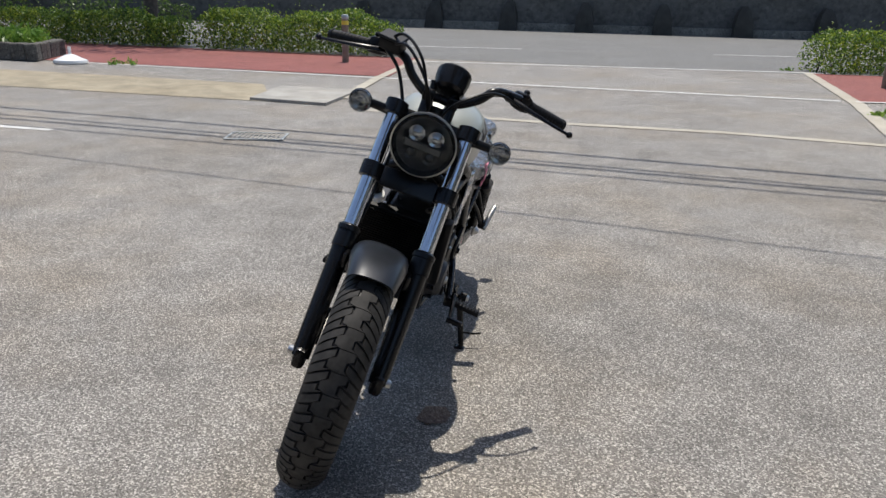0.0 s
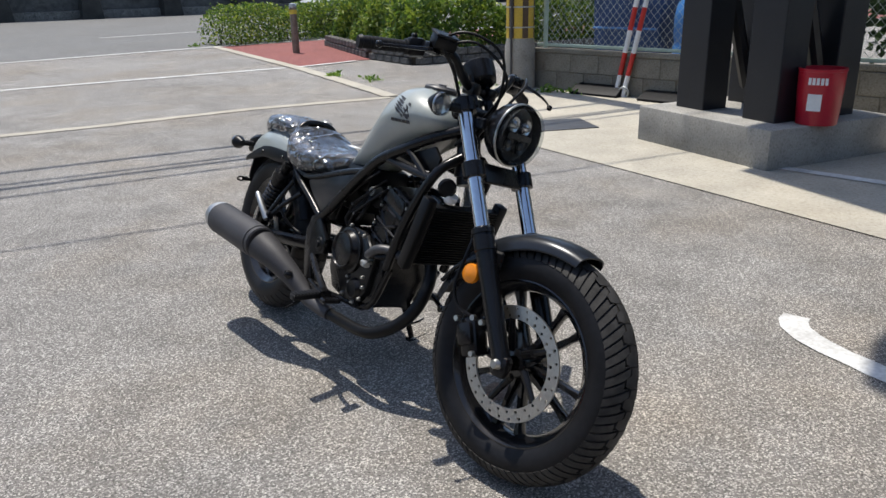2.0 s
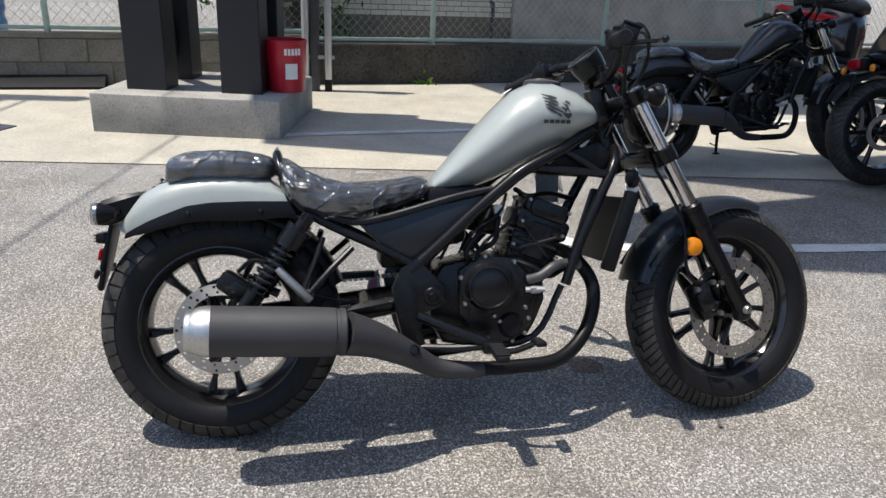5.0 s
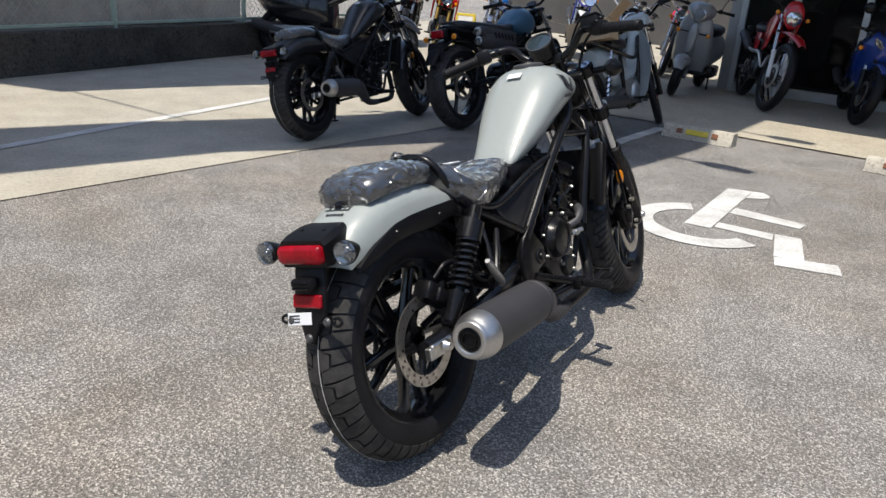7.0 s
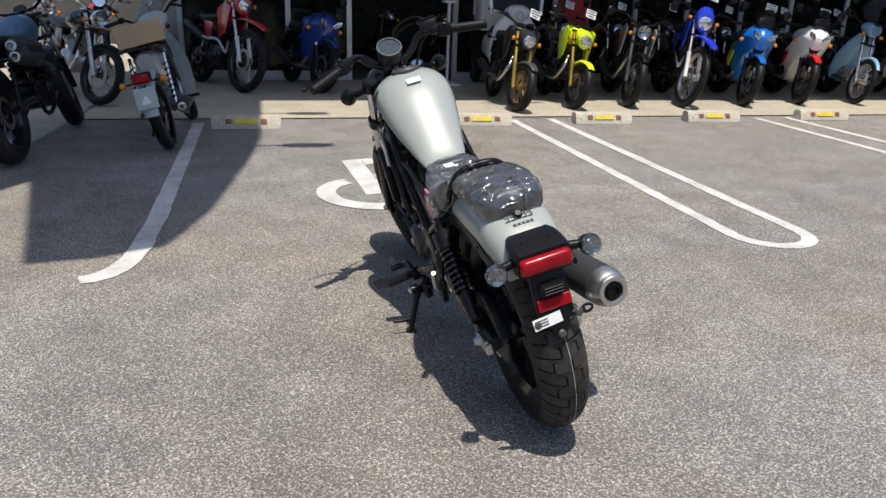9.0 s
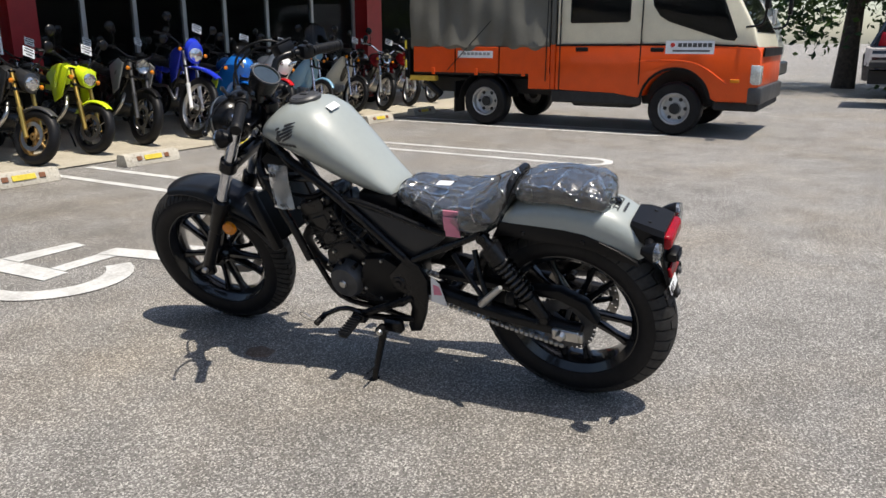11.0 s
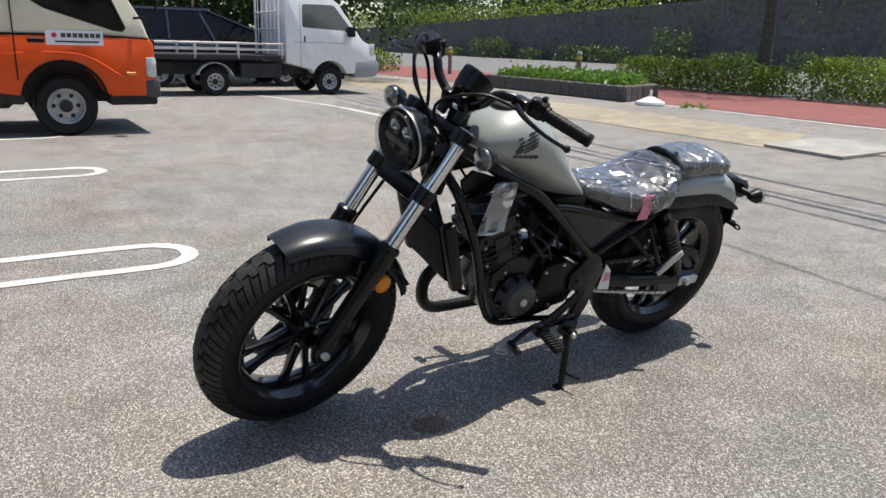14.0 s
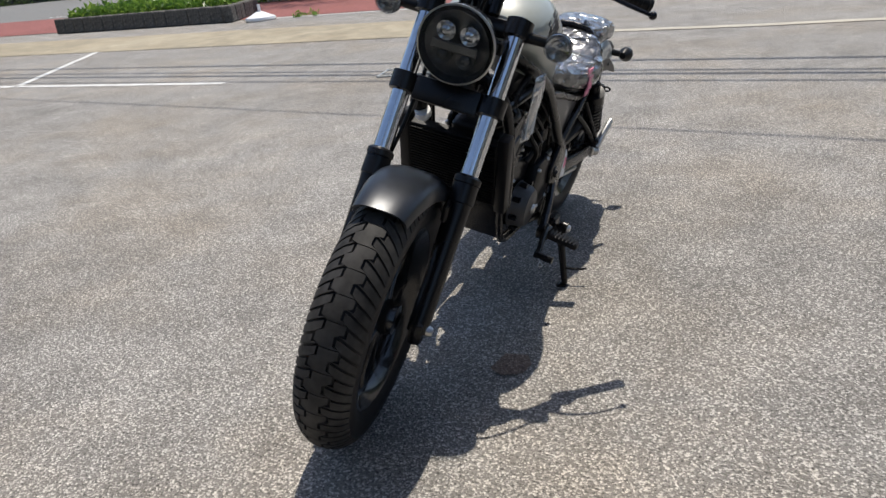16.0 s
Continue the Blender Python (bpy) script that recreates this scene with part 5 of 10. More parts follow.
    def skin(tops, lows, halves, th):
        rings = []
        for (yt, zt), (yl, zl), hw in zip(tops, lows, halves):
            ring = []
            for inner in (0, 1):
                ks = range(15) if not inner else range(14, -1, -1)
                for k in ks:
                    a = math.pi * k / 14
                    c, s = math.cos(a), math.sin(a)
                    f = abs(s) ** 0.62
                    w = (hw - th * inner) * math.copysign(abs(c) ** 0.62, c)
                    ring.append((w, yl + (yt - yl) * f, zl + (zt - zl - th * inner) * f))
            rings.append(ring)
        return rings
    rf = part("rear_fender", loft(bmesh.new(), skin(top, low, half, 0.004)), fender_rear, root, "painted steel rear mudguard", 50)
    bm = bmesh.new()
    inner = [(0.500, 0.585), (0.53, 0.595), (0.56, 0.595), (0.64, 0.588), (0.72, 0.590), (0.78, 0.586), (0.83, 0.574), (0.873, 0.562), (0.905, 0.556), (0.93, 0.548)]
    for s in (1, -1):
        ring_o = [(y, z + 0.006) for y, z in low]
        plate(bm, ring_o + list(reversed(inner)), 0.012, Matrix.Translation((0.0985 * s, 0, 0)) @ YZ, 0.002)
    part("fender_rail", bm, PLASTIC, rf)
    for s in (1, -1):
        for y, z in ((0.777, 0.607), (0.599, 0.612)):
            part("bolt", lathe(bmesh.new(), [(0, 0.004), (0.005, 0.0035), (0.007, 0)], 10, axis_to((0.1045 * s, y, z), (s, 0, 0))), BLACK_SATIN, rf)
    part("inner_fender", fender_mesh(bmesh.new(), (0, 0.708, 0.31), 0.335, -70, 25, [0.085, 0.088, 0.088], [0.03, 0.03, 0.03], n=18), PLASTIC, root)
    if tagged_new:
        # product name as a row of small dark bars
        for k in range(5):
            bm = bmesh.new()
            fm = axis_to((0.032 - 0.0155 * k, 0.848, 0.6852), (0, 0.34, 0.94))
            box(bm, (0.013, 0.003, 0.001), (0, -0.009, 0), fm)
            box(bm, (0.003, 0.017, 0.001), (0.005, 0, 0), fm)
            box(bm, (0.011, 0.003, 0.001), (0, 0.004, 0), fm)
            part("name_bar", bm, INK, rf)
        for k in range(5):
            part("name_bar", box(bmesh.new(), (0.008, 0.007, 0.001), (0, 0, 0), axis_to((0.020 - 0.0115 * k, 0.871, 0.6738), (0, 0.47, 0.88))), INK, rf)
    bm = bmesh.new()
    rings = []
    for y, zt, zb, w in ((0.898, 0.662, 0.628, 0.060), (0.925, 0.660, 0.600, 0.070), (0.965, 0.650, 0.580, 0.073), (0.990, 0.641, 0.580, 0.071)):
        rings.append([(x * w, y, zb + (zt - zb) * f) for x, f in ((-0.9, 0), (-1, 0.15), (-1, 0.8), (-0.85, 1), (0.85, 1), (1, 0.8), (1, 0.15), (0.9, 0))])
    loft(bm, rings)
    for s in (1, -1):
        lathe(bm, [(0, 0.004), (0.005, 0.003), (0.006, 0)], 8, axis_to((0.035 * s, 0.945, 0.654), (0, 0.3, 1)))
    tl = part("tail_lamp", bm, PLASTIC, root, "black tail lamp with wide red lens")
    bm = bmesh.new()
    rings = []
    for y, w, h in ((0.988, 0.066, 0.021), (1.000, 0.066, 0.021), (1.007, 0.062, 0.017), (1.010, 0.054, 0.011)):
        corners = ((w - 0.012, h - 0.008, 0), (0.012 - w, h - 0.008, 90), (0.012 - w, 0.008 - h, 180), (w - 0.012, 0.008 - h, 270))
        rings.append([(cx + 0.012 * math.cos(radians(a0 + a)), y, 0.610 + cz + 0.008 * math.sin(radians(a0 + a))) for cx, cz, a0 in corners for a in (0, 30, 60, 90)])
    loft(bm, rings)
    part("lamp_lens", bm, REDLENS, tl, "wide red tail lens")
    for s in (1, -1):
        signal("turn_signal", (0.1235 * s, 0.988, 0.612), (0.1 * s, 1, 0), 0.0265, 0.045, Matrix(), (0.06 * s, 0.950, 0.615))
    PM = Matrix.Translation((0, 0.992, 0.5)) @ Matrix.Rotation(radians(14), 4, "X") @ Matrix.Translation((0, 0, -0.5))
    bm = bmesh.new()
    plate(bm, [(-0.045, 0.585), (0.045, 0.585), (0.048, 0.50), (0.046, 0.468), (0.03, 0.455), (0.019, 0.425), (0.011, 0.405), (-0.011, 0.405), (-0.019, 0.425), (-0.03, 0.455), (-0.046, 0.468), (-0.048, 0.50)], 0.012, PM @ XZ, 0.003)
    box(bm, (0.15, 0.008, 0.014), (0, 0, 0.457), PM, 0.003)
    for sx in (0.080, -0.080):
        loop = [Vector((sx + 0.014 * math.cos(a), 0, 0.458 + 0.009 * math.sin(a))) for a in (k * math.pi / 6 for k in range(13))]
        tube(bm, loop, 0.0038, 6, 1, PM)
    box(bm, (0.062, 0.034, 0.028), (0, 1.0, 0.545), None, 0.008, 2)
    for k in range(3):
        box(bm, (0.05, 0.006, 0.003), (0, 1.018, 0.537 + 0.008 * k), None, 0.001)
    ph = part("plate_holder", bm, PLASTIC, root)
    pm = PM
    bm = bmesh.new()
    box(bm, (0.088, 0.010, 0.030), (0, 0.011, 0.502), pm, 0.003)
    part("rear_reflector", bm, REDLENS, ph, "red rear reflector")
    for p in ((0.055, 0.457), (-0.055, 0.457), (0.0, 0.418)):
        part("bolt", lathe(bmesh.new(), [(0, 0.006), (0.007, 0.006), (0.011, 0.002), (0.011, 0)], 12, pm @ axis_to((p[0], 0.006, p[1]), (0, 1, 0))), GREYMET, ph)
    if tagged_new:
        bm = bmesh.new()
        box(bm, (0.075, 0.0016, 0.028), (-0.004, 0.0085, 0.462), pm @ Matrix.Rotation(radians(4), 4, "Y"))
        pt = part("paper_tag", bm, TAG_WHITE, ph, "white printed paper tag")
        bm = bmesh.new()
        for k in range(3):
            box(bm, (0.034, 0.0016, 0.003), (0.012, 0.0095, 0.469 - 0.007 * k), pm @ Matrix.Rotation(radians(4), 4, "Y"))
        part("print_bars", bm, GREYMET, pt)
    # seats
    seat_st = [(0.160, 0.676, 0.664, 0.030, 0), (0.172, 0.690, 0.652, 0.062, 0.0), (0.20, 0.697, 0.640, 0.078, 0.004), (0.25, 0.692, 0.622, 0.094, 0.008), (0.31, 0.686, 0.606, 0.112, 0.010), (0.38, 0.686, 0.594, 0.132, 0.010),
               (0.44, 0.695, 0.594, 0.142, 0.008), (0.49, 0.715, 0.606, 0.138, 0.004), (0.525, 0.735, 0.640, 0.120, 0.0), (0.545, 0.742, 0.68, 0.095, 0.0), (0.552, 0.735, 0.70, 0.06, 0)]
    seat = part("rider_seat", cushion(bmesh.new(), seat_st), VINYL, root, "black vinyl rider seat", 70)
    pil_st = [(0.572, 0.728, 0.712, 0.05, 0), (0.578, 0.745, 0.704, 0.076, 0), (0.60, 0.755, 0.698, 0.088, 0), (0.66, 0.762, 0.698, 0.094, 0), (0.73, 0.763, 0.698, 0.094, 0), (0.79, 0.757, 0.690, 0.090, 0), (0.822, 0.744, 0.684, 0.078, 0), (0.833, 0.725, 0.692, 0.055, 0)]
    pil = part("pillion_seat", cushion(bmesh.new(), pil_st), VINYL, root, "black vinyl pillion seat", 70)
    part("seat_wrap", film_over(cushion(bmesh.new(), seat_st, 20), 0.007, 3.0), FILM, seat, "loose clear plastic wrap", 16)
    part("seat_wrap", film_over(cushion(bmesh.new(), pil_st, 20), 0.005, 9.0), FILM, pil, "loose clear plastic wrap", 16)
    tuft = [(0.556, 0.745, 0.72, 0.012, 0), (0.558, 0.768, 0.715, 0.03, 0), (0.562, 0.776, 0.71, 0.026, 0), (0.566, 0.765, 0.71, 0.02, 0), (0.569, 0.745, 0.72, 0.010, 0)]
    part("wrap_tuft", film_over(cushion(bmesh.new(), tuft, 16, Matrix.Translation((0.03, 0, 0))), 0.002, 5.0), FILM, seat, "loose clear plastic wrap", 16)
    part("seat_lock", lathe(bmesh.new(), [(0, 0.006), (0.008, 0.006), (0.012, 0)], 12, axis_to((0, 0.848, 0.692), (0, 0.6, 0.8))), BLACK_SATIN, rf)
    if tagged_new:
        bm = bmesh.new()
        for k in range(4):
            box(bm, (0.004, 0.048, 0.024), (0.130 + 0.006 * math.sin(k), 0.385, 0.66 - 0.021 * k), Matrix.Identity(4), 0.001)
        part("pink_tape", bm, PINK, seat, "pink paper tape round the wrap")
        bm = bmesh.new()
        box(bm, (0.03, 0.05, 0.002), (0.03, 0.36, 0.692), Matrix.Rotation(radians(3), 4, "X"))
        part("white_tape", bm, TAG_WHITE, seat, "small white tape strip")
        bm = bmesh.new()
        rings = []
        for f in range(6):
            z = 0.772 - 0.032 * f
            y0, y1 = -0.262 - 0.004 * f, -0.182 - 0.003 * f
            b = 0.004 * math.sin(f * 1.1)
            rings.append([(0.138 + b, y0, z), (0.146 + b, (y0 + y1) / 2, z), (0.14 + b, y1, z), (0.136 + b, (y0 + y1) / 2, z)])
        loft(bm, rings)
        bag = part("plastic_bag", bm, FILM, root, "clear plastic document bag hanging from the frame")
        bm = bmesh.new()
        box(bm, (0.002, 0.07, 0.135), (0.139, -0.228, 0.685), Matrix.Identity(4))
        part("document", bm, material("pale_document", (0.36, 0.40, 0.43), 0.5, vary=0.08), bag, "pale grey folded document")
        bm = bmesh.new()
        plate(bm, [(0.285, 0.43), (0.312, 0.405), (0.33, 0.325), (0.275, 0.335)], 0.002, Matrix.Translation((0.13, 0, 0)) @ YZ)
        tg = part("hang_tag", bm, TAG_WHITE, root, "white hang tag with a pink print")
        bm = bmesh.new()
        plate(bm, [(0.29, 0.40), (0.31, 0.395), (0.318, 0.365), (0.288, 0.362)], 0.004, Matrix.Translation((0.13, 0, 0)) @ YZ)
        part("tag_print", bm, PINK, tg, "pink print")
        part("wire_tie", tube(bmesh.new(), [(0.20, -0.115, 0.245), (0.23, -0.15, 0.24), (0.235, -0.19, 0.255), (0.23, -0.20, 0.26), (0.228, -0.185, 0.266), (0.225, -0.16, 0.25)], 0.0016, 6, 6), STEEL, root)
    return root


cruiser("motorcycle", pose(-0.063, 0, 0.003, 0, 15.3, 1.93), GREY_PAINT, "grey cruiser motorcycle with plastic wrapped black seats", GREY_PAINT, FENDER_DARK)

# ---- shop, walls, fence ----
SHOP_WALL = material("shop_wall", (0.42, 0.42, 0.40), 0.7, vary=0.1, scale=2)
# low base colour puts the unlit interior's dimness into rear wall, ceiling and floor
SHOP_DARK = material("unlit_shop_interior", (0.09, 0.087, 0.085), 0.6, vary=0.2, scale=2)
SHOP_RED = material("red_shop_panel", (0.42, 0.02, 0.025), 0.4, vary=0.1)
ALU_FRAME = material("aluminium_frame", (0.55, 0.56, 0.56), 0.4, 0.7, vary=0.08)
SHOP_GLASS = glass("shop_glass", (0.62, 0.66, 0.66), 0.02, 0.30)
BLOCK = ground_material("concrete_block", (0.20, 0.187, 0.155), (0.235, 0.222, 0.19), (0.14, 0.13, 0.105), 110, patch=0.45, bump=0.001)
# the shade on the fence wall's face is put into this dark base colour
LOW_WALL = ground_material("shaded_low_wall", (0.072, 0.066, 0.055), (0.10, 0.093, 0.08), (0.035, 0.032, 0.028), 60, patch=0.6, bump=0.001)
FENCE_GREEN = material("pale_green_paint", (0.36, 0.45, 0.38), 0.5, vary=0.12)
FENCE_WIRE = material("fence_wire", (0.42, 0.46, 0.43), 0.5, 0.4, vary=0.1)
BEIGE_TILE = material("beige_wall_tile", (0.62, 0.59, 0.50), 0.45, vary=0.06, island=0.08)
TILE_JOINT = material("tile_joint", (0.16, 0.14, 0.11), 0.9, vary=0.2)
STEEL_BLACK = material("black_steel_column", (0.012, 0.013, 0.017), 0.42, vary=0.15, scale=3)
STOP_CONC = ground_material("stop_concrete", (0.52, 0.49, 0.42), (0.60, 0.57, 0.50), (0.36, 0.33, 0.28), 80, patch=0.25, bump=0.001)
STOP_YELLOW = material("yellow_reflector", (0.72, 0.56, 0.06), 0.5, vary=0.12)
STOP_BROWN = material("brown_reflector", (0.22, 0.09, 0.04), 0.45, vary=0.2)


def slab(name, size, at, mat, label, category, kind="structure", bevel=0.0):
    return solid(name, box(bmesh.new(), size, at, None, bevel), mat, label, category, kind=kind)


FY = -7.95
slab("roof_slab", (23.2, 5.0, 0.35), (-9.4, -7.46, 3.35), SHOP_WALL, "deep grey eave above the shop front", "roof")
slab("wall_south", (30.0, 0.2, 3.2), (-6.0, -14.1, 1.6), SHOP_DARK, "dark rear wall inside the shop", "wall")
slab("wall_east", (0.2, 6.0, 3.2), (1.75, -11.05, 1.6), SHOP_WALL, "grey side wall of the shop", "wall")
slab("wall_west", (0.2, 6.0, 3.2), (-13.4, -11.05, 1.6), SHOP_WALL, "grey side wall of the shop", "wall")
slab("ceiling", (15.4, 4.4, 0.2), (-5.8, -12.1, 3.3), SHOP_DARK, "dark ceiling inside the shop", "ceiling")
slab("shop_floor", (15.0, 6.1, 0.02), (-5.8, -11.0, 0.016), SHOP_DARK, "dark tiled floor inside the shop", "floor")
slab("wall_front", (15.2, 0.18, 0.7), (-5.8, FY, 2.85), SHOP_WALL, "grey fascia above the shop windows", "wall")
mulls = [1.65, 1.06, 0.30, -0.50, -1.96, -3.40, -4.64, -5.47, -6.37, -7.21, -8.2, -9.4, -10.7, -13.3]
for i, x in enumerate(mulls):
    bm = bmesh.new()
    box(bm, (0.07, 0.09, 2.5), (x, FY, 1.26), None, 0.004)
    solid("mullion", bm, ALU_FRAME, "silver aluminium window post", "window frame", kind="structure")
for a, b in zip(mulls, mulls[1:]):
    w, c = a - b - 0.07, (a + b) / 2
    if (a, b) == (-0.50, -1.96):
        continue
    win = thing("window_1", Matrix.Translation((c, FY, 0)), "tall dark shop window in aluminium frame", "window", kind="structure")
    bm = bmesh.new()
    box(bm, (w, 0.008, 2.3), (0, 0, 1.32))
    pane = part("pane", bm, SHOP_GLASS, win)
    pane.visible_shadow = False
    bm = bmesh.new()
    box(bm, (w, 0.07, 0.12), (0, 0, 0.07), None, 0.004)
    part("window_sill", bm, ALU_FRAME, win)
for x, w in ((-3.62, 0.36), (-11.0, 0.5)):
    slab("shop_pillar", (w, 0.3, 2.6), (x, FY + 0.18, 1.3), SHOP_RED, "glossy red shop front pillar", "pillar")
slab("shop_banner", (0.55, 0.03, 1.7), (-2.55, FY - 0.35, 0.88), SHOP_RED, "red banner panel inside the shop", "banner", kind="")
slab("shop_poster", (0.5, 0.02, 0.4), (-2.95, FY + 0.08, 1.62), STOP_YELLOW, "yellow poster on the shop window", "poster", kind="")

# wheel stops
def wheel_stop(m):
    root = thing("wheel_stop", m, "low concrete wheel stop with yellow reflector", "wheel stop", "wheel stops along the bays")
    bm = bmesh.new()
    loft(bm, [[(x, -0.075, 0), (x, 0.075, 0), (x, 0.068, 0.03), (x, 0.045, 0.095), (x, 0.032, 0.105), (x, -0.045, 0.105), (x, -0.062, 0.09), (x, -0.075, 0.03)] for x in (-0.295, -0.285, 0.285, 0.295)])
    part("body", bm, STOP_CONC, root)
    fm = Matrix.Translation((0, 0.0565, 0.064)) @ Matrix.Rotation(radians(-70), 4, "X")
    part("reflector", box(bmesh.new(), (0.19, 0.045, 0.008), (0, 0, 0.004), fm, 0.002), STOP_YELLOW, root, "yellow reflector bar")
    for s in (1, -1):
        part("reflector", box(bmesh.new(), (0.05, 0.04, 0.008), (0.15 * s, 0, 0.004), fm, 0.002), STOP_BROWN, root, "brown reflector square")
    return root


first = wheel_stop(pose(0.83, -4.28, 0.004, 0, 0, -1))
for x, y in ((-0.73, -4.32), (-1.33, -4.34), (-2.60, -4.38), (-3.86, -4.44), (-5.24, -4.50), (-6.68, -4.62), (-8.0, -4.70)):
    copy_thing(first, pose(x, y, 0.004, 0, 0, -1.5))

# east wall: blocks in two courses, then plain stained concrete coloured dark for its shade
WA, WB, WC = Vector((5.22, 5.16)), Vector((5.95, 0.75)), Vector((7.45, -7.5))


def wall_frame(a, b):
    d = (b - a)
    return Matrix.Translation((a.x, a.y, 0)) @ Matrix.Rotation(math.atan2(d.y, d.x), 4, "Z"), d.length


wm, wl = wall_frame(WA, WB)
core = solid("wall_block", box(bmesh.new(), (wl, 0.10, 0.44), (wl / 2, 0, 0.22), wm), TILE_JOINT, "low wall of grey concrete blocks", "wall", kind="structure")
bmb = bmesh.new()
box(bmb, (0.385, 0.12, 0.205), (0, 0, 0), None, 0.006)
block_mesh = bpy.data.meshes.new("block")
bmb.to_mesh(block_mesh)
bmb.free()
block_mesh.materials.append(BLOCK)
n = int(wl / 0.395) + 1
for c in range(2):
    for k in range(n):
        x = 0.395 * (k + 0.5 * (c % 2)) + 0.15
        if x > wl - 0.15:
            continue
        ob = new("block", block_mesh)
        ob.parent = core
        ob.matrix_basis = wm @ pose(x, random.uniform(-0.003, 0.003), 0.108 + 0.212 * c, 0, 0, random.uniform(-0.3, 0.3))
bm = bmesh.new()
box(bm, (wl, 0.13, 0.05), (wl / 2, 0, 0.455), wm, 0.006)
solid("wall_coping", bm, BLOCK, "grey concrete coping of the low wall", "wall", kind="structure")
wm2, wl2 = wall_frame(WB, WC)
bm = bmesh.new()
box(bm, (wl2, 0.16, 0.40), (wl2 / 2, 0, 0.20), wm2, 0.008)
for k in range(5):
    box(bm, (0.012, 0.166, 0.34), (1.2 + 1.6 * k, 0, 0.2), wm2)
solid("wall_low", bm, LOW_WALL, "stained low concrete wall under the fence, coloured dark for its shade", "wall", kind="structure")


def chain_fence(m, length, z0, posts, h=1.5):
    root = thing("chain_link_fence", Matrix(), "pale green chain link fence on the low wall", "fence")
    for x in posts:
        bm = bmesh.new()
        rod(bm, (x, 0.0, z0 - 0.05), (x, 0.0, z0 + h), 0.028, seg=12, m=m)
        part("post", bm, FENCE_GREEN, root)
    bm = bmesh.new()
    box(bm, (length, 0.035, 0.035), (length / 2, 0.0, z0 + 0.045), m, 0.004)
    rod(bm, (0, 0, z0 + h), (length, 0, z0 + h), 0.02, seg=10, m=m)
    part("rail", bm, FENCE_GREEN, root)
    bm = bmesh.new()
    pitch, hh = 0.085, h - 0.08
    k = -int(hh / pitch) - 1
    while k * pitch < length:
        for s in (1, -1):
            x0, x1 = k * pitch, k * pitch + hh * 0.9
            if s < 0:
                x0, x1 = x1, x0
            za, zb = z0 + 0.06, z0 + 0.06 + hh
            # clip to the run of the fence
            pts = []
            for f in (0.0, 1.0):
                pts.append((x0 + (x1 - x0) * f, za + (zb - za) * f))
            (ax, az), (bx, bz) = pts
            lo, hi = 0.0, 1.0
            if ax != bx:
                fa_, fb_ = (0 - ax) / (bx - ax), (length - ax) / (bx - ax)
                lo, hi = max(lo, min(fa_, fb_)), min(hi, max(fa_, fb_))
            if hi - lo > 0.02:
                p = Vector((ax + (bx - ax) * lo, 0.003 * s, az + (bz - az) * lo))
                q = Vector((ax + (bx - ax) * hi, 0.003 * s, az + (bz - az) * hi))
                rod(bm, p, q, 0.0021, seg=4, m=m)
        k += 1
    net = part("wire_net", bm, FENCE_WIRE, root, "woven wire mesh")
    net["kind"] = "stuff"
    return root


chain_fence(wm, wl, 0.47, [0.12, 2.2, 4.2])
chain_fence(wm2, wl2, 0.40, [1.35, 3.35, 5.4, 7.5], 1.5)

# tiled house behind the fence
house = thing("tiled_house", Matrix.Translation((10.4, -3.3, 0)) @ Matrix.Rotation(radians(8), 4, "Z"), "beige tiled house wall with grey plinth behind the fence", "house")
bm = bmesh.new()
box(bm, (0.3, 9.0, 5.0), (0.16, 0, 2.5))
part("wall", bm, TILE_JOINT, house)
bm = bmesh.new()
for r in range(34):
    for k in range(38):
        y = -4.4 + 0.235 * (k + 0.5 * (r % 2))
        if y < 4.42:
            box(bm, (0.014, 0.222, 0.066), (0.004, y, 0.45 + 0.078 * r))
t_ = part("tile", bm, BEIGE_TILE, house)
t_["kind"] = "stuff"
bm = bmesh.new()
box(bm, (0.10, 5.6, 0.75), (-0.03, -1.8, 0.40), None, 0.01)
part("plinth", bm, FOUNDATION, house)
bm = bmesh.new()
tube(bm, [(-0.12, 1.35, 0.0), (-0.12, 1.35, 0.55), (-0.1, 1.35, 0.62), (0.0, 1.35, 0.64)], 0.03, 10, 4)
part("vent_pipe", bm, GREYMET, house)

# steel columns of the sign on a concrete footing
pad = Matrix.Translation((4.12, 1.36, 0)) @ Matrix.Rotation(radians(-9), 4, "Z")
solid("column_footing", box(bmesh.new(), (1.2, 1.32, 0.275), (0, 0, 0.1375), pad, 0.012, 2), FOUNDATION, "weathered concrete footing of the sign columns", "footing")
sign = thing("sign_tower", Matrix(), "black steel sign tower on a concrete footing", "sign")
for y in (0.34, -0.34):
    for x in (-0.26, 0.28):
        bm = bmesh.new()
        # east pair cut short out of view, to keep its shadow inside the board's
        tall = 6.0 if x < 0 else 3.3
        box(bm, (0.24, 0.29, tall), (x, y, 0.27 + tall / 2), pad, 0.006)
        part("column", bm, STEEL_BLACK, sign)
    bm = bmesh.new()
    rod(bm, pad @ Vector((0.25, y, 0.29)), pad @ Vector((-0.22, y, 1.6)), 0.055, seg=8)
    part("brace", bm, STEEL_BLACK, sign)
# added board out of view, outlined to cast the big shade on the ground
bm = bmesh.new()
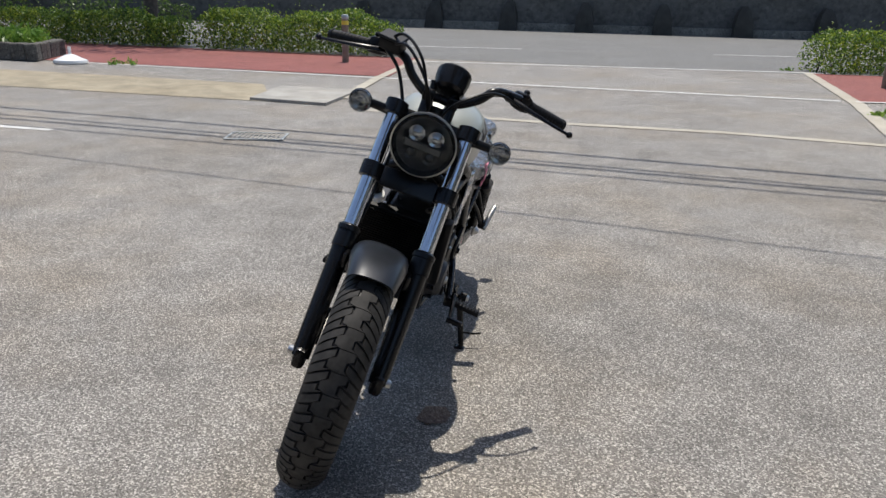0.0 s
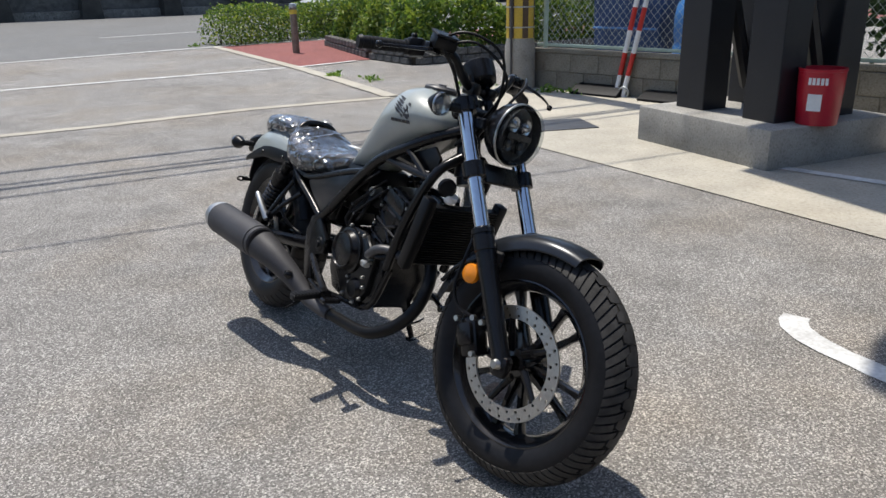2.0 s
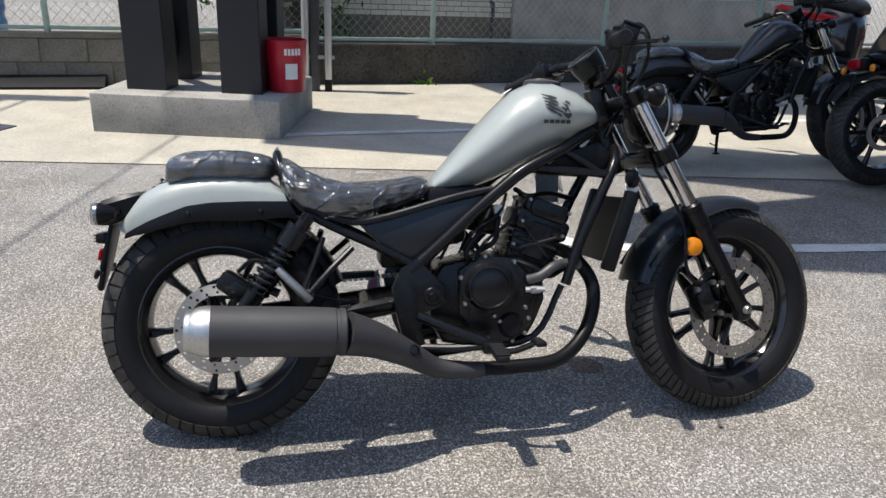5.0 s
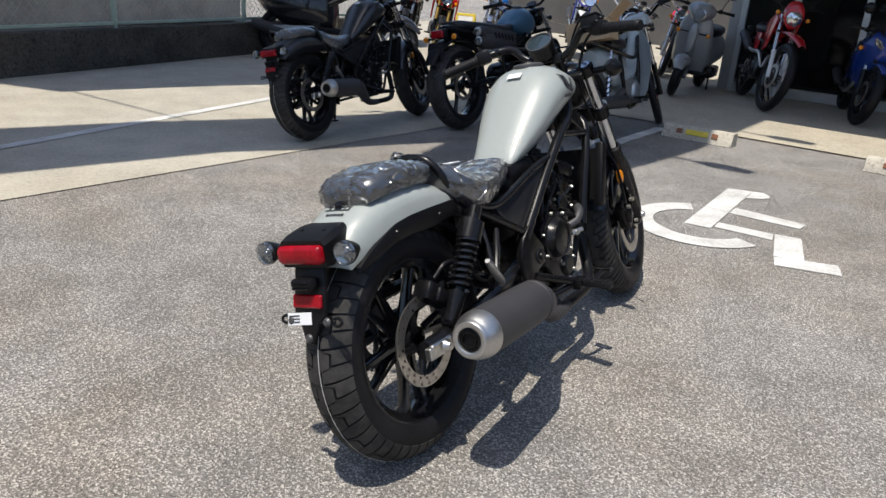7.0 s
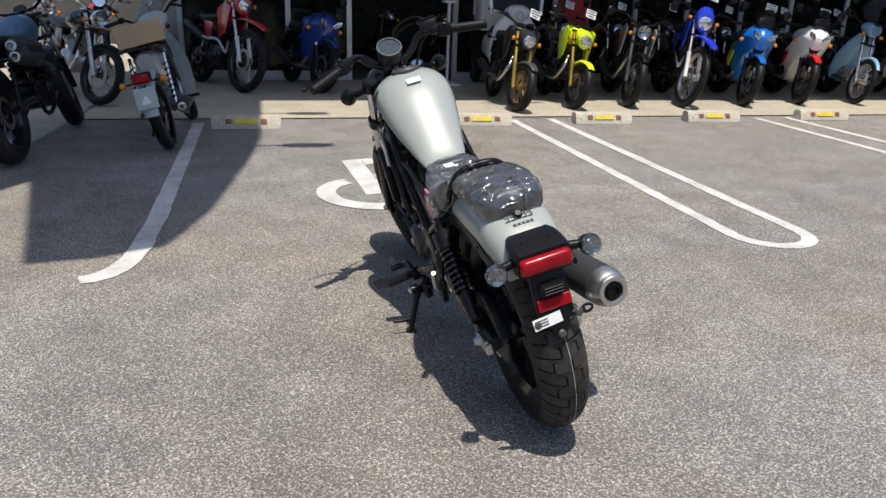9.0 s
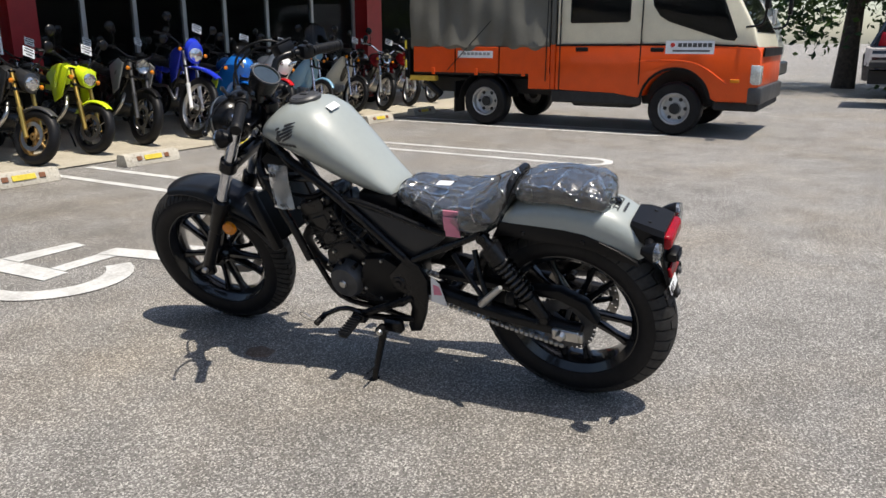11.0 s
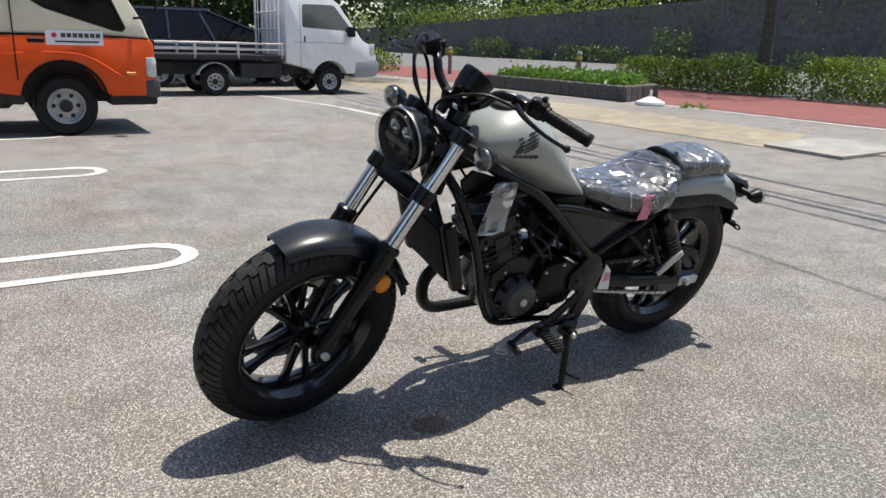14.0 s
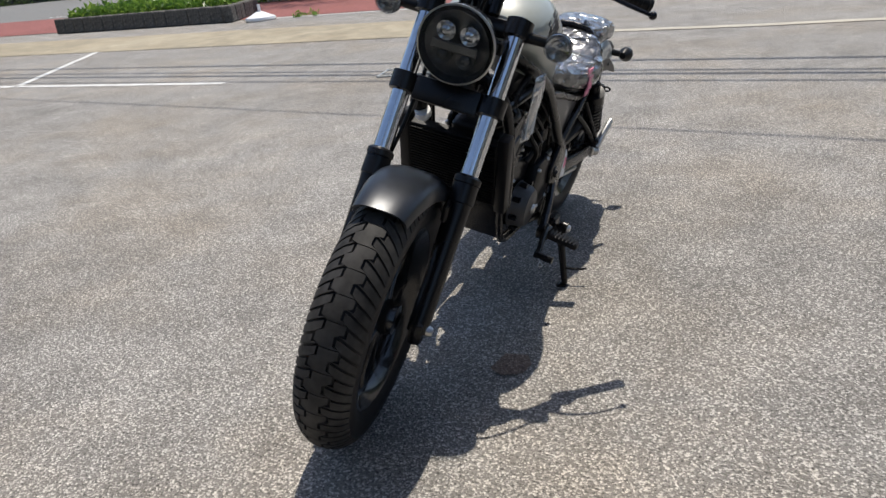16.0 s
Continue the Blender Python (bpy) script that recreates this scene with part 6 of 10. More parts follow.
plate(bm, [(4.76, 2.80), (3.40, 2.75), (2.92, 0.86), (2.66, 0.42), (2.47, -0.07), (2.21, -0.60), (2.0, 0.31), (1.85, 0.97), (1.58, 0.93), (1.27, 0.80), (1.09, 0.20), (0.88, -1.2), (0.80, -2.0), (0.76, -7.0), (3.3, -7.0), (3.3, -2.0), (3.1, -1.3), (3.60, -0.09), (4.05, 0.86)], 0.18, Matrix.Translation((0, 0, 6.1)))
part("shade_board", bm, STEEL_BLACK, sign, "unseen overhead board outlined to cast the shade on the ground")
# second added board, out of view; its outline is the fence-side shade, sun-shifted
side = [(5.35, -1.3), (5.15, -2.1), (4.95, -2.75), (4.75, -3.3), (4.65, -4.2), (4.8, -4.9), (6.0, -5.4), (8.3, -5.2), (8.0, -1.0), (6.2, -1.0)]
part("side_shade_board", plate(bmesh.new(), [(x + 0.09, y + 1.86) for x, y in side], 0.18, Matrix.Translation((0, 0, 6.1))), STEEL_BLACK, sign)
# added thin rod out of view, joining the two boards
part("tie_rod", rod(bmesh.new(), (3.0, 0.45, 6.1), (5.6, 0.5, 6.1), 0.014, seg=8), STEEL_BLACK, sign)
# floodlights out of view as well; only their shadows reach the ground
for x, y in ((0.44, -1.59), (0.34, -3.14)):
    fl = part("floodlight", lathe(bmesh.new(), [(0, -0.20), (0.06, -0.19), (0.085, -0.05), (0.085, 0.1), (0.05, 0.2), (0, 0.2)], 18, axis_to((x, y, 6.15), (1, 0, 0.1))), GREYMET, sign, "grey floodlight on an arm")
    part("arm", rod(bmesh.new(), (x + 0.15, y, 6.15), (x + 0.75, y - 0.05, 6.1), 0.02, seg=8), STEEL_BLACK, fl)

# pole, cables
pole = thing("utility_pole", Matrix.Translation((4.99, 5.22, 0)), "concrete utility pole with yellow and black bands", "utility pole")
part("shaft", lathe(bmesh.new(), [(0.185, 0), (0.182, 0.5), (0.166, 0.58), (0.16, 1.0), (0.12, 8.6), (0.0, 8.6)], 28), FOUNDATION, pole)
YELLOW_BAND = material("yellow_band", (0.62, 0.42, 0.05), 0.6, vary=0.15)
BROWN_BAND = material("dark_band", (0.09, 0.055, 0.03), 0.6, vary=0.2)
part("warning_sleeve", lathe(bmesh.new(), [(0.1635, 0.6), (0.168, 0.602), (0.163, 1.9), (0.158, 1.902)], 28, None, True), YELLOW_BAND, pole, "yellow plastic warning sleeve")
for k in range(6):
    a = 2 * math.pi * k / 6 + 0.2
    bm = bmesh.new()
    loft(bm, [[(r * math.cos(a + t), r * math.sin(a + t), z) for t, r in ((-0.22, 0.1685), (0.0, 0.1712), (0.22, 0.1685), (0.22, 0.160), (-0.22, 0.160))] for z in (0.605, 1.895)])
    part("band", bm, BROWN_BAND, pole)
bm = bmesh.new()
for z in (0.95, 1.2, 0.72):
    lathe(bm, [(0.170, z), (0.174, z), (0.174, z + 0.015), (0.170, z + 0.015)], 24, None, True)
part("strap", bm, GALV, pole)
part("conduit", tube(bmesh.new(), [(-0.19, -0.06, 0.0), (-0.176, -0.06, 2.0), (-0.15, -0.05, 4.0)], 0.014, 8, 3), GREYMET, pole)
for z in (6.2, 6.9, 7.22):
    part("cross_arm", box(bmesh.new(), (0.07, 3.0, 0.07), (-0.02, -0.70, z)), GALV, pole)
for (x0, y0), (x1, y1), z, r in (((-12, 7.30), (5.0, 5.85), 7.0, 0.030), ((-12, 6.95), (5.0, 5.40), 7.0, 0.022), ((-12, 6.55), (5.0, 5.2), 6.6, 0.03), ((-12, 6.1), (5.0, 4.95), 6.4, 0.018), ((-12, 5.55), (5.0, 3.20), 6.0, 0.010)):
    solid("overhead_cable", tube(bmesh.new(), [(x0, y0, z + 0.25), ((x0 + x1) / 2, (y0 + y1) / 2, z), (x1, y1, z + 0.2)], r, 6, 8), PLASTIC, "black overhead cable along the street", "cable", "overhead cables")

# barrier poles leaning on the wall
WARN_RED = material("warning_red", (0.55, 0.03, 0.02), 0.5, vary=0.1)
for off in (0.0, 0.11):
    a, b = Vector((5.30, 3.93 - off, 0.0)), Vector((5.55, 3.72 - off * 1.4, 1.9))
    root = thing("warning_pole", Matrix(), "red and white striped warning pole leaning on the wall", "warning pole", "striped warning poles")
    for k in range(8):
        part("stripe", rod(bmesh.new(), a + (b - a) * (k / 8), a + (b - a) * ((k + 1) / 8), 0.027, seg=12), WARN_RED if k % 2 else WHITE, root)
    if off:
        part("ring_foot", lathe(bmesh.new(), [(0.055 + 0.012 * math.cos(t), 0.012 * math.sin(t)) for t in (k * math.pi / 4 for k in range(8))], 20, axis_to((5.29, 3.80, 0.06), (1, 0.3, 0.1)), True), GALV, root)

# loose kerb ramps and grates by the wall
for m_, w_, d_ in ((pose(5.33, 4.15, 0, 0, 0, 100), 0.62, 0.42), (pose(5.55, 3.05, 0, 0, 0, 98), 1.05, 0.55)):
    root = thing("kerb_ramp", m_, "black rubber kerb ramp lying by the wall", "kerb ramp", "kerb ramps")
    bm = bmesh.new()
    loft(bm, [[(x, -d_ / 2, 0), (x, d_ / 2, 0), (x, d_ / 2, 0.03), (x, 0.1, 0.10), (x, -d_ / 2, 0.11)] for x in (-w_ / 2, w_ / 2)])
    part("body", bm, RUBBER, root)
    for k in range(4):
        part("rib", box(bmesh.new(), (w_, 0.02, 0.012), (0, -d_ / 2 + 0.05 + 0.06 * k, 0.112), None, 0.003), RUBBER, root)
for m_, w_, d_ in ((pose(4.18, 5.02, 0.008, 0, 0, -25), 0.42, 0.28), (pose(-2.45, 3.9, 0.004, 0, 0, 15), 0.5, 0.36)):
    root = thing("drain_grate", m_, "grey steel drain grate in the ground", "drain grate", "drain grates")
    bm = bmesh.new()
    for sx, sy, px, py in ((w_, 0.02, 0, d_ / 2), (w_, 0.02, 0, -d_ / 2), (0.02, d_, w_ / 2, 0), (0.02, d_, -w_ / 2, 0)):
        box(bm, (sx, sy, 0.012), (px, py, 0.004))
    part("frame", bm, GALV, root)
    part("pit", box(bmesh.new(), (w_ - 0.02, d_ - 0.02, 0.002), (0, 0, 0.0005)), BLACK_MATT if m_.translation.x > 0 else FOUNDATION, root)
    for k in range(12):
        part("bar", box(bmesh.new(), (0.012, d_ - 0.02, 0.008), (-w_ / 2 + w_ * (k + 0.5) / 12, 0, 0.005)), GREYMET if m_.translation.x > 0 else FOUNDATION, root)
solid("manhole_cover", plate(bmesh.new(), [(3.35, 3.35), (3.1, 2.9), (3.75, 2.65), (3.95, 3.1)], 0.01, Matrix.Translation((0, 0, 0.008))), GREYMET, "dark steel cover plate set in the concrete", "cover plate")
solid("steel_plate", plate(bmesh.new(), [(-3.72, 6.3), (-2.68, 6.18), (-2.8, 7.7), (-3.95, 7.75)], 0.035, Matrix.Translation((0, 0, 0.02))), FOUNDATION, "grey brown steel ramp plate at the street edge", "steel plate")

# red pail without lettering
pail = thing("oil_pail", pad @ Matrix.Translation((-0.13, -0.61, 0.275)), "red metal pail with a white label", "pail")
PAIL_RED = material("red_pail_paint", (0.45, 0.012, 0.03), 0.35, vary=0.08)
part("body", lathe(bmesh.new(), [(0.0, 0), (0.13, 0), (0.132, 0.01), (0.142, 0.2), (0.144, 0.205), (0.148, 0.35), (0.152, 0.352), (0.152, 0.37), (0.14, 0.37), (0.138, 0.30), (0.0, 0.30)], 36), PAIL_RED, pail)
bm = bmesh.new()
for k in range(5):
    a0, a1 = radians(188 + 10 * k), radians(195 + 10 * k)
    loft(bm, [[(r * math.cos(a), r * math.sin(a), z) for a, r in ((a0, 0.150), (a1, 0.150), (a1, 0.143), (a0, 0.143))] for z in (0.27, 0.315)])
part("maker_bars", bm, WHITE, pail)
bm = bmesh.new()
loft(bm, [[(r * math.cos(a), r * math.sin(a), z) for a, r in ((radians(190), 0.147), (radians(205), 0.148), (radians(225), 0.147), (radians(225), 0.139), (radians(190), 0.139))] for z in (0.10, 0.21)])
part("paper_label", bm, WHITE, pail)

# posts with meter box beside the wall
PIPE_STEEL = material("bright_pipe_steel", (0.62, 0.63, 0.63), 0.35, 0.7, vary=0.1)
root = thing("pipe_stand", Matrix.Translation((5.50, 0.60, 0)), "grey steel pipe stand with a white meter box", "pipe stand")
for y in (0.10, -0.11):
    part("pipe", rod(bmesh.new(), (0, y, 0), (0, y, 2.6), 0.034, seg=14), PIPE_STEEL, root)
    part("base_sleeve", rod(bmesh.new(), (0, y, 0), (0, y, 0.12), 0.036, seg=14), PLASTIC, root)
part("cross_bar", box(bmesh.new(), (0.03, 0.34, 0.03), (0.02, 0, 0.32)), GALV, root)
part("cable", tube(bmesh.new(), [(0.03, 0.02, 0), (0.04, 0.02, 0.6), (0.03, 0.0, 1.4), (0.03, 0.03, 2.6)], 0.05, 10, 4), GREYMET, root)
part("meter_box", box(bmesh.new(), (0.14, 0.2, 0.4), (-0.02, -0.26, 1.45), None, 0.01), WHITE, root, "white meter box")

# blue bins behind the fence
BLUE = material("blue_plastic", (0.045, 0.17, 0.42), 0.4, vary=0.12, scale=3)
DARK_BLUE = material("dark_blue_sheet", (0.012, 0.045, 0.14), 0.5, vary=0.2, scale=3, bump=0.002)
root = thing("waste_skip", Matrix.Translation((7.55, 5.40, 0)) @ Matrix.Rotation(radians(8), 4, "Z"), "dark blue metal skip behind the fence", "skip")
part("body", box(bmesh.new(), (1.3, 1.05, 1.5), (0, 0, 0.8), None, 0.05, 2, (1.06, 1.06)), DARK_BLUE, root)
part("rim", box(bmesh.new(), (1.42, 1.16, 0.06), (0, 0, 1.5), None, 0.01), DARK_BLUE, root)
part("rail", rod(bmesh.new(), (-0.70, -0.5, 0.62), (-0.70, 0.5, 0.62), 0.015, seg=8), BLUE, root)
for sx in (-0.5, 0.5):
    part("runner", box(bmesh.new(), (0.12, 1.0, 0.1), (sx, 0, 0.05)), DARK_BLUE, root)
root = thing("round_tank", Matrix.Translation((7.15, 4.28, 0)), "light blue plastic tank with a rounded shoulder", "tank")
part("body", lathe(bmesh.new(), [(0.0, 0.05), (0.31, 0.05), (0.33, 0.10), (0.33, 0.42), (0.315, 0.45), (0.315, 0.50), (0.33, 0.53), (0.33, 0.80), (0.30, 0.94), (0.22, 1.03), (0.10, 1.07), (0.0, 1.07)], 36), BLUE, root)
part("lid", lathe(bmesh.new(), [(0.13, 1.05), (0.14, 1.06), (0.14, 1.10), (0.12, 1.12), (0.0, 1.12)], 24), BLUE, root)
part("foot_ring", lathe(bmesh.new(), [(0.26, 0.0), (0.31, 0.0), (0.31, 0.06), (0.26, 0.06)], 28, None, True), BLUE, root)
part("outlet_pipe", tube(bmesh.new(), [(0.05, -0.25, 0.95), (0.0, -0.42, 1.05), (-0.02, -0.5, 0.95), (0.0, -0.42, 0.78), (0.02, -0.33, 0.72)], 0.05, 12, 5), WHITE, root, "white bent plastic pipe")

# bollards
BOLLARD = material("weathered_bollard", (0.24, 0.20, 0.155), 0.55, 0.4, vary=0.2, scale=9)


def bollard(m):
    root = thing("bollard", m, "brownish grey metal bollard with a yellow band", "bollard", "street bollards")
    part("post", lathe(bmesh.new(), [(0.07, 0), (0.07, 0.84), (0.06, 0.85)], 20), BOLLARD, root)
    part("cap", lathe(bmesh.new(), [(0.068, 0.85), (0.074, 0.86), (0.074, 0.90), (0.058, 0.935), (0.0, 0.945)], 20), GALV, root)
    part("reflector_band", lathe(bmesh.new(), [(0.0715, 0.74), (0.073, 0.741), (0.073, 0.82), (0.0715, 0.821)], 20, None, True), STOP_YELLOW, root)
    return root


b0 = bollard(Matrix.Translation((-4.83, 12.8, 0.01)))
for x, y in ((5.22, 12.4), (-21.8, 12.9), (-14.0, 12.2)):
    copy_thing(b0, Matrix.Translation((x, y, 0.0 if y < 12 else 0.01)))
root = thing("flag_foot", pose(-8.93, 9.75, 0.0), "white plastic flag base on the pavement", "flag base")
part("tank", lathe(bmesh.new(), [(0.0, 0), (0.27, 0), (0.29, 0.03), (0.28, 0.07), (0.18, 0.11), (0.10, 0.15), (0.05, 0.17), (0, 0.17)], 28), WHITE, root)
part("socket", lathe(bmesh.new(), [(0.03, 0.15), (0.028, 0.30), (0.02, 0.30), (0.02, 0.2)], 14), WHITE, root)
root = thing("hoop_barrier", Matrix.Translation((-27.5, 10.6, 0.01)), "white hoop barrier on the pavement", "barrier")
part("hoop", tube(bmesh.new(), [(0, -0.25, 0), (0, -0.25, 0.75), (0, 0, 1.0), (0, 0.25, 0.75), (0, 0.25, 0)], 0.05, 10, 5), WHITE, root)

# far retaining wall with buttresses
FAR_WALL = ground_material("far_wall_concrete", (0.105, 0.103, 0.098), (0.125, 0.122, 0.116), (0.075, 0.073, 0.069), 8, patch=0.45, bump=0.001)
far = [(-95, 37.0, 2.3), (-70, 35.5, 2.6), (-45, 36, 3.4), (-20, 38.5, 4.6), (0, 41, 6.0), (30, 43, 7.0), (90, 46, 7.5)]
bm = bmesh.new()
loft(bm, [[(x, y, -0.1), (x, y + 0.5, -0.1), (x, y + 0.5, h), (x, y - 0.02, h)] for x, y, h in far])
solid("retaining_wall", bm, FAR_WALL, "long stained concrete retaining wall across the road", "wall", kind="structure")
# added dark strip along the wall's foot, standing for a guard rail's shadow
bm = bmesh.new()
loft(bm, [[(x, y - 0.5, 0), (x, y - 0.02, 0), (x, y - 0.02, 0.42), (x, y - 0.4, 0.40), (x, y - 0.5, 0.1)] for x, y, h in far if x > -25])
solid("wall_shadow_strip", bm, DARKWALL, "dark strip at the wall's foot in place of the guard rail's shadow", "kerb", kind="structure")
BUTT = material("buttress_dark", (0.035, 0.034, 0.03), 0.9, vary=0.3, scale=2)
for k in range(-2, 13):
    x = -5.35 + 4.02 * k
    y = 40.3 + 0.06 * x
    bm = bmesh.new()
    loft(bm, [[(x - w, y - d, z), (x + w, y - d, z), (x + w, y + 0.6, z), (x - w, y + 0.6, z)] for z, w, d in ((0, 0.50, 0.55), (0.8, 0.42, 0.45), (1.3, 0.28, 0.2), (1.55, 0.12, 0.0))])
    solid("wall_buttress", bm, BUTT, "dark tapered buttress at the foot of the wall", "buttress", "buttresses of the far wall")
# elevated road far behind
slab("viaduct_deck", (120, 10, 1.6), (-75, 62, 9.0), FOUNDATION, "grey concrete deck of a distant elevated road", "viaduct")
for k in range(6):
    slab("viaduct_pier", (2.2, 2.2, 8.2), (-118 + 17 * k, 60, 4.1), FOUNDATION, "grey concrete pier of a distant elevated road", "pier")

# ---- vehicles ----
ORANGE = material("orange_truck_paint", (0.72, 0.080, 0.006), 0.38, vary=0.05, coat=0.2, spec=0.3)
CREAM = material("cream_truck_paint", (0.70, 0.65, 0.50), 0.32, vary=0.05, coat=0.4)
CANVAS = material("olive_canvas", (0.13, 0.125, 0.105), 0.75, vary=0.18, scale=2, fine=120, bump=0.001)
CAR_GLASS = glass("car_glass", (0.10, 0.12, 0.13), 0.03, 0.55)
CAB_GLASS = glass("cab_glass", (0.42, 0.47, 0.48), 0.03, 0.40)
CAR_DARK = material("dark_blue_car_paint", (0.012, 0.015, 0.025), 0.2, vary=0.1, coat=0.8)
HUB = material("painted_wheel_hub", (0.46, 0.46, 0.455), 0.38, 0.6, vary=0.15)
CHASSIS = material("chassis_black", (0.02, 0.02, 0.02), 0.7, vary=0.3)
BUMPER = material("grey_bumper", (0.30, 0.31, 0.32), 0.5, vary=0.08)
HEADLAMP = material("headlamp_cover", (0.62, 0.63, 0.60), 0.12, 0.3, vary=0.15, scale=30, coat=0.5)


def road_wheel(root, p, r, w, s, holes=6):
    """A truck or car wheel; s is the side of x that shows."""
    m = axis_to(p, (s, 0, 0))
    bm = bmesh.new()
    lathe(bm, [(r * 0.58, -w / 2), (r * 0.9, -w / 2), (r * 0.985, -w * 0.36), (r, -w * 0.2), (r, w * 0.2), (r * 0.985, w * 0.36), (r * 0.9, w / 2), (r * 0.60, w / 2 - 0.005), (r * 0.56, w * 0.2)], 44, m, True)
    wheel = part("wheel", bm, RUBBER, root, "black road tyre with pressed steel rim")
    bm = bmesh.new()
    lathe(bm, [(r * 0.60, w * 0.44), (r * 0.57, w * 0.46), (r * 0.54, w * 0.42), (r * 0.52, w * 0.12), (r * 0.42, w * 0.02), (r * 0.24, w * 0.06), (r * 0.20, w * 0.26), (r * 0.08, w * 0.28), (0, w * 0.28)], 36, m, caps=False)
    part("rim", bm, HUB, wheel)
    bm = bmesh.new()
    for k in range(holes):
        a = 2 * math.pi * k / holes
        lathe(bm, [(0, 0.008), (r * 0.07, 0.007), (r * 0.075, 0)], 10, m @ Matrix.Translation((r * 0.38 * math.cos(a), r * 0.38 * math.sin(a), w * 0.035)))
    part("rim_hole", bm, CHASSIS, wheel)
    part("hub_cap", lathe(bmesh.new(), [(r * 0.20, w * 0.05), (r * 0.205, w * 0.27), (r * 0.16, w * 0.30), (r * 0.08, w * 0.31), (0, w * 0.31)], 20, m), CHASSIS, wheel)
    return wheel


def side_panel(outline, x, th, bevel=0.01):
    return plate(bmesh.new(), outline, th, Matrix.Translation((x, 0, 0)) @ YZ, bevel)


def arch(yc, zc, r, a0=0, a1=180, n=10):
    return [(yc + r * math.cos(radians(a0 + (a1 - a0) * k / n)), zc + r * math.sin(radians(a0 + (a1 - a0) * k / n))) for k in range(n + 1)]


def crew_truck():
    root = thing("crew_cab_truck", Matrix(), "orange and cream crew cab truck with olive canvas bed", "truck")
    xe, xw = -7.15, -8.95
    xc, wd = (xe + xw) / 2, xe - xw
    # lower cab in orange, with the front wheel arch
    low = [(-2.2, 0.50), (-1.06, 0.46)] + arch(-0.69, 0.38, 0.40, 168, 12) + [(-0.22, 0.42), (0.16, 0.42), (0.24, 0.62), (0.235, 0.98), (0.20, 1.03), (-0.4, 1.06), (-2.2, 1.045)]
    part("cab_lower", side_panel(low, xc, wd, 0.03), ORANGE, root, "orange lower cab body")
    up = [(-2.2, 1.048), (-0.4, 1.063), (0.20, 1.033), (0.14, 1.22), (-0.28, 1.95), (-0.45, 2.06), (-2.1, 2.08), (-2.2, 2.0)]
    cab = part("cab_upper", side_panel(up, xc, wd - 0.03, 0.04), CREAM, root, "cream upper cab body")
    for s, x in ((1, xe - 0.012), (-1, xw + 0.012)):
        for name, o in (("rear_window", [(-2.0, 1.345), (-1.98, 1.33), (-1.32, 1.335), (-1.29, 1.36), (-1.29, 1.86), (-1.32, 1.9), (-1.98, 1.9), (-2.0, 1.87)]),
                        ("front_window", [(-0.99, 1.56), (-0.98, 1.50), (-0.90, 1.39), (-0.80, 1.33), (-0.2, 1.14), (-0.10, 1.13), (-0.07, 1.17), (-0.36, 1.86), (-0.44, 1.9), (-0.96, 1.9), (-0.99, 1.86)])):
            w = part(name, side_panel(o, x, 0.02, 0.004), CAB_GLASS, cab, "dark cab window")
            cy, cz = sum(p[0] for p in o) / len(o), sum(p[1] for p in o) / len(o)
            ring = [(cy + (y - cy) * 1.06, cz + (z - cz) * 1.07) for y, z in o]
            part("window_seal", side_panel(ring, x - 0.006 * s, 0.02, 0.004), PLASTIC, cab)
        for y in (-2.14, -1.12):
            part("door_gap", box(bmesh.new(), (0.012, 0.012, 1.25), (x + 0.014 * s, y, 1.12 + (0.1 if y > -1.5 else 0))), PLASTIC, cab)
        for y in (-1.85, -0.92):
            part("door_handle", box(bmesh.new(), (0.03, 0.16, 0.05), (x + 0.02 * s, y, 1.0), None, 0.01), PLASTIC, cab)
    part("windscreen", loft(bmesh.new(), [[(xw + 0.12, 0.155, 1.20), (xe - 0.12, 0.155, 1.20), (xe - 0.12, 0.135, 1.20), (xw + 0.12, 0.135, 1.20)], [(xw + 0.16, -0.25, 1.92), (xe - 0.16, -0.25, 1.92), (xe - 0.16, -0.27, 1.92), (xw + 0.16, -0.27, 1.92)]]), CAR_GLASS, cab, "sloping cab windscreen")
    for s, x in ((1, xe), (-1, xw)):
        part("belt_line", side_panel([(-2.2, 1.036), (-0.4, 1.052), (0.18, 1.024), (0.18, 1.042), (-0.4, 1.074), (-2.2, 1.058)], x, 0.008, 0.0), PLASTIC, cab)
        part("side_sill", box(bmesh.new(), (0.05, 1.16, 0.15), (x - 0.03 * s, -1.66, 0.42), None, 0.015), CHASSIS, root)
        part("arch_trim", plate(bmesh.new(), arch(-0.69, 0.38, 0.425, 172, 8, 14) + arch(-0.69, 0.38, 0.395, 8, 172, 14), 0.012, Matrix.Translation((x, 0, 0)) @ YZ), PLASTIC, root)
        part("fender_crease", tube(bmesh.new(), [(x - 0.004 * s, -1.2, 0.86), (x + 0.002 * s, -0.8, 0.88), (x + 0.002 * s, -0.45, 0.84), (x - 0.002 * s, -0.10, 0.62)], 0.012, 8, 4), ORANGE, cab)
        part("corner_lamp", box(bmesh.new(), (0.03, 0.10, 0.20), (x - 0.002 * s, 0.19, 0.74), None, 0.012, 2), HEADLAMP, root)
    part("bumper", box(bmesh.new(), (wd + 0.02, 0.16, 0.20), (xc, 0.20, 0.50), None, 0.03, 2), GREYMET, root, "dark grey front bumper")
    part("wheel_well", box(bmesh.new(), (wd - 0.56, 0.92, 0.55), (xc, -0.69, 0.62), None, 0.02), CHASSIS, root)
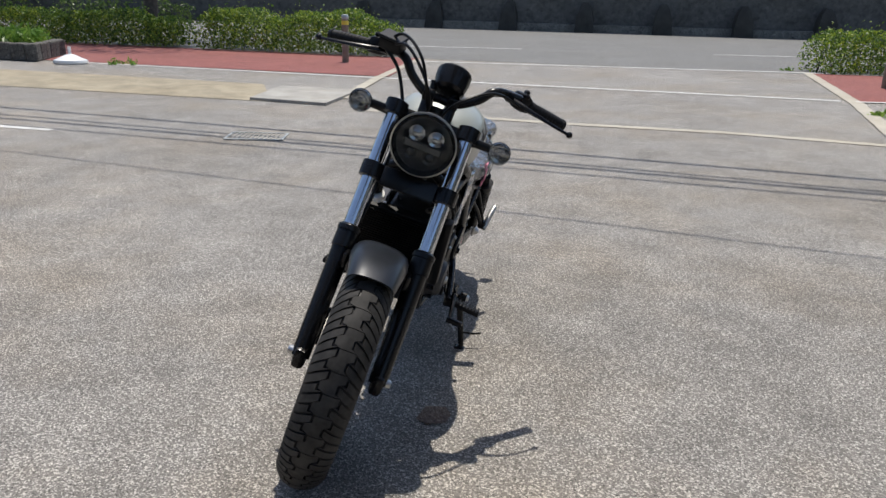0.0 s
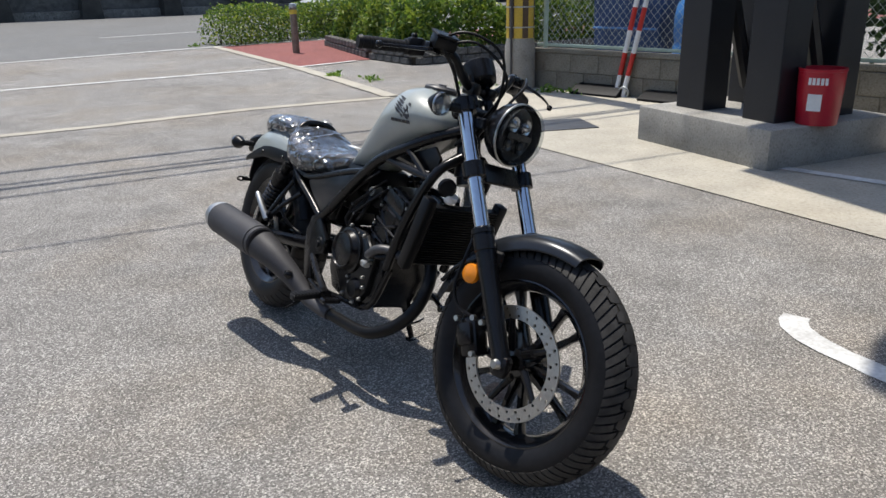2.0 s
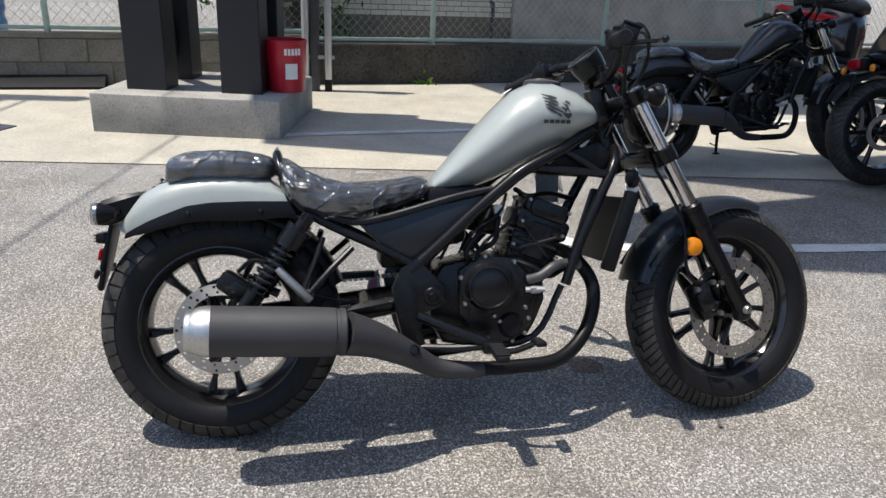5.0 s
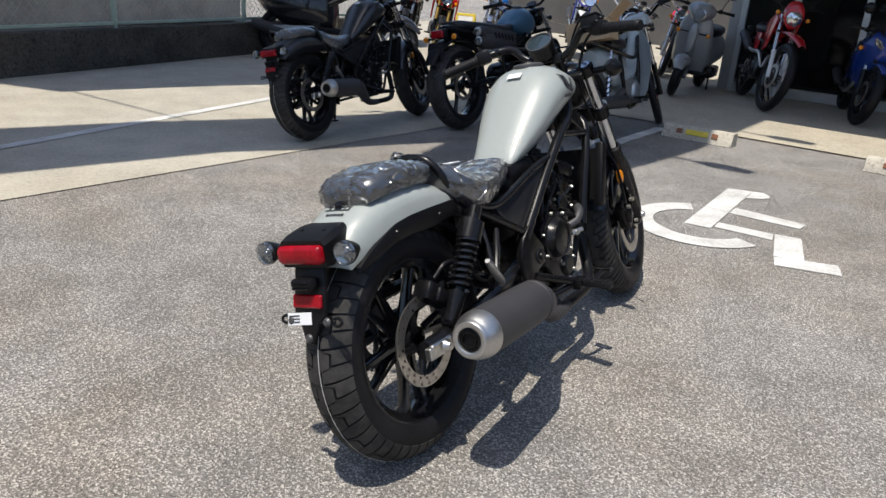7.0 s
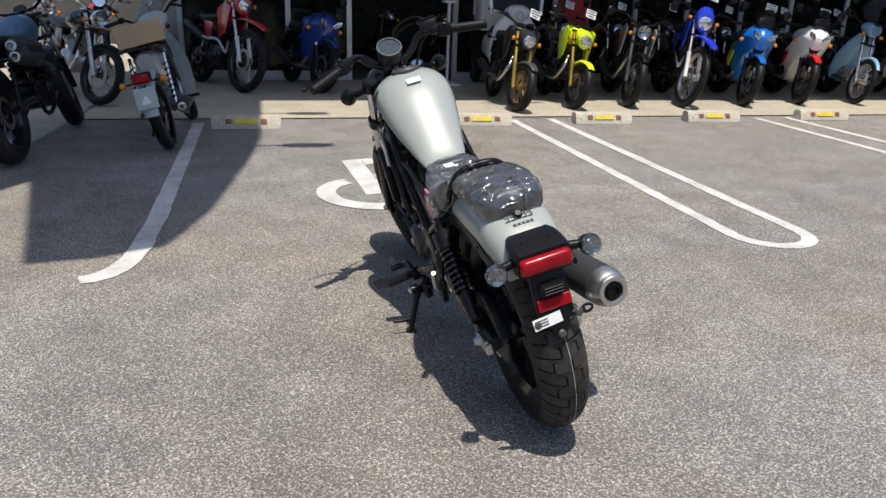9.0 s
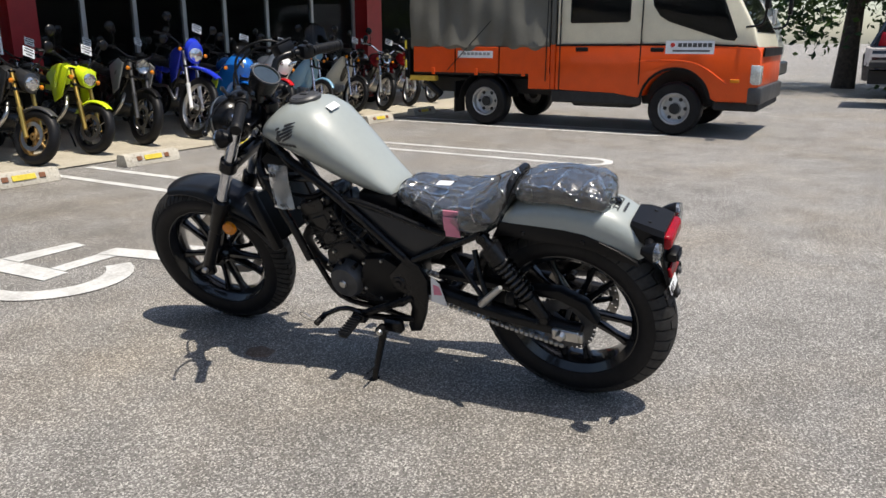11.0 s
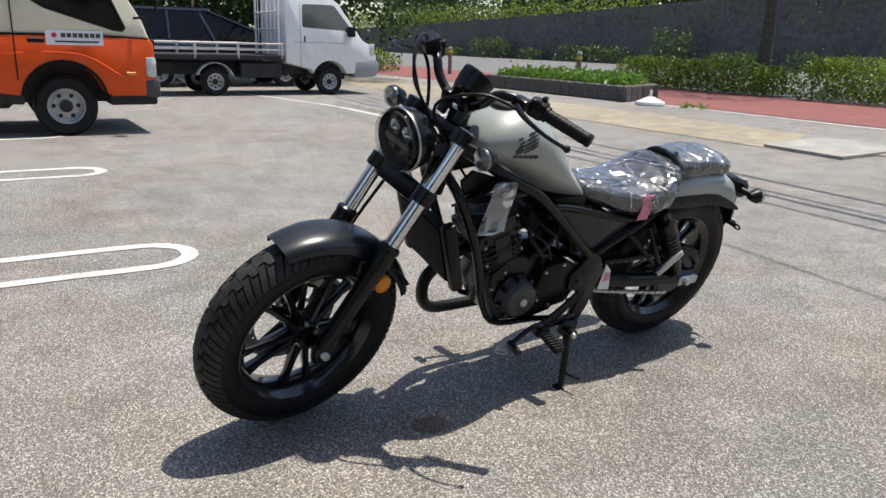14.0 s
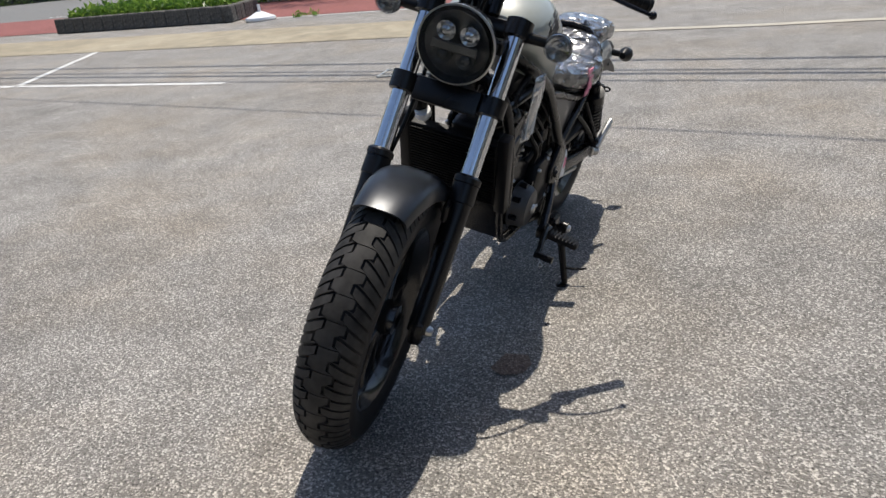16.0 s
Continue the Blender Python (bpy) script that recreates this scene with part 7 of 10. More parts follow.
    part("valance", box(bmesh.new(), (wd - 0.1, 0.5, 0.12), (xc, 0.0, 0.38), None, 0.02), CHASSIS, root)
    part("headlamp", box(bmesh.new(), (0.20, 0.10, 0.22), (xe - 0.08, 0.20, 0.73), None, 0.025, 2), HEADLAMP, root, "clear headlamp")
    part("side_marker", box(bmesh.new(), (0.02, 0.10, 0.04), (xe + 0.006, -0.02, 0.66), None, 0.006), AMBER, root, "amber side marker")
    part("grille_band", box(bmesh.new(), (wd * 0.9, 0.02, 0.10), (xc, 0.25, 0.98), None, 0.005), PLASTIC, root)
    for s, x in ((1, xe), (-1, xw)):
        m = part("mirror", tube(bmesh.new(), [(x, 0.05, 1.25), (x + 0.12 * s, 0.22, 1.28), (x + 0.18 * s, 0.26, 1.42), (x + 0.18 * s, 0.24, 1.7), (x + 0.05 * s, 0.0, 1.78)], 0.013, 8, 5), PLASTIC, root)
        part("mirror_head", box(bmesh.new(), (0.16, 0.05, 0.26), (x + 0.18 * s, 0.27, 1.56), None, 0.02, 2), PLASTIC, m)
    # bed with drop sides
    for s, x in ((1, xe - 0.02), (-1, xw + 0.02)):
        for y0, y1 in ((-4.32, -3.66), (-3.65, -3.0), (-2.99, -2.28)):
            pan = part("drop_side", box(bmesh.new(), (0.035, y1 - y0 - 0.01, 0.34), (x, (y0 + y1) / 2, 0.855), None, 0.008), ORANGE, root, "orange drop side panel")
            part("hinge", box(bmesh.new(), (0.02, 0.05, 0.09), (x + 0.02 * s, (y0 + y1) / 2, 0.70), None, 0.005), ORANGE, pan)
    part("bed_head", box(bmesh.new(), (wd - 0.06, 0.07, 0.56), (xc, -2.245, 0.78), None, 0.008), ORANGE, root, "orange head board of the bed")
    part("flap", box(bmesh.new(), (wd - 0.05, 0.06, 1.1), (xc, -2.25, 1.6), None, 0.012), CANVAS, root)
    part("skirt", box(bmesh.new(), (0.03, 0.30, 0.20), (xe - 0.02, -2.42, 0.60), None, 0.01), ORANGE, root, "orange side skirt")
    part("label_panel", box(bmesh.new(), (0.006, 0.52, 0.09), (xe + 0.002, -3.34, 0.927)), TAG_WHITE, root, "white label panel")
    bm = bmesh.new()
    for k in range(7):
        box(bm, (0.004, 0.045, 0.035), (xe + 0.006, -3.50 + 0.06 * k, 0.935))
    part("lettering_bars", bm, BUMPER, root)
    part("door_label", box(bmesh.new(), (0.006, 0.55, 0.15), (xe + 0.004, -0.55, 1.03)), TAG_WHITE, root, "white door label")
    bm = bmesh.new()
    for k in range(7):
        box(bm, (0.004, 0.045, 0.045), (xe + 0.008, -0.66 + 0.056 * k, 1.055))
    box(bm, (0.004, 0.42, 0.018), (xe + 0.008, -0.53, 0.99))
    part("door_lettering", bm, GREYMET, root)
    part("door_mark", lathe(bmesh.new(), [(0.0, 0.003), (0.026, 0.003), (0.026, 0)], 16, axis_to((xe + 0.006, -0.745, 1.055), (1, 0, 0))), WARN_RED, root)
    part("floor", box(bmesh.new(), (wd - 0.08, 2.05, 0.08), (xc, -3.3, 0.70)), CHASSIS, root)
    part("chassis", box(bmesh.new(), (0.9, 4.4, 0.2), (xc, -2.1, 0.50)), CHASSIS, root)
    part("fuel_box", box(bmesh.new(), (0.4, 0.8, 0.24), (xe - 0.3, -1.6, 0.42), None, 0.03), CHASSIS, root)
    # canvas with folds
    bm = bmesh.new()
    rings, n = [], 44
    for k in range(n + 1):
        y = -4.36 + 2.06 * k / n
        sag = 0.012 * math.sin(k * 0.42) + 0.010 * math.sin(k * 0.95 + 1)
        hem = 0.985 + 0.02 * math.sin(k * 0.9)
        ring = []
        for x, z, f in ((xe - 0.03, hem, 1), (xe + 0.004, hem + 0.05, 1), (xe - 0.01, 1.18, 1.2), (xe - 0.01, 1.35, 1.6), (xe - 0.012, 1.55, 1.4), (xe - 0.02, 1.75, 1), (xe - 0.05, 1.97, 0.95), (xe - 0.10, 2.15, 0.4), (xe - 0.25, 2.28, 0.3), (xc, 2.34, 0.5), (xw + 0.25, 2.28, 0.3), (xw + 0.10, 2.15, 0.4), (xw + 0.05, 1.97, 0.95), (xw + 0.02, 1.75, 1), (xw + 0.012, 1.55, 1.4), (xw + 0.01, 1.35, 1.6), (xw + 0.01, 1.18, 1.2), (xw - 0.004, hem + 0.05, 1), (xw + 0.03, hem, 1)):
            e = 1 if x > xc else -1
            diag = 0.020 * math.sin((y * 2.0 + z * 3.0) * 2.6) + 0.012 * noise.noise(Vector((y * 2.2, z * 3.1, 4.0)))
            ring.append((x + e * (sag * f + diag * (f > 0.9)), y, z))
        rings.append(ring)
    loft(bm, rings)
    cv = part("canvas_cover", bm, CANVAS, root, "olive grey canvas bed cover")
    for p, q in (((xe + 0.03, -3.1, 1.35), (xe + 0.03, -3.75, 0.72)), ((xe + 0.03, -2.3, 1.9), (xe + 0.02, -2.32, 0.60))):
        part("rope", rod(bmesh.new(), p, q, 0.006, seg=6), PLASTIC, cv)
    part("rear_guard", box(bmesh.new(), (wd, 0.05, 0.55), (xc, -4.40, 0.86), None, 0.01), BLACK_MATT, root)
    for k in range(4):
        part("stripe", box(bmesh.new(), (0.16, 0.02, 0.11), (xe - 0.06, -4.43, 0.66 + 0.13 * k)), STOP_YELLOW if k % 2 else BLACK_MATT, root)
    part("lift_gate", box(bmesh.new(), (0.10, 0.42, 0.07), (xe - 0.06, -4.18, 0.60), None, 0.01), YELLOW_BAND, root, "yellow steel step")
    part("lift_arm", rod(bmesh.new(), (xe - 0.06, -4.15, 0.56), (xe - 0.06, -3.9, 0.38), 0.05, seg=8), BLACK_MATT, root)
    part("mudguard", fender_mesh(bmesh.new(), (xe - 0.14, -3.2, 0.315), 0.40, -85, 80, [0.14, 0.14, 0.14], [0.01, 0.01, 0.01], n=16, m=Matrix.Translation((xe - 0.14, 0, 0))), PLASTIC, root)
    part("mud_flap", box(bmesh.new(), (0.28, 0.02, 0.42), (xe - 0.16, -3.66, 0.36)), RUBBER, root)
    for x, s in ((xe - 0.13, 1), (xw + 0.13, -1)):
        road_wheel(root, (x, -3.2, 0.317), 0.317, 0.24, s)
        road_wheel(root, (x, -0.69, 0.317), 0.317, 0.20, s)
    return root


crew_truck()


def flat_truck():
    root = thing("flatbed_mini_truck", Matrix(), "small white flatbed truck with slatted bed sides", "truck")
    xe, xw = -12.68, -14.25
    xc, wd = (xe + xw) / 2, xe - xw
    body = [(3.68, 0.62), (4.2, 0.50)] + arch(4.6, 0.30, 0.37, 160, 20) + [(5.0, 0.42), (5.5, 0.42), (5.62, 0.55), (5.62, 0.78), (5.50, 0.98), (5.32, 1.08), (4.78, 1.78), (4.62, 1.88), (3.75, 1.90), (3.68, 1.84)]
    cab = part("cab", side_panel(body, xc, wd, 0.035), WHITE, root, "white cab body")
    for s, x in ((1, xe - 0.010), (-1, xw + 0.010)):
        o = [(4.02, 1.33), (4.06, 1.30), (4.9, 1.26), (5.12, 1.14), (5.16, 1.17), (4.72, 1.70), (4.66, 1.74), (4.06, 1.74), (4.02, 1.71)]
        part("side_window", side_panel(o, x, 0.024, 0.004), CAB_GLASS, cab, "tinted side window")
        part("door_gap", box(bmesh.new(), (0.03, 0.01, 1.2), (x, 3.98, 1.15)), BUMPER, cab)
        part("door_crease", box(bmesh.new(), (0.03, 1.1, 0.012), (x, 4.4, 1.02)), BUMPER, cab)
        part("door_handle", box(bmesh.new(), (0.03, 0.03, 0.12), (x + 0.006 * s, 4.07, 1.08), None, 0.006), PLASTIC, cab)
        part("door_mirror", box(bmesh.new(), (0.12, 0.16, 0.20), (x + 0.10 * s, 5.02, 1.24), None, 0.03, 2), PLASTIC, cab)
        part("headlamp", box(bmesh.new(), (0.12, 0.12, 0.24), (x - 0.04 * s, 5.52, 0.90), None, 0.02, 2), HEADLAMP, cab, "clear headlamp")
    part("windscreen", loft(bmesh.new(), [[(xw + 0.1, 5.36, 1.12), (xe - 0.1, 5.36, 1.12), (xe - 0.1, 5.33, 1.10), (xw + 0.1, 5.33, 1.10)], [(xw + 0.14, 4.83, 1.78), (xe - 0.14, 4.83, 1.78), (xe - 0.14, 4.80, 1.76), (xw + 0.14, 4.80, 1.76)]]), CAR_GLASS, cab, "sloping windscreen")
    part("bumper", side_panel([(5.12, 0.36), (5.58, 0.36), (5.68, 0.46), (5.68, 0.64), (5.60, 0.70), (5.16, 0.66)], xc, wd + 0.03, 0.03), BUMPER, root, "grey plastic front bumper")
    part("wheel_well", box(bmesh.new(), (wd - 0.5, 0.84, 0.5), (xc, 4.6, 0.55), None, 0.02), CHASSIS, root)
    part("bed_floor", box(bmesh.new(), (wd, 2.5, 0.09), (xc, 2.40, 0.72), None, 0.01), CHASSIS, root)
    BEDPAINT = material("bed_paint", (0.58, 0.53, 0.50), 0.5, vary=0.12)
    for x in (xe - 0.02, xw + 0.02):
        for z in (0.72, 0.86, 0.97):
            part("side_rail", box(bmesh.new(), (0.035, 2.48, 0.035 if z > 0.8 else 0.08), (x, 2.40, z), None, 0.006), BEDPAINT, root)
        for y in (1.18, 1.95, 2.75, 3.6):
            part("side_post", box(bmesh.new(), (0.04, 0.045, 0.30), (x, y, 0.84), None, 0.006), BEDPAINT, root)
    part("tail_gate", box(bmesh.new(), (wd, 0.04, 0.30), (xc, 1.14, 0.86), None, 0.01), BEDPAINT, root)
    for x in (xe - 0.06, xw + 0.06, xc):
        part("rack_post", rod(bmesh.new(), (x, 3.56, 0.75), (x, 3.56, 1.90), 0.022, seg=10), WHITE, root)
    for z in (1.25, 1.58, 1.90):
        part("rack_bar", rod(bmesh.new(), (xw + 0.06, 3.56, z), (xe - 0.06, 3.56, z), 0.02, seg=10), WHITE, root)
    for k in range(5):
        part("rack_rod", rod(bmesh.new(), (xw + 0.25 + 0.26 * k, 3.56, 1.0), (xw + 0.25 + 0.26 * k, 3.56, 1.9), 0.012, seg=8), WHITE, root)
    part("chassis", box(bmesh.new(), (0.8, 4.0, 0.22), (xc, 3.2, 0.50)), CHASSIS, root)
    part("tool_box", box(bmesh.new(), (0.5, 0.8, 0.28), (xe - 0.3, 3.2, 0.48), None, 0.02), CHASSIS, root)
    part("mudguard", fender_mesh(bmesh.new(), (0, 2.31, 0.265), 0.36, -70, 70, [0.13, 0.13], [0.01, 0.01], n=14, m=Matrix.Translation((xe - 0.13, 0, 0))), WHITE, root)
    for x, s in ((xe - 0.11, 1), (xw + 0.11, -1)):
        road_wheel(root, (x, 2.31, 0.265), 0.265, 0.16, s, 8)
        road_wheel(root, (x, 4.60, 0.265), 0.265, 0.16, s, 8)
    return root


flat_truck()


def small_car(name, m, paint, label, tall=1.55, length=4.2):
    """A hatchback facing +y, its rear at y 0."""
    root = thing(name, m, label, "car")
    k = length / 4.2
    low = [(0.05, 0.35), (0.42, 0.30)] + arch(0.75 * k, 0.30, 0.36, 165, 15) + arch(3.35 * k, 0.30, 0.36, 165, 15) + [(4.0 * k, 0.32), (4.18 * k, 0.40), (4.2 * k, 0.62), (4.05 * k, 0.82), (3.2 * k, 0.98), (0.2, 1.02), (0.02, 0.85)]
    part("body", side_panel(low, 0, 1.69, 0.05), paint, root)
    cabin = [[(-0.80, 0.12, 1.0), (0.80, 0.12, 1.0), (0.80, 3.45 * k, 0.94), (-0.80, 3.45 * k, 0.94)], [(-0.72, 0.22, 1.25), (0.72, 0.22, 1.25), (0.72, 2.62 * k, 1.25), (-0.72, 2.62 * k, 1.25)], [(-0.60, 0.42, tall - 0.03), (0.60, 0.42, tall - 0.03), (0.60, 1.75 * k, tall - 0.03), (-0.60, 1.75 * k, tall - 0.03)]]
    gh = part("cabin_glass", loft(bmesh.new(), cabin), CAR_GLASS, root, "dark tinted car windows")
    part("roof", loft(bmesh.new(), [[(x * s, y, z) for x, y in ((-0.62, 0.30), (0.62, 0.30), (0.62, 1.85 * k), (-0.62, 1.85 * k))] for s, z in ((1.0, tall - 0.04), (0.97, tall), (0.8, tall + 0.03))]), paint, root)
    for s in (1, -1):
        for (y0, z0), (y1, z1) in (((0.15, 1.0), (0.42, tall - 0.03)), ((1.05, 1.0), (1.05, tall - 0.03)), ((2.0, 1.0), (1.75, tall - 0.10)), ((3.40 * k, 0.95), (1.75 * k, tall - 0.03))):
            part("pillar", rod(bmesh.new(), (0.81 * s, y0, z0), (0.615 * s, y1, z1), 0.035, seg=8), paint, gh)
        part("tail_lamp", box(bmesh.new(), (0.14, 0.16, 0.42), (0.74 * s, 0.16, 1.10), Matrix.Rotation(radians(-10), 4, "X"), 0.03, 2), REDLENS, root, "tall red tail lamp")
        road_wheel(root, (0.75 * s, 0.75 * k, 0.30), 0.30, 0.19, s, 5)
        road_wheel(root, (0.75 * s, 3.35 * k, 0.30), 0.30, 0.19, s, 5)
        part("headlamp", box(bmesh.new(), (0.3, 0.2, 0.14), (0.62 * s, 4.0 * k, 0.72), None, 0.04, 2), HEADLAMP, root)
    part("grille", box(bmesh.new(), (0.7, 0.03, 0.14), (0, 4.19 * k, 0.55), None, 0.01), PLASTIC, root)
    return root


small_car("hatchback", Matrix.Translation((-16.2, 1.0, 0)), CAR_DARK, "dark blue hatchback parked behind the flatbed truck", 1.66, 4.5)
small_car("minivan", pose(11.5, 17.9, 0.01, 0, 0, 90), BUMPER, "silver minivan on the street beyond the hedge", 1.75, 3.7)
# white truck, only its front shows
root = thing("box_truck", Matrix.Translation((-17.2, -3.5, 0)), "white truck parked beyond the orange truck", "truck")
part("cab", side_panel([(0, 0.5), (2.7, 0.45), (2.8, 0.9), (2.65, 1.5), (2.3, 2.1), (0, 2.15)], 0, 1.8, 0.05), WHITE, root)
part("bumper", box(bmesh.new(), (1.85, 0.2, 0.3), (0, 2.8, 0.5), None, 0.04), GREYMET, root)
part("side_window", side_panel([(1.3, 1.3), (2.4, 1.2), (2.2, 1.9), (1.3, 1.9)], 0.89, 0.03), CAR_GLASS, root)
part("mirror", box(bmesh.new(), (0.2, 0.08, 0.35), (1.1, 2.75, 1.6), None, 0.03), HEADLAMP, root)
part("mirror_arm", rod(bmesh.new(), (0.88, 2.5, 1.35), (1.1, 2.75, 1.5), 0.015, seg=8), PLASTIC, root)
for s in (1, -1):
    road_wheel(root, (0.8 * s, 2.0, 0.33), 0.33, 0.2, s)
    road_wheel(root, (0.8 * s, 0.4, 0.33), 0.33, 0.2, s)

# ---- plants ----
def leaf_material(name, a, b, c):
    m = bpy.data.materials.new(name)
    m.use_nodes = True
    n, l = m.node_tree.nodes, m.node_tree.links
    p = n["Principled BSDF"]
    p.inputs["Roughness"].default_value = 0.42
    geo, ramp = n.new("ShaderNodeNewGeometry"), n.new("ShaderNodeValToRGB")
    ramp.color_ramp.elements[0].color, ramp.color_ramp.elements[1].color = (*a, 1), (*c, 1)
    e = ramp.color_ramp.elements.new(0.55)
    e.color = (*b, 1)
    l.new(geo.outputs["Random Per Island"], ramp.inputs[0])
    l.new(ramp.outputs[0], p.inputs["Base Color"])
    tr, mx = n.new("ShaderNodeBsdfTranslucent"), n.new("ShaderNodeMixShader")
    l.new(ramp.outputs[0], tr.inputs["Color"])
    mx.inputs[0].default_value = 0.42
    l.new(p.outputs[0], mx.inputs[1])
    l.new(tr.outputs[0], mx.inputs[2])
    l.new(mx.outputs[0], n["Material Output"].inputs["Surface"])
    return m


LEAF = leaf_material("hedge_leaves", (0.045, 0.09, 0.014), (0.12, 0.21, 0.03), (0.36, 0.43, 0.055))
LEAF_DARK = leaf_material("tree_leaves", (0.012, 0.03, 0.008), (0.03, 0.065, 0.016), (0.08, 0.14, 0.03))
WEED = leaf_material("weed_leaves", (0.03, 0.06, 0.014), (0.07, 0.12, 0.028), (0.14, 0.20, 0.05))
GRASS = leaf_material("grass_blades", (0.07, 0.15, 0.02), (0.15, 0.28, 0.04), (0.30, 0.42, 0.08))
BARK = material("bark", (0.09, 0.07, 0.055), 0.9, vary=0.3, scale=12, bump=0.004)
TWIG = material("twig", (0.07, 0.05, 0.035), 0.9, vary=0.3)
rng = np.random.RandomState(7)


def leaves_mesh(name, centres, size, mat, tilt=1.0, lengthen=1.6):
    """Small bent leaves at the given places."""
    n = len(centres)
    ax = rng.normal(size=(n, 3))
    ax[:, 2] = np.abs(ax[:, 2]) * tilt
    ax /= np.linalg.norm(ax, axis=1)[:, None]
    t = np.cross(ax, rng.normal(size=(n, 3)))
    t /= np.linalg.norm(t, axis=1)[:, None]
    b = np.cross(ax, t)
    s = size * rng.uniform(0.6, 1.3, size=(n, 1))
    c = np.asarray(centres)
    v = np.concatenate([c - t * s * lengthen / 2, c + b * s * 0.42 + ax * s * 0.12, c + t * s * lengthen / 2, c - b * s * 0.42 + ax * s * 0.12], axis=1).reshape(-1, 3)
    me = bpy.data.meshes.new(name)
    me.from_pydata(v.tolist(), [], [(4 * i, 4 * i + 1, 4 * i + 2, 4 * i + 3) for i in range(n)])
    me.materials.append(mat)
    return me


def hedge(a, b, width, z0, z1, count, label, leaf=0.05, mat=None):
    a, b = np.array(a, float), np.array(b, float)
    d = b - a
    ln = np.linalg.norm(d)
    d /= ln
    s = np.array([-d[1], d[0]])
    pts = []
    while len(pts) < count:
        u, w, h = rng.uniform(0, ln), rng.uniform(-1, 1), rng.uniform(0, 1)
        ends = min(u, ln - u)
        top = z1 * (1 + 0.10 * math.sin(u * 2.3) + 0.08 * math.sin(u * 5.1 + 1)) * (0.75 + 0.25 * min(1, ends / 0.4))
        edge = max(abs(w), h)
        if rng.uniform() > 0.25 + 0.75 * edge ** 3:
            continue
        bulge = 1 + 0.12 * math.sin(u * 3.1 + h * 4) - 0.25 * h ** 4
        x, y = a + d * u + s * w * width / 2 * bulge
        z = z0 + (top - z0) * h
        if rng.uniform() < 0.03 and h > 0.9:
            z += rng.uniform(0.05, 0.22)
        pts.append((x, y, z))
    root = thing("hedge", Matrix(), label, "hedge", "street hedges")
    ob = new("foliage", leaves_mesh("foliage", pts, leaf, mat or LEAF))
    ob.parent = root
    bm = bmesh.new()
    for k in range(int(ln / 0.28)):
        u = 0.15 + 0.28 * k
        p = a + d * u
        for j in range(3):
            q = p + s * rng.uniform(-0.3, 0.3) * width + d * rng.uniform(-0.15, 0.15)
            rod(bm, (p[0], p[1], z0 - 0.02), (q[0], q[1], z0 + (z1 - z0) * 0.75), 0.009, 0.004, 5)
    part("stem", bm, TWIG, root)["kind"] = "stuff"
    return root


hedge((-15.2, 15.1), (-9.95, 15.3), 1.3, 0.05, 0.80, 14000, "clipped green hedge with yellowish young leaves by the sidewalk")
hedge((-9.35, 15.3), (-4.45, 15.4), 1.4, 0.05, 0.92, 14000, "clipped green hedge with yellowish young leaves by the sidewalk")
hedge((4.75, 15.9), (9.8, 17.2), 1.3, 0.02, 0.85, 12000, "loose green hedge with bright young leaves by the sidewalk")
hedge((5.75, 9.0), (13.0, 8.6), 0.75, 0.2, 0.98, 11000, "clipped green hedge in a stone planter", 0.072)
hedge((6.05, 9.2), (7.0, 13.4), 0.8, 0.2, 0.95, 6500, "clipped green hedge in a stone planter", 0.072)
hedge((-30.5, 11.6), (-23.0, 11.0), 1.2, 0.05, 0.75, 4000, "loose green shrubs beside the street", 0.07)
for x0, y0, ln, tall, cnt in ((-60, 34.3, 4.0, 0.7, 500), (-54, 34.5, 5.0, 1.5, 1100), (-47.5, 34.8, 2.5, 0.8, 300), (-43, 35.0, 6.5, 1.1, 1000), (-34.5, 35.6, 3.0, 2.2, 700), (-30, 35.8, 4.0, 0.9, 500), (-25, 36.2, 3.0, 1.0, 400)):
    hedge((x0, y0), (x0 + ln, y0 + 0.06 * ln), 1.3, 0.0, tall, cnt, "wild green weeds growing along the far wall", 0.13, WEED)
hedge((-100, 38.2), (-36, 37.6), 1.6, 2.6, 4.2, 9000, "long clipped hedge above the far wall", 0.16)

# stone planters
STONE = ground_material("planter_stone", (0.11, 0.107, 0.10), (0.17, 0.165, 0.15), (0.05, 0.048, 0.045), 40, patch=0.5, bump=0.003)
SOIL = material("planter_soil", (0.06, 0.045, 0.03), 0.95, vary=0.3, bump=0.004)


def planter(name, corners, h, w, label, soil=True):
    """A raised bed with an edging of single stones along its outline."""
    root = thing(name, Matrix(), label, "planter")
    if soil:
        part("soil", plate(bmesh.new(), corners, h - 0.06, Matrix.Translation((0, 0, (h - 0.06) / 2))), SOIL, root)
    sm = bpy.data.meshes.new("stone")
    b = bmesh.new()
    box(b, (0.27, w, h * 0.5 - 0.008), (0, 0, 0), None, 0.02, 2)
    b.to_mesh(sm)
    b.free()
    sm.materials.append(STONE)
    for p, q in zip(corners, corners[1:] + corners[:1]):
        p, q = Vector(p), Vector(q)
        d = q - p
        if d.length > 30:
            continue
        ang = math.degrees(math.atan2(d.y, d.x))
        for k in range(int(d.length / 0.28)):
            for c in range(2):
                ob = new("stone", sm)
                ob.parent = root
                o = p + d.normalized() * (0.14 + 0.28 * (k + 0.4 * c))
                ob.matrix_basis = pose(o.x, o.y, h * (0.25 + 0.5 * c), random.uniform(-2, 2), random.uniform(-2, 2), ang + random.uniform(-2, 2))
    return root


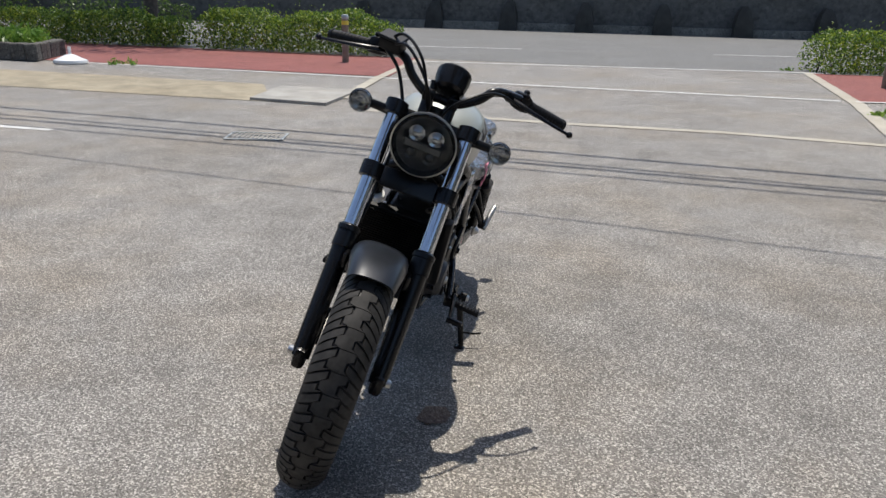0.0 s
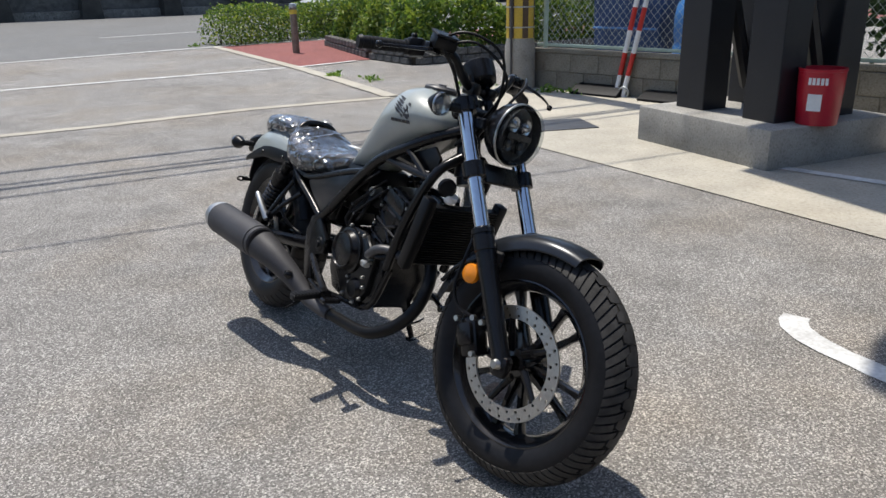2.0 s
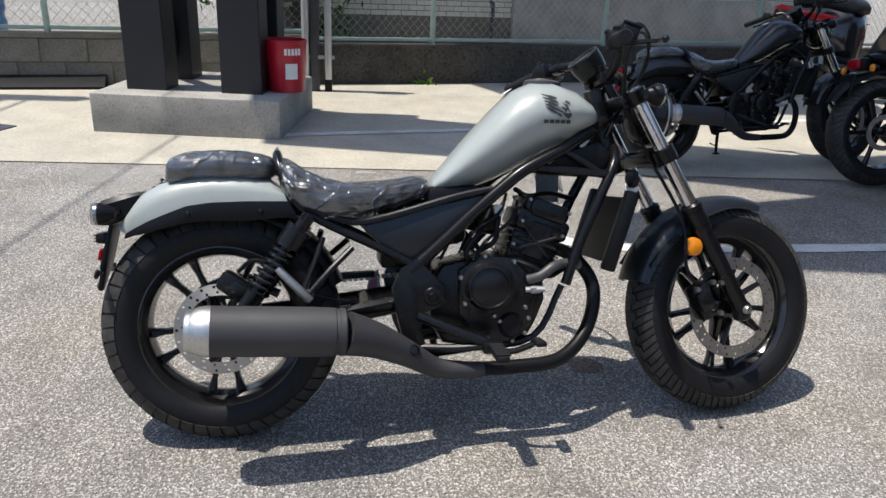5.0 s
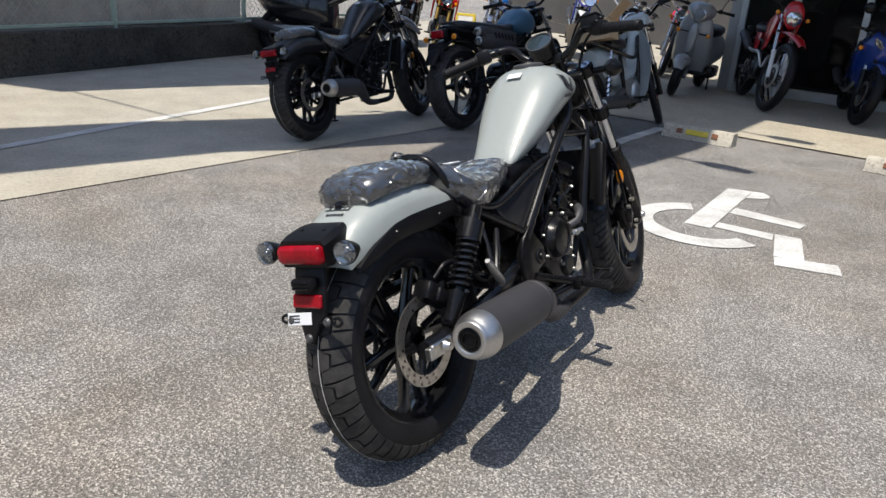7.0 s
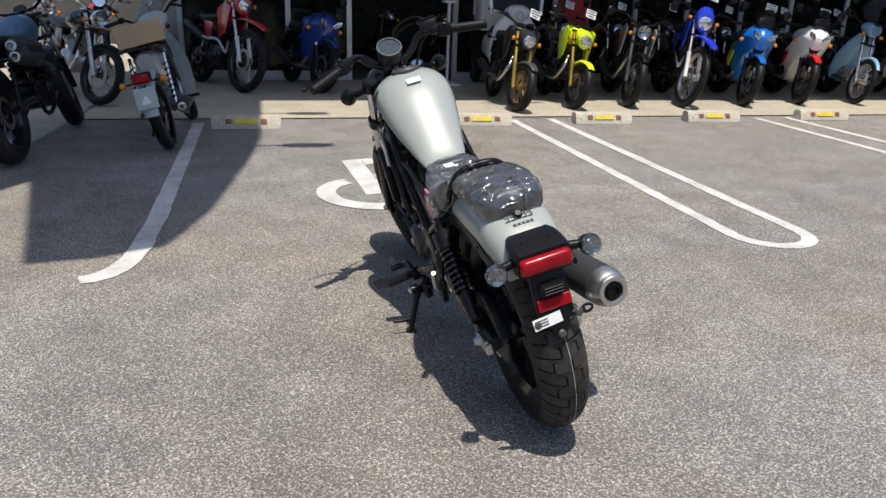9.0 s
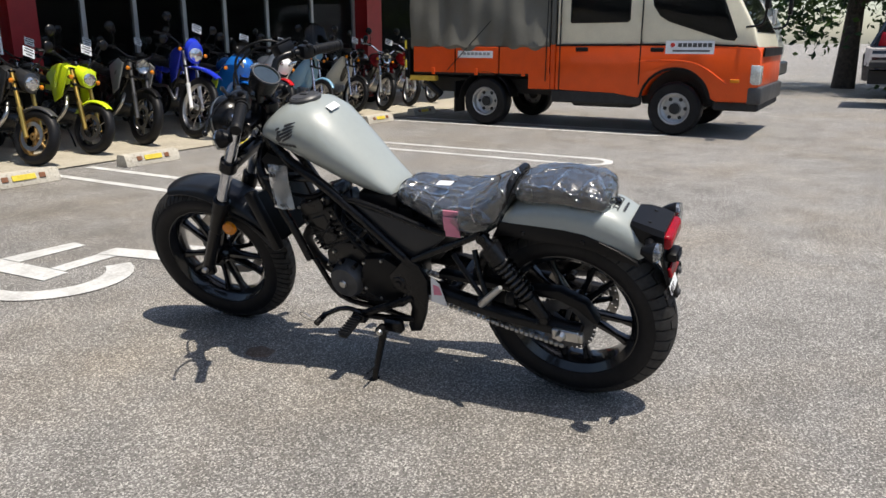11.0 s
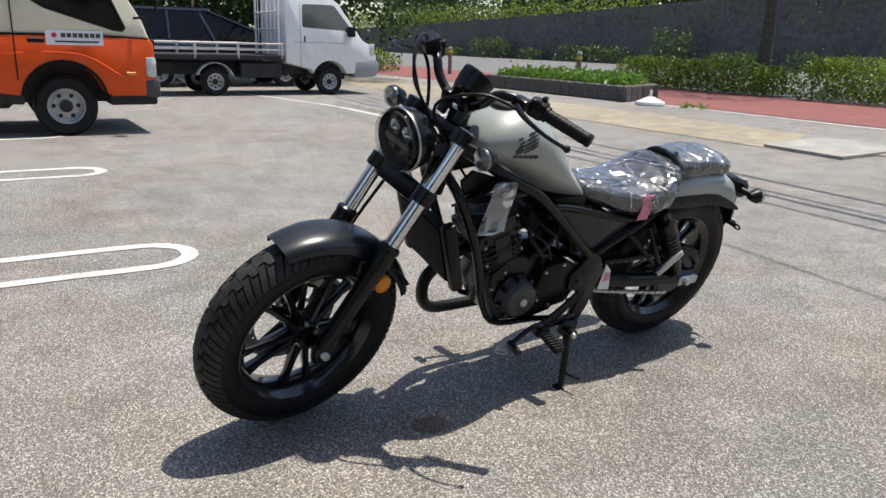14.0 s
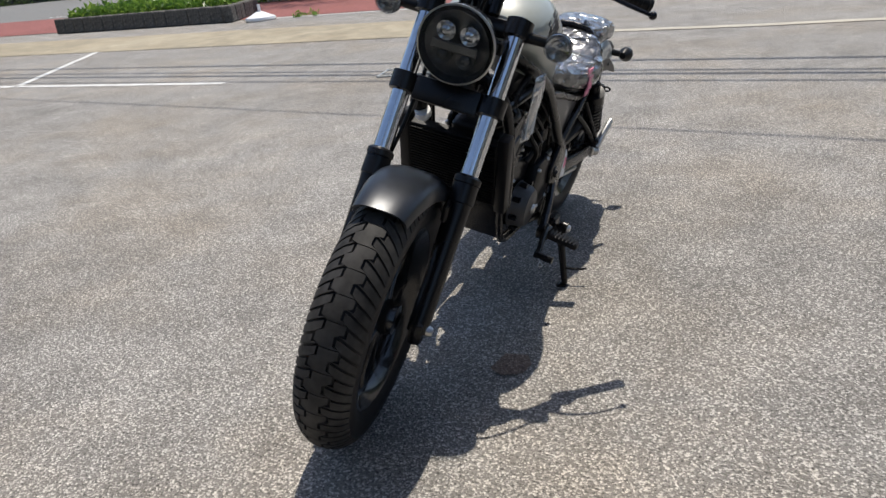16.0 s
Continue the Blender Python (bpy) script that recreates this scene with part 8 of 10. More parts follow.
planter("planter", [(5.62, 8.60), (13.4, 8.10), (13.4, 9.2), (7.6, 9.7), (7.9, 13.6), (6.6, 13.8), (5.66, 10.1)], 0.24, 0.16, "low planter edged with dark rough stones")
# west bed with grass and an edging of upright stones
root = thing("planter", Matrix(), "low grass bed edged with dark upright stones", "planter")
bed = [(-14.7, 9.9), (-9.79, 9.89), (-10.45, 11.3), (-14.3, 11.6)]
part("soil", plate(bmesh.new(), bed, 0.26, Matrix.Translation((0, 0, 0.13))), SOIL, root)
b = bmesh.new()
box(b, (0.30, 0.20, 0.32), (0, 0, 0.16), None, 0.03, 2)
um = bpy.data.meshes.new("stone")
b.to_mesh(um)
b.free()
um.materials.append(STONE)
for p, q in zip(bed, bed[1:] + bed[:1]):
    p, q = Vector(p), Vector(q)
    d = q - p
    for k in range(int(d.length / 0.31) + 1):
        o = p + d.normalized() * (0.31 * k)
        ob = new("stone", um)
        ob.parent = root
        ob.matrix_basis = pose(o.x, o.y, 0, random.uniform(-3, 3), random.uniform(-3, 3), math.degrees(math.atan2(d.y, d.x)) + random.uniform(-3, 3))
pts = []
for k in range(9000):
    u, w = rng.uniform(0, 1), rng.uniform(0, 1)
    x = -14.6 + 4.7 * u + (0.35 - 0.95 * u) * w
    pts.append((x, 9.98 + (1.55 - 0.3 * u) * w, 0.26 + abs(rng.normal()) * 0.10))
gr = new("grass", leaves_mesh("grass", pts, 0.075, GRASS, 0.4, 2.4))
tagged(gr, "bright green grass and weeds in the bed", "grass", kind="stuff")
# weeds at seams
pts = [(x + rng.normal() * 0.06, y + rng.normal() * 0.06, abs(rng.normal()) * 0.04 + 0.01) for x, y in [(4.55, 5.75), (4.75, 5.6), (5.0, 4.7), (5.15, 4.4), (-8.2, 10.0), (-7.9, 10.05), (4.0, 7.2), (3.9, 8.1), (6.1, -0.5), (4.3, 16.0)] for _ in range(50)]
wd = new("weeds", leaves_mesh("weeds", pts, 0.035, GRASS, 0.5, 2.0))
tagged(wd, "small weeds in the pavement seams", "weeds", kind="stuff")


def tree(name, at, trunk_h, r, crown_r, crown_z, count, label, leaf=0.14, clumps=40):
    root = thing(name, Matrix.Translation(at), label, "tree", "street trees")
    bm = bmesh.new()
    tube(bm, [(0, 0, -0.02), (0.05, 0.03, trunk_h * 0.4), (-0.03, 0.05, trunk_h * 0.75), (0.05, 0, trunk_h)], [r * 1.25, r, r * 0.85, r * 0.6], 12, 5)
    ends = []
    for k in range(9):
        a = 2 * math.pi * k / 9 + rng.uniform(-0.3, 0.3)
        e = Vector((math.cos(a) * crown_r * 0.75, math.sin(a) * crown_r * 0.75, crown_z + rng.uniform(-0.5, 0.8) * crown_r * 0.6))
        tube(bm, [(0, 0, trunk_h * (0.6 + 0.04 * k)), e * 0.5 + Vector((0, 0, trunk_h * 0.35)), e], [r * 0.45, r * 0.25, r * 0.08], 7, 4)
        ends.append(e)
    part("trunk", bm, BARK, root, "brown bark trunk with limbs")
    cs = [np.array(ends[rng.randint(len(ends))]) + rng.normal(size=3) * crown_r * 0.38 for _ in range(clumps)]
    pts = [cs[rng.randint(clumps)] + rng.normal(size=3) * crown_r * 0.17 for _ in range(count)]
    ob = new("crown", leaves_mesh("crown", pts, leaf, LEAF_DARK))
    ob.parent = root
    return root


tree("tree", (-12.0, 17.0, 0), 4.5, 0.17, 2.6, 5.8, 4000, "street tree with a slim brown trunk")
tree("tree", (-19.5, 3.6, 0), 2.2, 0.16, 2.3, 2.6, 9000, "dense dark green tree behind the parked vehicles", 0.13, 60)
tree("tree", (-19.8, 6.6, 0), 2.0, 0.16, 2.2, 2.5, 9000, "dense dark green tree behind the parked vehicles", 0.13, 60)
tree("tree", (-19.0, 0.6, 0), 2.6, 0.22, 2.0, 3.2, 7000, "dense dark green tree behind the parked vehicles", 0.13, 60)
tree("tree", (9.2, 2.6, 0), 1.2, 0.08, 1.1, 1.6, 5000, "bushy dark green tree behind the fence", 0.09, 50)
tree("tree", (9.0, 0.9, 0), 1.0, 0.07, 1.0, 1.3, 4000, "bushy dark green tree behind the fence", 0.09, 50)
for x, y, s in ((-70, 55, 5.0), (-58, 50, 4.2), (-90, 52, 5.5), (-110, 60, 6), (-45, 47, 4.0)):
    tree("tree", (x, y, 0), 3.5, 0.3, s, 5.0, 5000, "distant dark green tree beyond the wall", 0.34, 50)

# ---- the dealer's other motorcycles ----
P_BLACK = material("gloss_black_tank_paint", (0.014, 0.014, 0.016), 0.22, vary=0.1, coat=0.5)
P_GUN = material("gunmetal_paint", (0.045, 0.047, 0.052), 0.32, 0.5, vary=0.08, coat=0.4)
P_DENIM = material("matt_blue_paint", (0.06, 0.15, 0.24), 0.38, 0.2, vary=0.06, coat=0.2)
P_CUB = material("grey_blue_paint", (0.38, 0.42, 0.43), 0.3, vary=0.04, coat=0.4)
P_YELLOW = material("fluorescent_yellow_paint", (0.62, 0.78, 0.015), 0.35, vary=0.04, coat=0.3)
P_BLUE = material("deep_blue_paint", (0.015, 0.04, 0.55), 0.25, vary=0.05, coat=0.6)
P_SKYBLUE = material("bright_blue_paint", (0.01, 0.16, 0.60), 0.22, 0.2, vary=0.05, coat=0.7)
P_WHITE = material("pearl_white_paint", (0.76, 0.76, 0.76), 0.25, vary=0.03, coat=0.6)
P_RED = material("glossy_red_paint", (0.52, 0.012, 0.018), 0.22, vary=0.05, coat=0.6)
P_NAVY = material("deep_blue_paint", (0.012, 0.04, 0.24), 0.24, vary=0.05, coat=0.6)
P_WINE = material("dark_red_paint", (0.20, 0.012, 0.02), 0.22, vary=0.05, coat=0.6)
P_PALE = material("pale_blue_paint", (0.22, 0.42, 0.60), 0.3, vary=0.04, coat=0.4)
P_IVORY = material("ivory_plastic", (0.62, 0.60, 0.52), 0.4, vary=0.05)
P_SILVER = material("silver_grey_paint", (0.30, 0.31, 0.32), 0.3, 0.3, vary=0.05, coat=0.4)
GOLD = material("gold_anodised_metal", (0.62, 0.40, 0.10), 0.3, 0.9, vary=0.1)
BRONZE = material("bronze_wheel_paint", (0.30, 0.19, 0.07), 0.35, 0.6, vary=0.1)
CARD = material("brown_cardboard", (0.46, 0.33, 0.20), 0.85, vary=0.08, scale=5, bump=0.0005)
SMOKED = glass("smoked_screen", (0.22, 0.24, 0.26), 0.04, 0.35)
LAMP_FACE = material("bright_lamp_reflector", (0.75, 0.76, 0.78), 0.15, 0.9, vary=0.25, scale=30, fine=110)


def at_wheels(front, rear, lean=9.0):
    """The place of a machine from its two tyre contacts."""
    f, r = Vector((*front, 0)), Vector((*rear, 0))
    c, d = (f + r) / 2, f - r
    return pose(c.x, c.y, 0.012, 0, lean, math.degrees(math.atan2(d.x, -d.y)))


def bike_wheel(root, c, R, rho, spokes, rim_mat, wire=False, disc=0.0, rim_f=0.68, S=None, tread=0):
    m = axis_to(c, (1, 0, 0)) if S is None else S @ axis_to(c, (1, 0, 0))
    rim_r, w = R * rim_f, rho * 0.62
    bm = bmesh.new()
    lathe(bm, [(rim_r + 0.003, -w), (rim_r + 0.006, -w - 0.004), (rim_r - 0.005, -w - 0.004), (rim_r - 0.018, -0.012), (rim_r - 0.02, 0.0), (rim_r - 0.018, 0.012), (rim_r - 0.005, w + 0.004), (rim_r + 0.006, w + 0.004), (rim_r + 0.003, w)], 44, m, True)
    lathe(bm, [(0.012, -0.05), (0.036, -0.045), (0.03, -0.02), (0.03, 0.02), (0.036, 0.045), (0.012, 0.05)], 20, m, True)
    rim = part("wheel", bm, rim_mat, root)
    part("tyre", tyre_mesh(bmesh.new(), m, R + (0.005 if not tread else 0.0), rho, rim_r, w + 0.005, 48), RUBBER, rim)
    if tread:
        part("tread", tread_mesh(bmesh.new(), m, R, rho, tread), TREAD, rim, sharp=25)
    if wire:
        for k in range(24):
            a = 2 * math.pi * k / 24
            b = a + (0.55 if (k // 2) % 2 else -0.55)
            s = 1 if k % 2 else -1
            bm = rod(bmesh.new(), (0.030 * math.cos(b), 0.030 * math.sin(b), 0.036 * s), ((rim_r - 0.016) * math.cos(a), (rim_r - 0.016) * math.sin(a), 0.004 * s), 0.0022, seg=5, m=m)
            part("spoke", bm, CHROME, rim)
    else:
        for k in range(spokes):
            a = 2 * math.pi * k / spokes
            d, t = Vector((math.cos(a), math.sin(a), 0)), Vector((-math.sin(a), math.cos(a), 0))
            rings = []
            for r, hw, hd in ((0.026, 0.018, 0.022), (rim_r * 0.55, 0.011, 0.013), (rim_r - 0.012, 0.015, 0.016)):
                rings.append([m @ (d * r + t * hw * x + Vector((0, 0, hd * y))) for x, y in ((-1, -0.6), (-0.6, -1), (0.6, -1), (1, -0.6), (1, 0.6), (0.6, 1), (-0.6, 1), (-1, 0.6))])
            part("spoke", loft(bmesh.new(), rings), rim_mat, rim)
    if disc:
        bm = lathe(bmesh.new(), [(disc * 0.72, -0.058), (disc, -0.058), (disc, -0.054), (disc * 0.72, -0.054)], 36, m, True)
        d = part("brake_disc", bm, DISC, rim)
    return rim


def blinker(root, p, d, S=None):
    mm = S if S is not None else Matrix.Identity(4)
    p, d = Vector(p), Vector(d).normalized()
    ob = part("turn_signal", lathe(bmesh.new(), [(0.0, -0.035), (0.016, -0.03), (0.024, -0.005), (0.024, 0.0)], 14, mm @ axis_to(p, d)), BLACK_SATIN, root)
    part("lens", lathe(bmesh.new(), [(0.023, 0.0), (0.021, 0.010), (0.012, 0.016), (0.0, 0.018)], 14, mm @ axis_to(p, d)), AMBER, ob, "amber lens")
    part("stalk", rod(bmesh.new(), p - d * 0.02, (p.x * 0.35, p.y + (0.03 if d.y < 0 else -0.03), p.z), 0.007, seg=8, m=mm), BLACK_SATIN, ob)


def round_lamp(root, p, d, r, shell, S=None):
    mm = S @ axis_to(p, d) if S is not None else axis_to(p, d)
    ob = part("headlamp", lathe(bmesh.new(), [(0, -0.095), (r * 0.55, -0.085), (r * 0.9, -0.045), (r, 0.0), (r, 0.012), (r * 0.94, 0.014), (r * 0.94, 0.0)], 32, mm, caps=False), shell, root)
    part("reflector", lathe(bmesh.new(), [(r * 0.93, 0.006), (r * 0.6, -0.02), (r * 0.2, -0.03), (0.0, -0.03)], 28, mm, caps=False), LAMP_FACE, ob)
    part("glass", lathe(bmesh.new(), [(r * 0.94, 0.008), (r * 0.7, 0.022), (r * 0.3, 0.03), (0, 0.031)], 28, mm, caps=False), CLEARLENS, ob)
    return ob


def shield(bm, stations, bow=0.3, thick=0.006, cols=10):
    """A bowed upright panel from stations (y, z, half width)."""
    rings = []
    for y, z, w in stations:
        ring = []
        for back in (0, 1):
            for k in (range(cols + 1) if not back else range(cols, -1, -1)):
                x = w * (-1 + 2 * k / cols)
                ring.append((x, y + bow * x * x / max(w, 0.05) + thick * back, z))
        rings.append(ring)
    return loft(bm, rings)


def bars_and_mirrors(root, S, y, z, half, rise=0.05, back=0.10, mirrors=True, metal=None, tag=None, mirror_mat=None):
    bm = bmesh.new()
    tube(bm, [(-half, y + back, z + rise), (-half * 0.62, y + back * 0.55, z + rise), (-half * 0.3, y, z), (0, y, z - 0.005), (half * 0.3, y, z), (half * 0.62, y + back * 0.55, z + rise), (half, y + back, z + rise)], 0.0115, 9, 4, S)
    hb = part("handlebar", bm, metal or BLACK_SATIN, root)
    for s in (1, -1):
        d = Vector((half * 0.38 * s, back * 0.45, 0)).normalized()
        e = Vector((half * s, y + back, z + rise))
        part("grip", tube(bmesh.new(), [e - d * 0.115, e - d * 0.05, e + d * 0.012], [0.0165, 0.0155, 0.0175], 12, 1, S), RUBBER, hb)
        bm = box(bmesh.new(), (0.05, 0.045, 0.045), e - d * 0.145, S, 0.01, 1)
        part("switch_box", bm, PLASTIC, hb)
        bm = tube(bmesh.new(), [e - d * 0.13 + Vector((0, -0.03, 0)), e - d * 0.04 + Vector((0, -0.055, -0.005)), e + d * 0.02 + Vector((0, -0.05, -0.01))], [0.006, 0.0055, 0.007], 7, 3, S)
        part("lever", bm, STEEL if metal else BLACK_SATIN, hb)
        if mirrors:
            q = e - d * 0.14
            top = q + Vector((0.05 * s, -0.03, 0.17))
            st = part("mirror", tube(bmesh.new(), [q, q + Vector((0.015 * s, -0.03, 0.09)), top], 0.005, 7, 4, S), BLACK_SATIN, root)
            part("mirror_shell", lathe(bmesh.new(), [(0, -0.026), (0.035, -0.022), (0.052, -0.008), (0.056, 0.0), (0.052, 0.003), (0, 0.003)], 20, S @ axis_to(top + Vector((0.02 * s, 0, 0.03)), (-0.1 * s, 1, 0.05))), mirror_mat or BLACK_SATIN, st)
            part("mirror_glass", lathe(bmesh.new(), [(0.049, 0.0035), (0.0, 0.0045)], 20, S @ axis_to(top + Vector((0.02 * s, 0, 0.03)), (-0.1 * s, 1, 0.05))), CHROME, st)
    if tag is not None:
        tm = S @ pose(0.03, y - 0.05, z + 0.12 + tag, -14, 4, 6)
        t = part("price_tag", box(bmesh.new(), (0.135, 0.004, 0.088), (0, 0, 0), tm), TAG_WHITE, root, "white printed price card")
        for k, w in enumerate((0.10, 0.12, 0.07)):
            part("print_bar", box(bmesh.new(), (w, 0.002, 0.010), (0, -0.0035, 0.028 - 0.026 * k), tm), GREYMET, t)
    return hb


def engine_block(root, y, z, mat, kind="single", w=0.13):
    bm = bmesh.new()
    rings = []
    for k in range(16):
        a = 2 * math.pi * k / 16
        rings.append((0.19 * math.copysign(abs(math.cos(a)) ** 0.75, math.cos(a)) + y, 0.12 * math.copysign(abs(math.sin(a)) ** 0.8, math.sin(a)) + z))
    loft(bm, [[(x * w, yy + (y - yy) * f, zz + (z - zz) * f) for yy, zz in rings] for x, f in ((-1, 0.22), (-0.85, 0.0), (0.85, 0.0), (1, 0.22))])
    e = part("engine", bm, mat, root, "cast metal engine")
    for s in (1, -1):
        part("case_cover", lathe(bmesh.new(), [(0, 0.028), (0.06, 0.026), (0.082, 0.012), (0.088, 0.0)], 24, axis_to((s * (w - 0.002), y + 0.05 * s, z), (s, 0, 0))), mat, e)
    d = Vector((0, -0.35, 1)) if kind != "flat" else Vector((0, -1, 0.18))
    base = Vector((0, y - 0.05, z + 0.09)) if kind != "flat" else Vector((0, y - 0.15, z))
    d.normalize()
    for k in range(7):
        mm = axis_to(base + d * (0.02 + 0.021 * k), d)
        part("cooling_fin", box(bmesh.new(), (w * 1.55, 0.17 if kind != "flat" else 0.12, 0.009), (0, 0, 0), mm, 0.003), mat, e)
    part("cylinder", box(bmesh.new(), (w * 1.25, 0.13 if kind != "flat" else 0.09, 0.17), (0, 0, 0.085), axis_to(base, d), 0.02, 1), mat, e)
    part("cylinder_head", box(bmesh.new(), (w * 1.4, 0.16 if kind != "flat" else 0.11, 0.07), (0, 0, 0.20), axis_to(base, d), 0.022, 2), mat, e)
    return e


def motorbike(m, label, paint, style="naked", L=1.34, R=0.295, rho=0.058, rake=25.0, rim=None, fork=None, slider=None, wire=False, steer=8.0, head=0.86, tag=None, lamp=0.085,
              lamp_shell=None, engine=None, pipe=None, mirrors=True, seat_z=0.77, fender=None, accent=None, plate_on=True, metal_bar=None, group="motorcycles of the dealer", trap=0, rear_tread=0):
    """One machine standing on its side stand; front towards -y, left side +x."""
    root = thing("motorcycle", m, label, "motorcycle", group)
    rim, fork, slider = rim or BLACK_GLOSS, fork or FORK_CHROME, slider or BLACK_SATIN
    engine, pipe, fender = engine or CASE_DARK, pipe or MUFFLER, fender or PLASTIC
    tanr = math.tan(radians(rake))
    trail = style == "trail"
    Rf = R * (1.12 if trail else 1.0)
    fa, ra = Vector((0, -L / 2, Rf)), Vector((0, L / 2, R))

    def fy(z):
        return fa.y + 0.035 + (z - Rf) * tanr
    piv = Vector((0, fy(head), head))
    S = Matrix.Translation(piv) @ Matrix.Rotation(radians(steer), 4, Vector((0, tanr, 1)).normalized()) @ Matrix.Translation(-piv)
    rf = rho * (0.72 if trail or style in ("cub", "classic") else 0.85)
    bike_wheel(root, fa, Rf, rf, 5 if style != "sport" else 6, rim, wire, 0.13 if style not in ("cub",) else 0.0, 0.76 if wire else 0.68, S, 0)
    bike_wheel(root, ra, R, rho, 5 if style != "sport" else 6, rim, wire, 0.11 if style not in ("cub", "classic") else 0.0, 0.74 if wire else 0.68, None, rear_tread)
    # fork
    for s in (1, -1):
        x = s * (rf + 0.035)
        mid, top, low = Vector((x, fy(head * 0.62), head * 0.62)), Vector((x, fy(head + 0.02), head + 0.02)), Vector((x, fy(Rf - 0.02), Rf - 0.02))
        leg = part("fork_tube", rod(bmesh.new(), mid, top, 0.019, seg=14, m=S), fork, root)
        part("fork_slider", tube(bmesh.new(), [mid, mid + (low - mid) * 0.08, mid + (low - mid) * 0.1, low], [0.027, 0.027, 0.024, 0.022], 14, 1, S), slider, leg)
    bm = bmesh.new()
    box(bm, (2 * (rf + 0.06), 0.05, 0.026), (0, fy(head + 0.01), head + 0.01), S, 0.008)
    box(bm, (2 * (rf + 0.06), 0.055, 0.03), (0, fy(head * 0.82), head * 0.82), S, 0.008)
    rod(bm, (0, fy(head * 0.82) + 0.04, head * 0.82), (0, fy(head) + 0.04, head), 0.024, seg=12, m=S)
    part("fork_clamp", bm, BLACK_SATIN, root)
    # front mudguard
    if trail:
        z = Rf * 2 + 0.09
        part("front_fender", fender_mesh(bmesh.new(), (0, fa.y + 0.1, z - 0.9), 0.92, -27, 9, [0.035, 0.065, 0.075, 0.06], [0.03, 0.035, 0.03, 0.02], n=14, m=S), paint, root, sharp=50)
    else:
        part("front_fender", fender_mesh(bmesh.new(), fa, Rf + 0.022, -42 if style != "cub" else -55, 62 if style != "cub" else 95, [rf * 0.7, rf * 1.15, rf * 1.15, rf * 0.9], [0.012, 0.028, 0.028, 0.014], n=14, m=S), fender, root, sharp=50)
    hy, hz = fy(head), head
    tag_up = tag
    bars_and_mirrors(root, S, hy + 0.01, hz + 0.06, 0.37 if style != "sport" else 0.32, 0.07 if style != "sport" else -0.02, 0.13 if style != "sport" else 0.1, mirrors, metal_bar, tag_up)
    part("meter", lathe(bmesh.new(), [(0, -0.03), (0.04, -0.025), (0.05, 0.0), (0.045, 0.008), (0, 0.008)], 20, S @ axis_to((0, hy - 0.06, hz + 0.08), (0, 0.5, 0.85))), PLASTIC, root)
    # lamp and nose
    if style in ("naked", "classic", "scrambler"):
        if lamp > 0:
            round_lamp(root, (0, hy - 0.12, hz - 0.03), (0, -1, -0.04), lamp, lamp_shell or BLACK_GLOSS, S)
        for s in (1, -1):
            blinker(root, (0.14 * s, hy - 0.08, hz - 0.07), (0, -1, 0), S)
    if style in ("grom",):
        bm = loft(bmesh.new(), tank_rings([(hy - 0.17, hz - 0.02, hz - 0.13, 0.05, 0.5), (hy - 0.155, hz + 0.02, hz - 0.16, 0.085, 0.5), (hy - 0.10, hz + 0.04, hz - 0.15, 0.10, 0.5), (hy - 0.04, hz + 0.06, hz - 0.08, 0.085, 0.5)], 20), S)
        h = part("headlamp", bm, accent or P_GUN, root)
        part("lamp_lens", loft(bmesh.new(), tank_rings([(hy - 0.182, hz - 0.03, hz - 0.115, 0.042, 0.5), (hy - 0.168, hz - 0.015, hz - 0.135, 0.07, 0.5), (hy - 0.15, hz - 0.01, hz - 0.14, 0.075, 0.5)], 20), S), REFLECTOR, h)
        part("lamp_bar", box(bmesh.new(), (0.10, 0.008, 0.012), (0, hy - 0.184, hz - 0.075), S, 0.003), LAMP_FACE, h)
        for s in (1, -1):
            blinker(root, (0.16 * s, hy - 0.09, hz - 0.08), (0, -1, 0), S)
    if trail:
        bm = loft(bmesh.new(), tank_rings([(hy - 0.15, hz + 0.06, hz - 0.08, 0.06, 0.5), (hy - 0.13, hz + 0.12, hz - 0.13, 0.10, 0.5), (hy - 0.07, hz + 0.16, hz - 0.12, 0.11, 0.5), (hy - 0.03, hz + 0.15, hz - 0.08, 0.09, 0.5)], 20), S)
        h = part("headlamp", bm, accent or paint, root)
        part("lamp_lens", loft(bmesh.new(), tank_rings([(hy - 0.17, hz + 0.02, hz - 0.07, 0.05, 0.5), (hy - 0.15, hz + 0.05, hz - 0.10, 0.085, 0.5), (hy - 0.12, hz + 0.05, hz - 0.10, 0.09, 0.5)], 20), S), LAMP_FACE, h)
        for s in (1, -1):
            blinker(root, (0.17 * s, hy - 0.08, hz + 0.0), (0, -1, 0), S)
    # frame, swingarm, shocks
    bm = bmesh.new()
    for s in (1, -1):
        tube(bm, [(0.03 * s, hy + 0.06, hz - 0.05), (0.10 * s, -0.05, seat_z - 0.16), (0.11 * s, 0.25, seat_z - 0.12), (0.08 * s, 0.62, seat_z - 0.03)], 0.016, 8, 4)
        tube(bm, [(0.03 * s, hy + 0.07, hz - 0.10), (0.09 * s, hy + 0.22, 0.45), (0.10 * s, hy + 0.30, 0.27), (0.11 * s, 0.18, 0.25), (0.11 * s, 0.25, seat_z - 0.14)], 0.016, 8, 4)
    part("frame", bm, BLACK_SATIN, root)
    if style in ("naked", "grom", "sport", "trail", "scrambler"):
        part("radiator", box(bmesh.new(), (0.25, 0.05, 0.27), (0, hy + 0.20, 0.56), Matrix.Identity(4), 0.012, 1), BLACK_MATT, root)
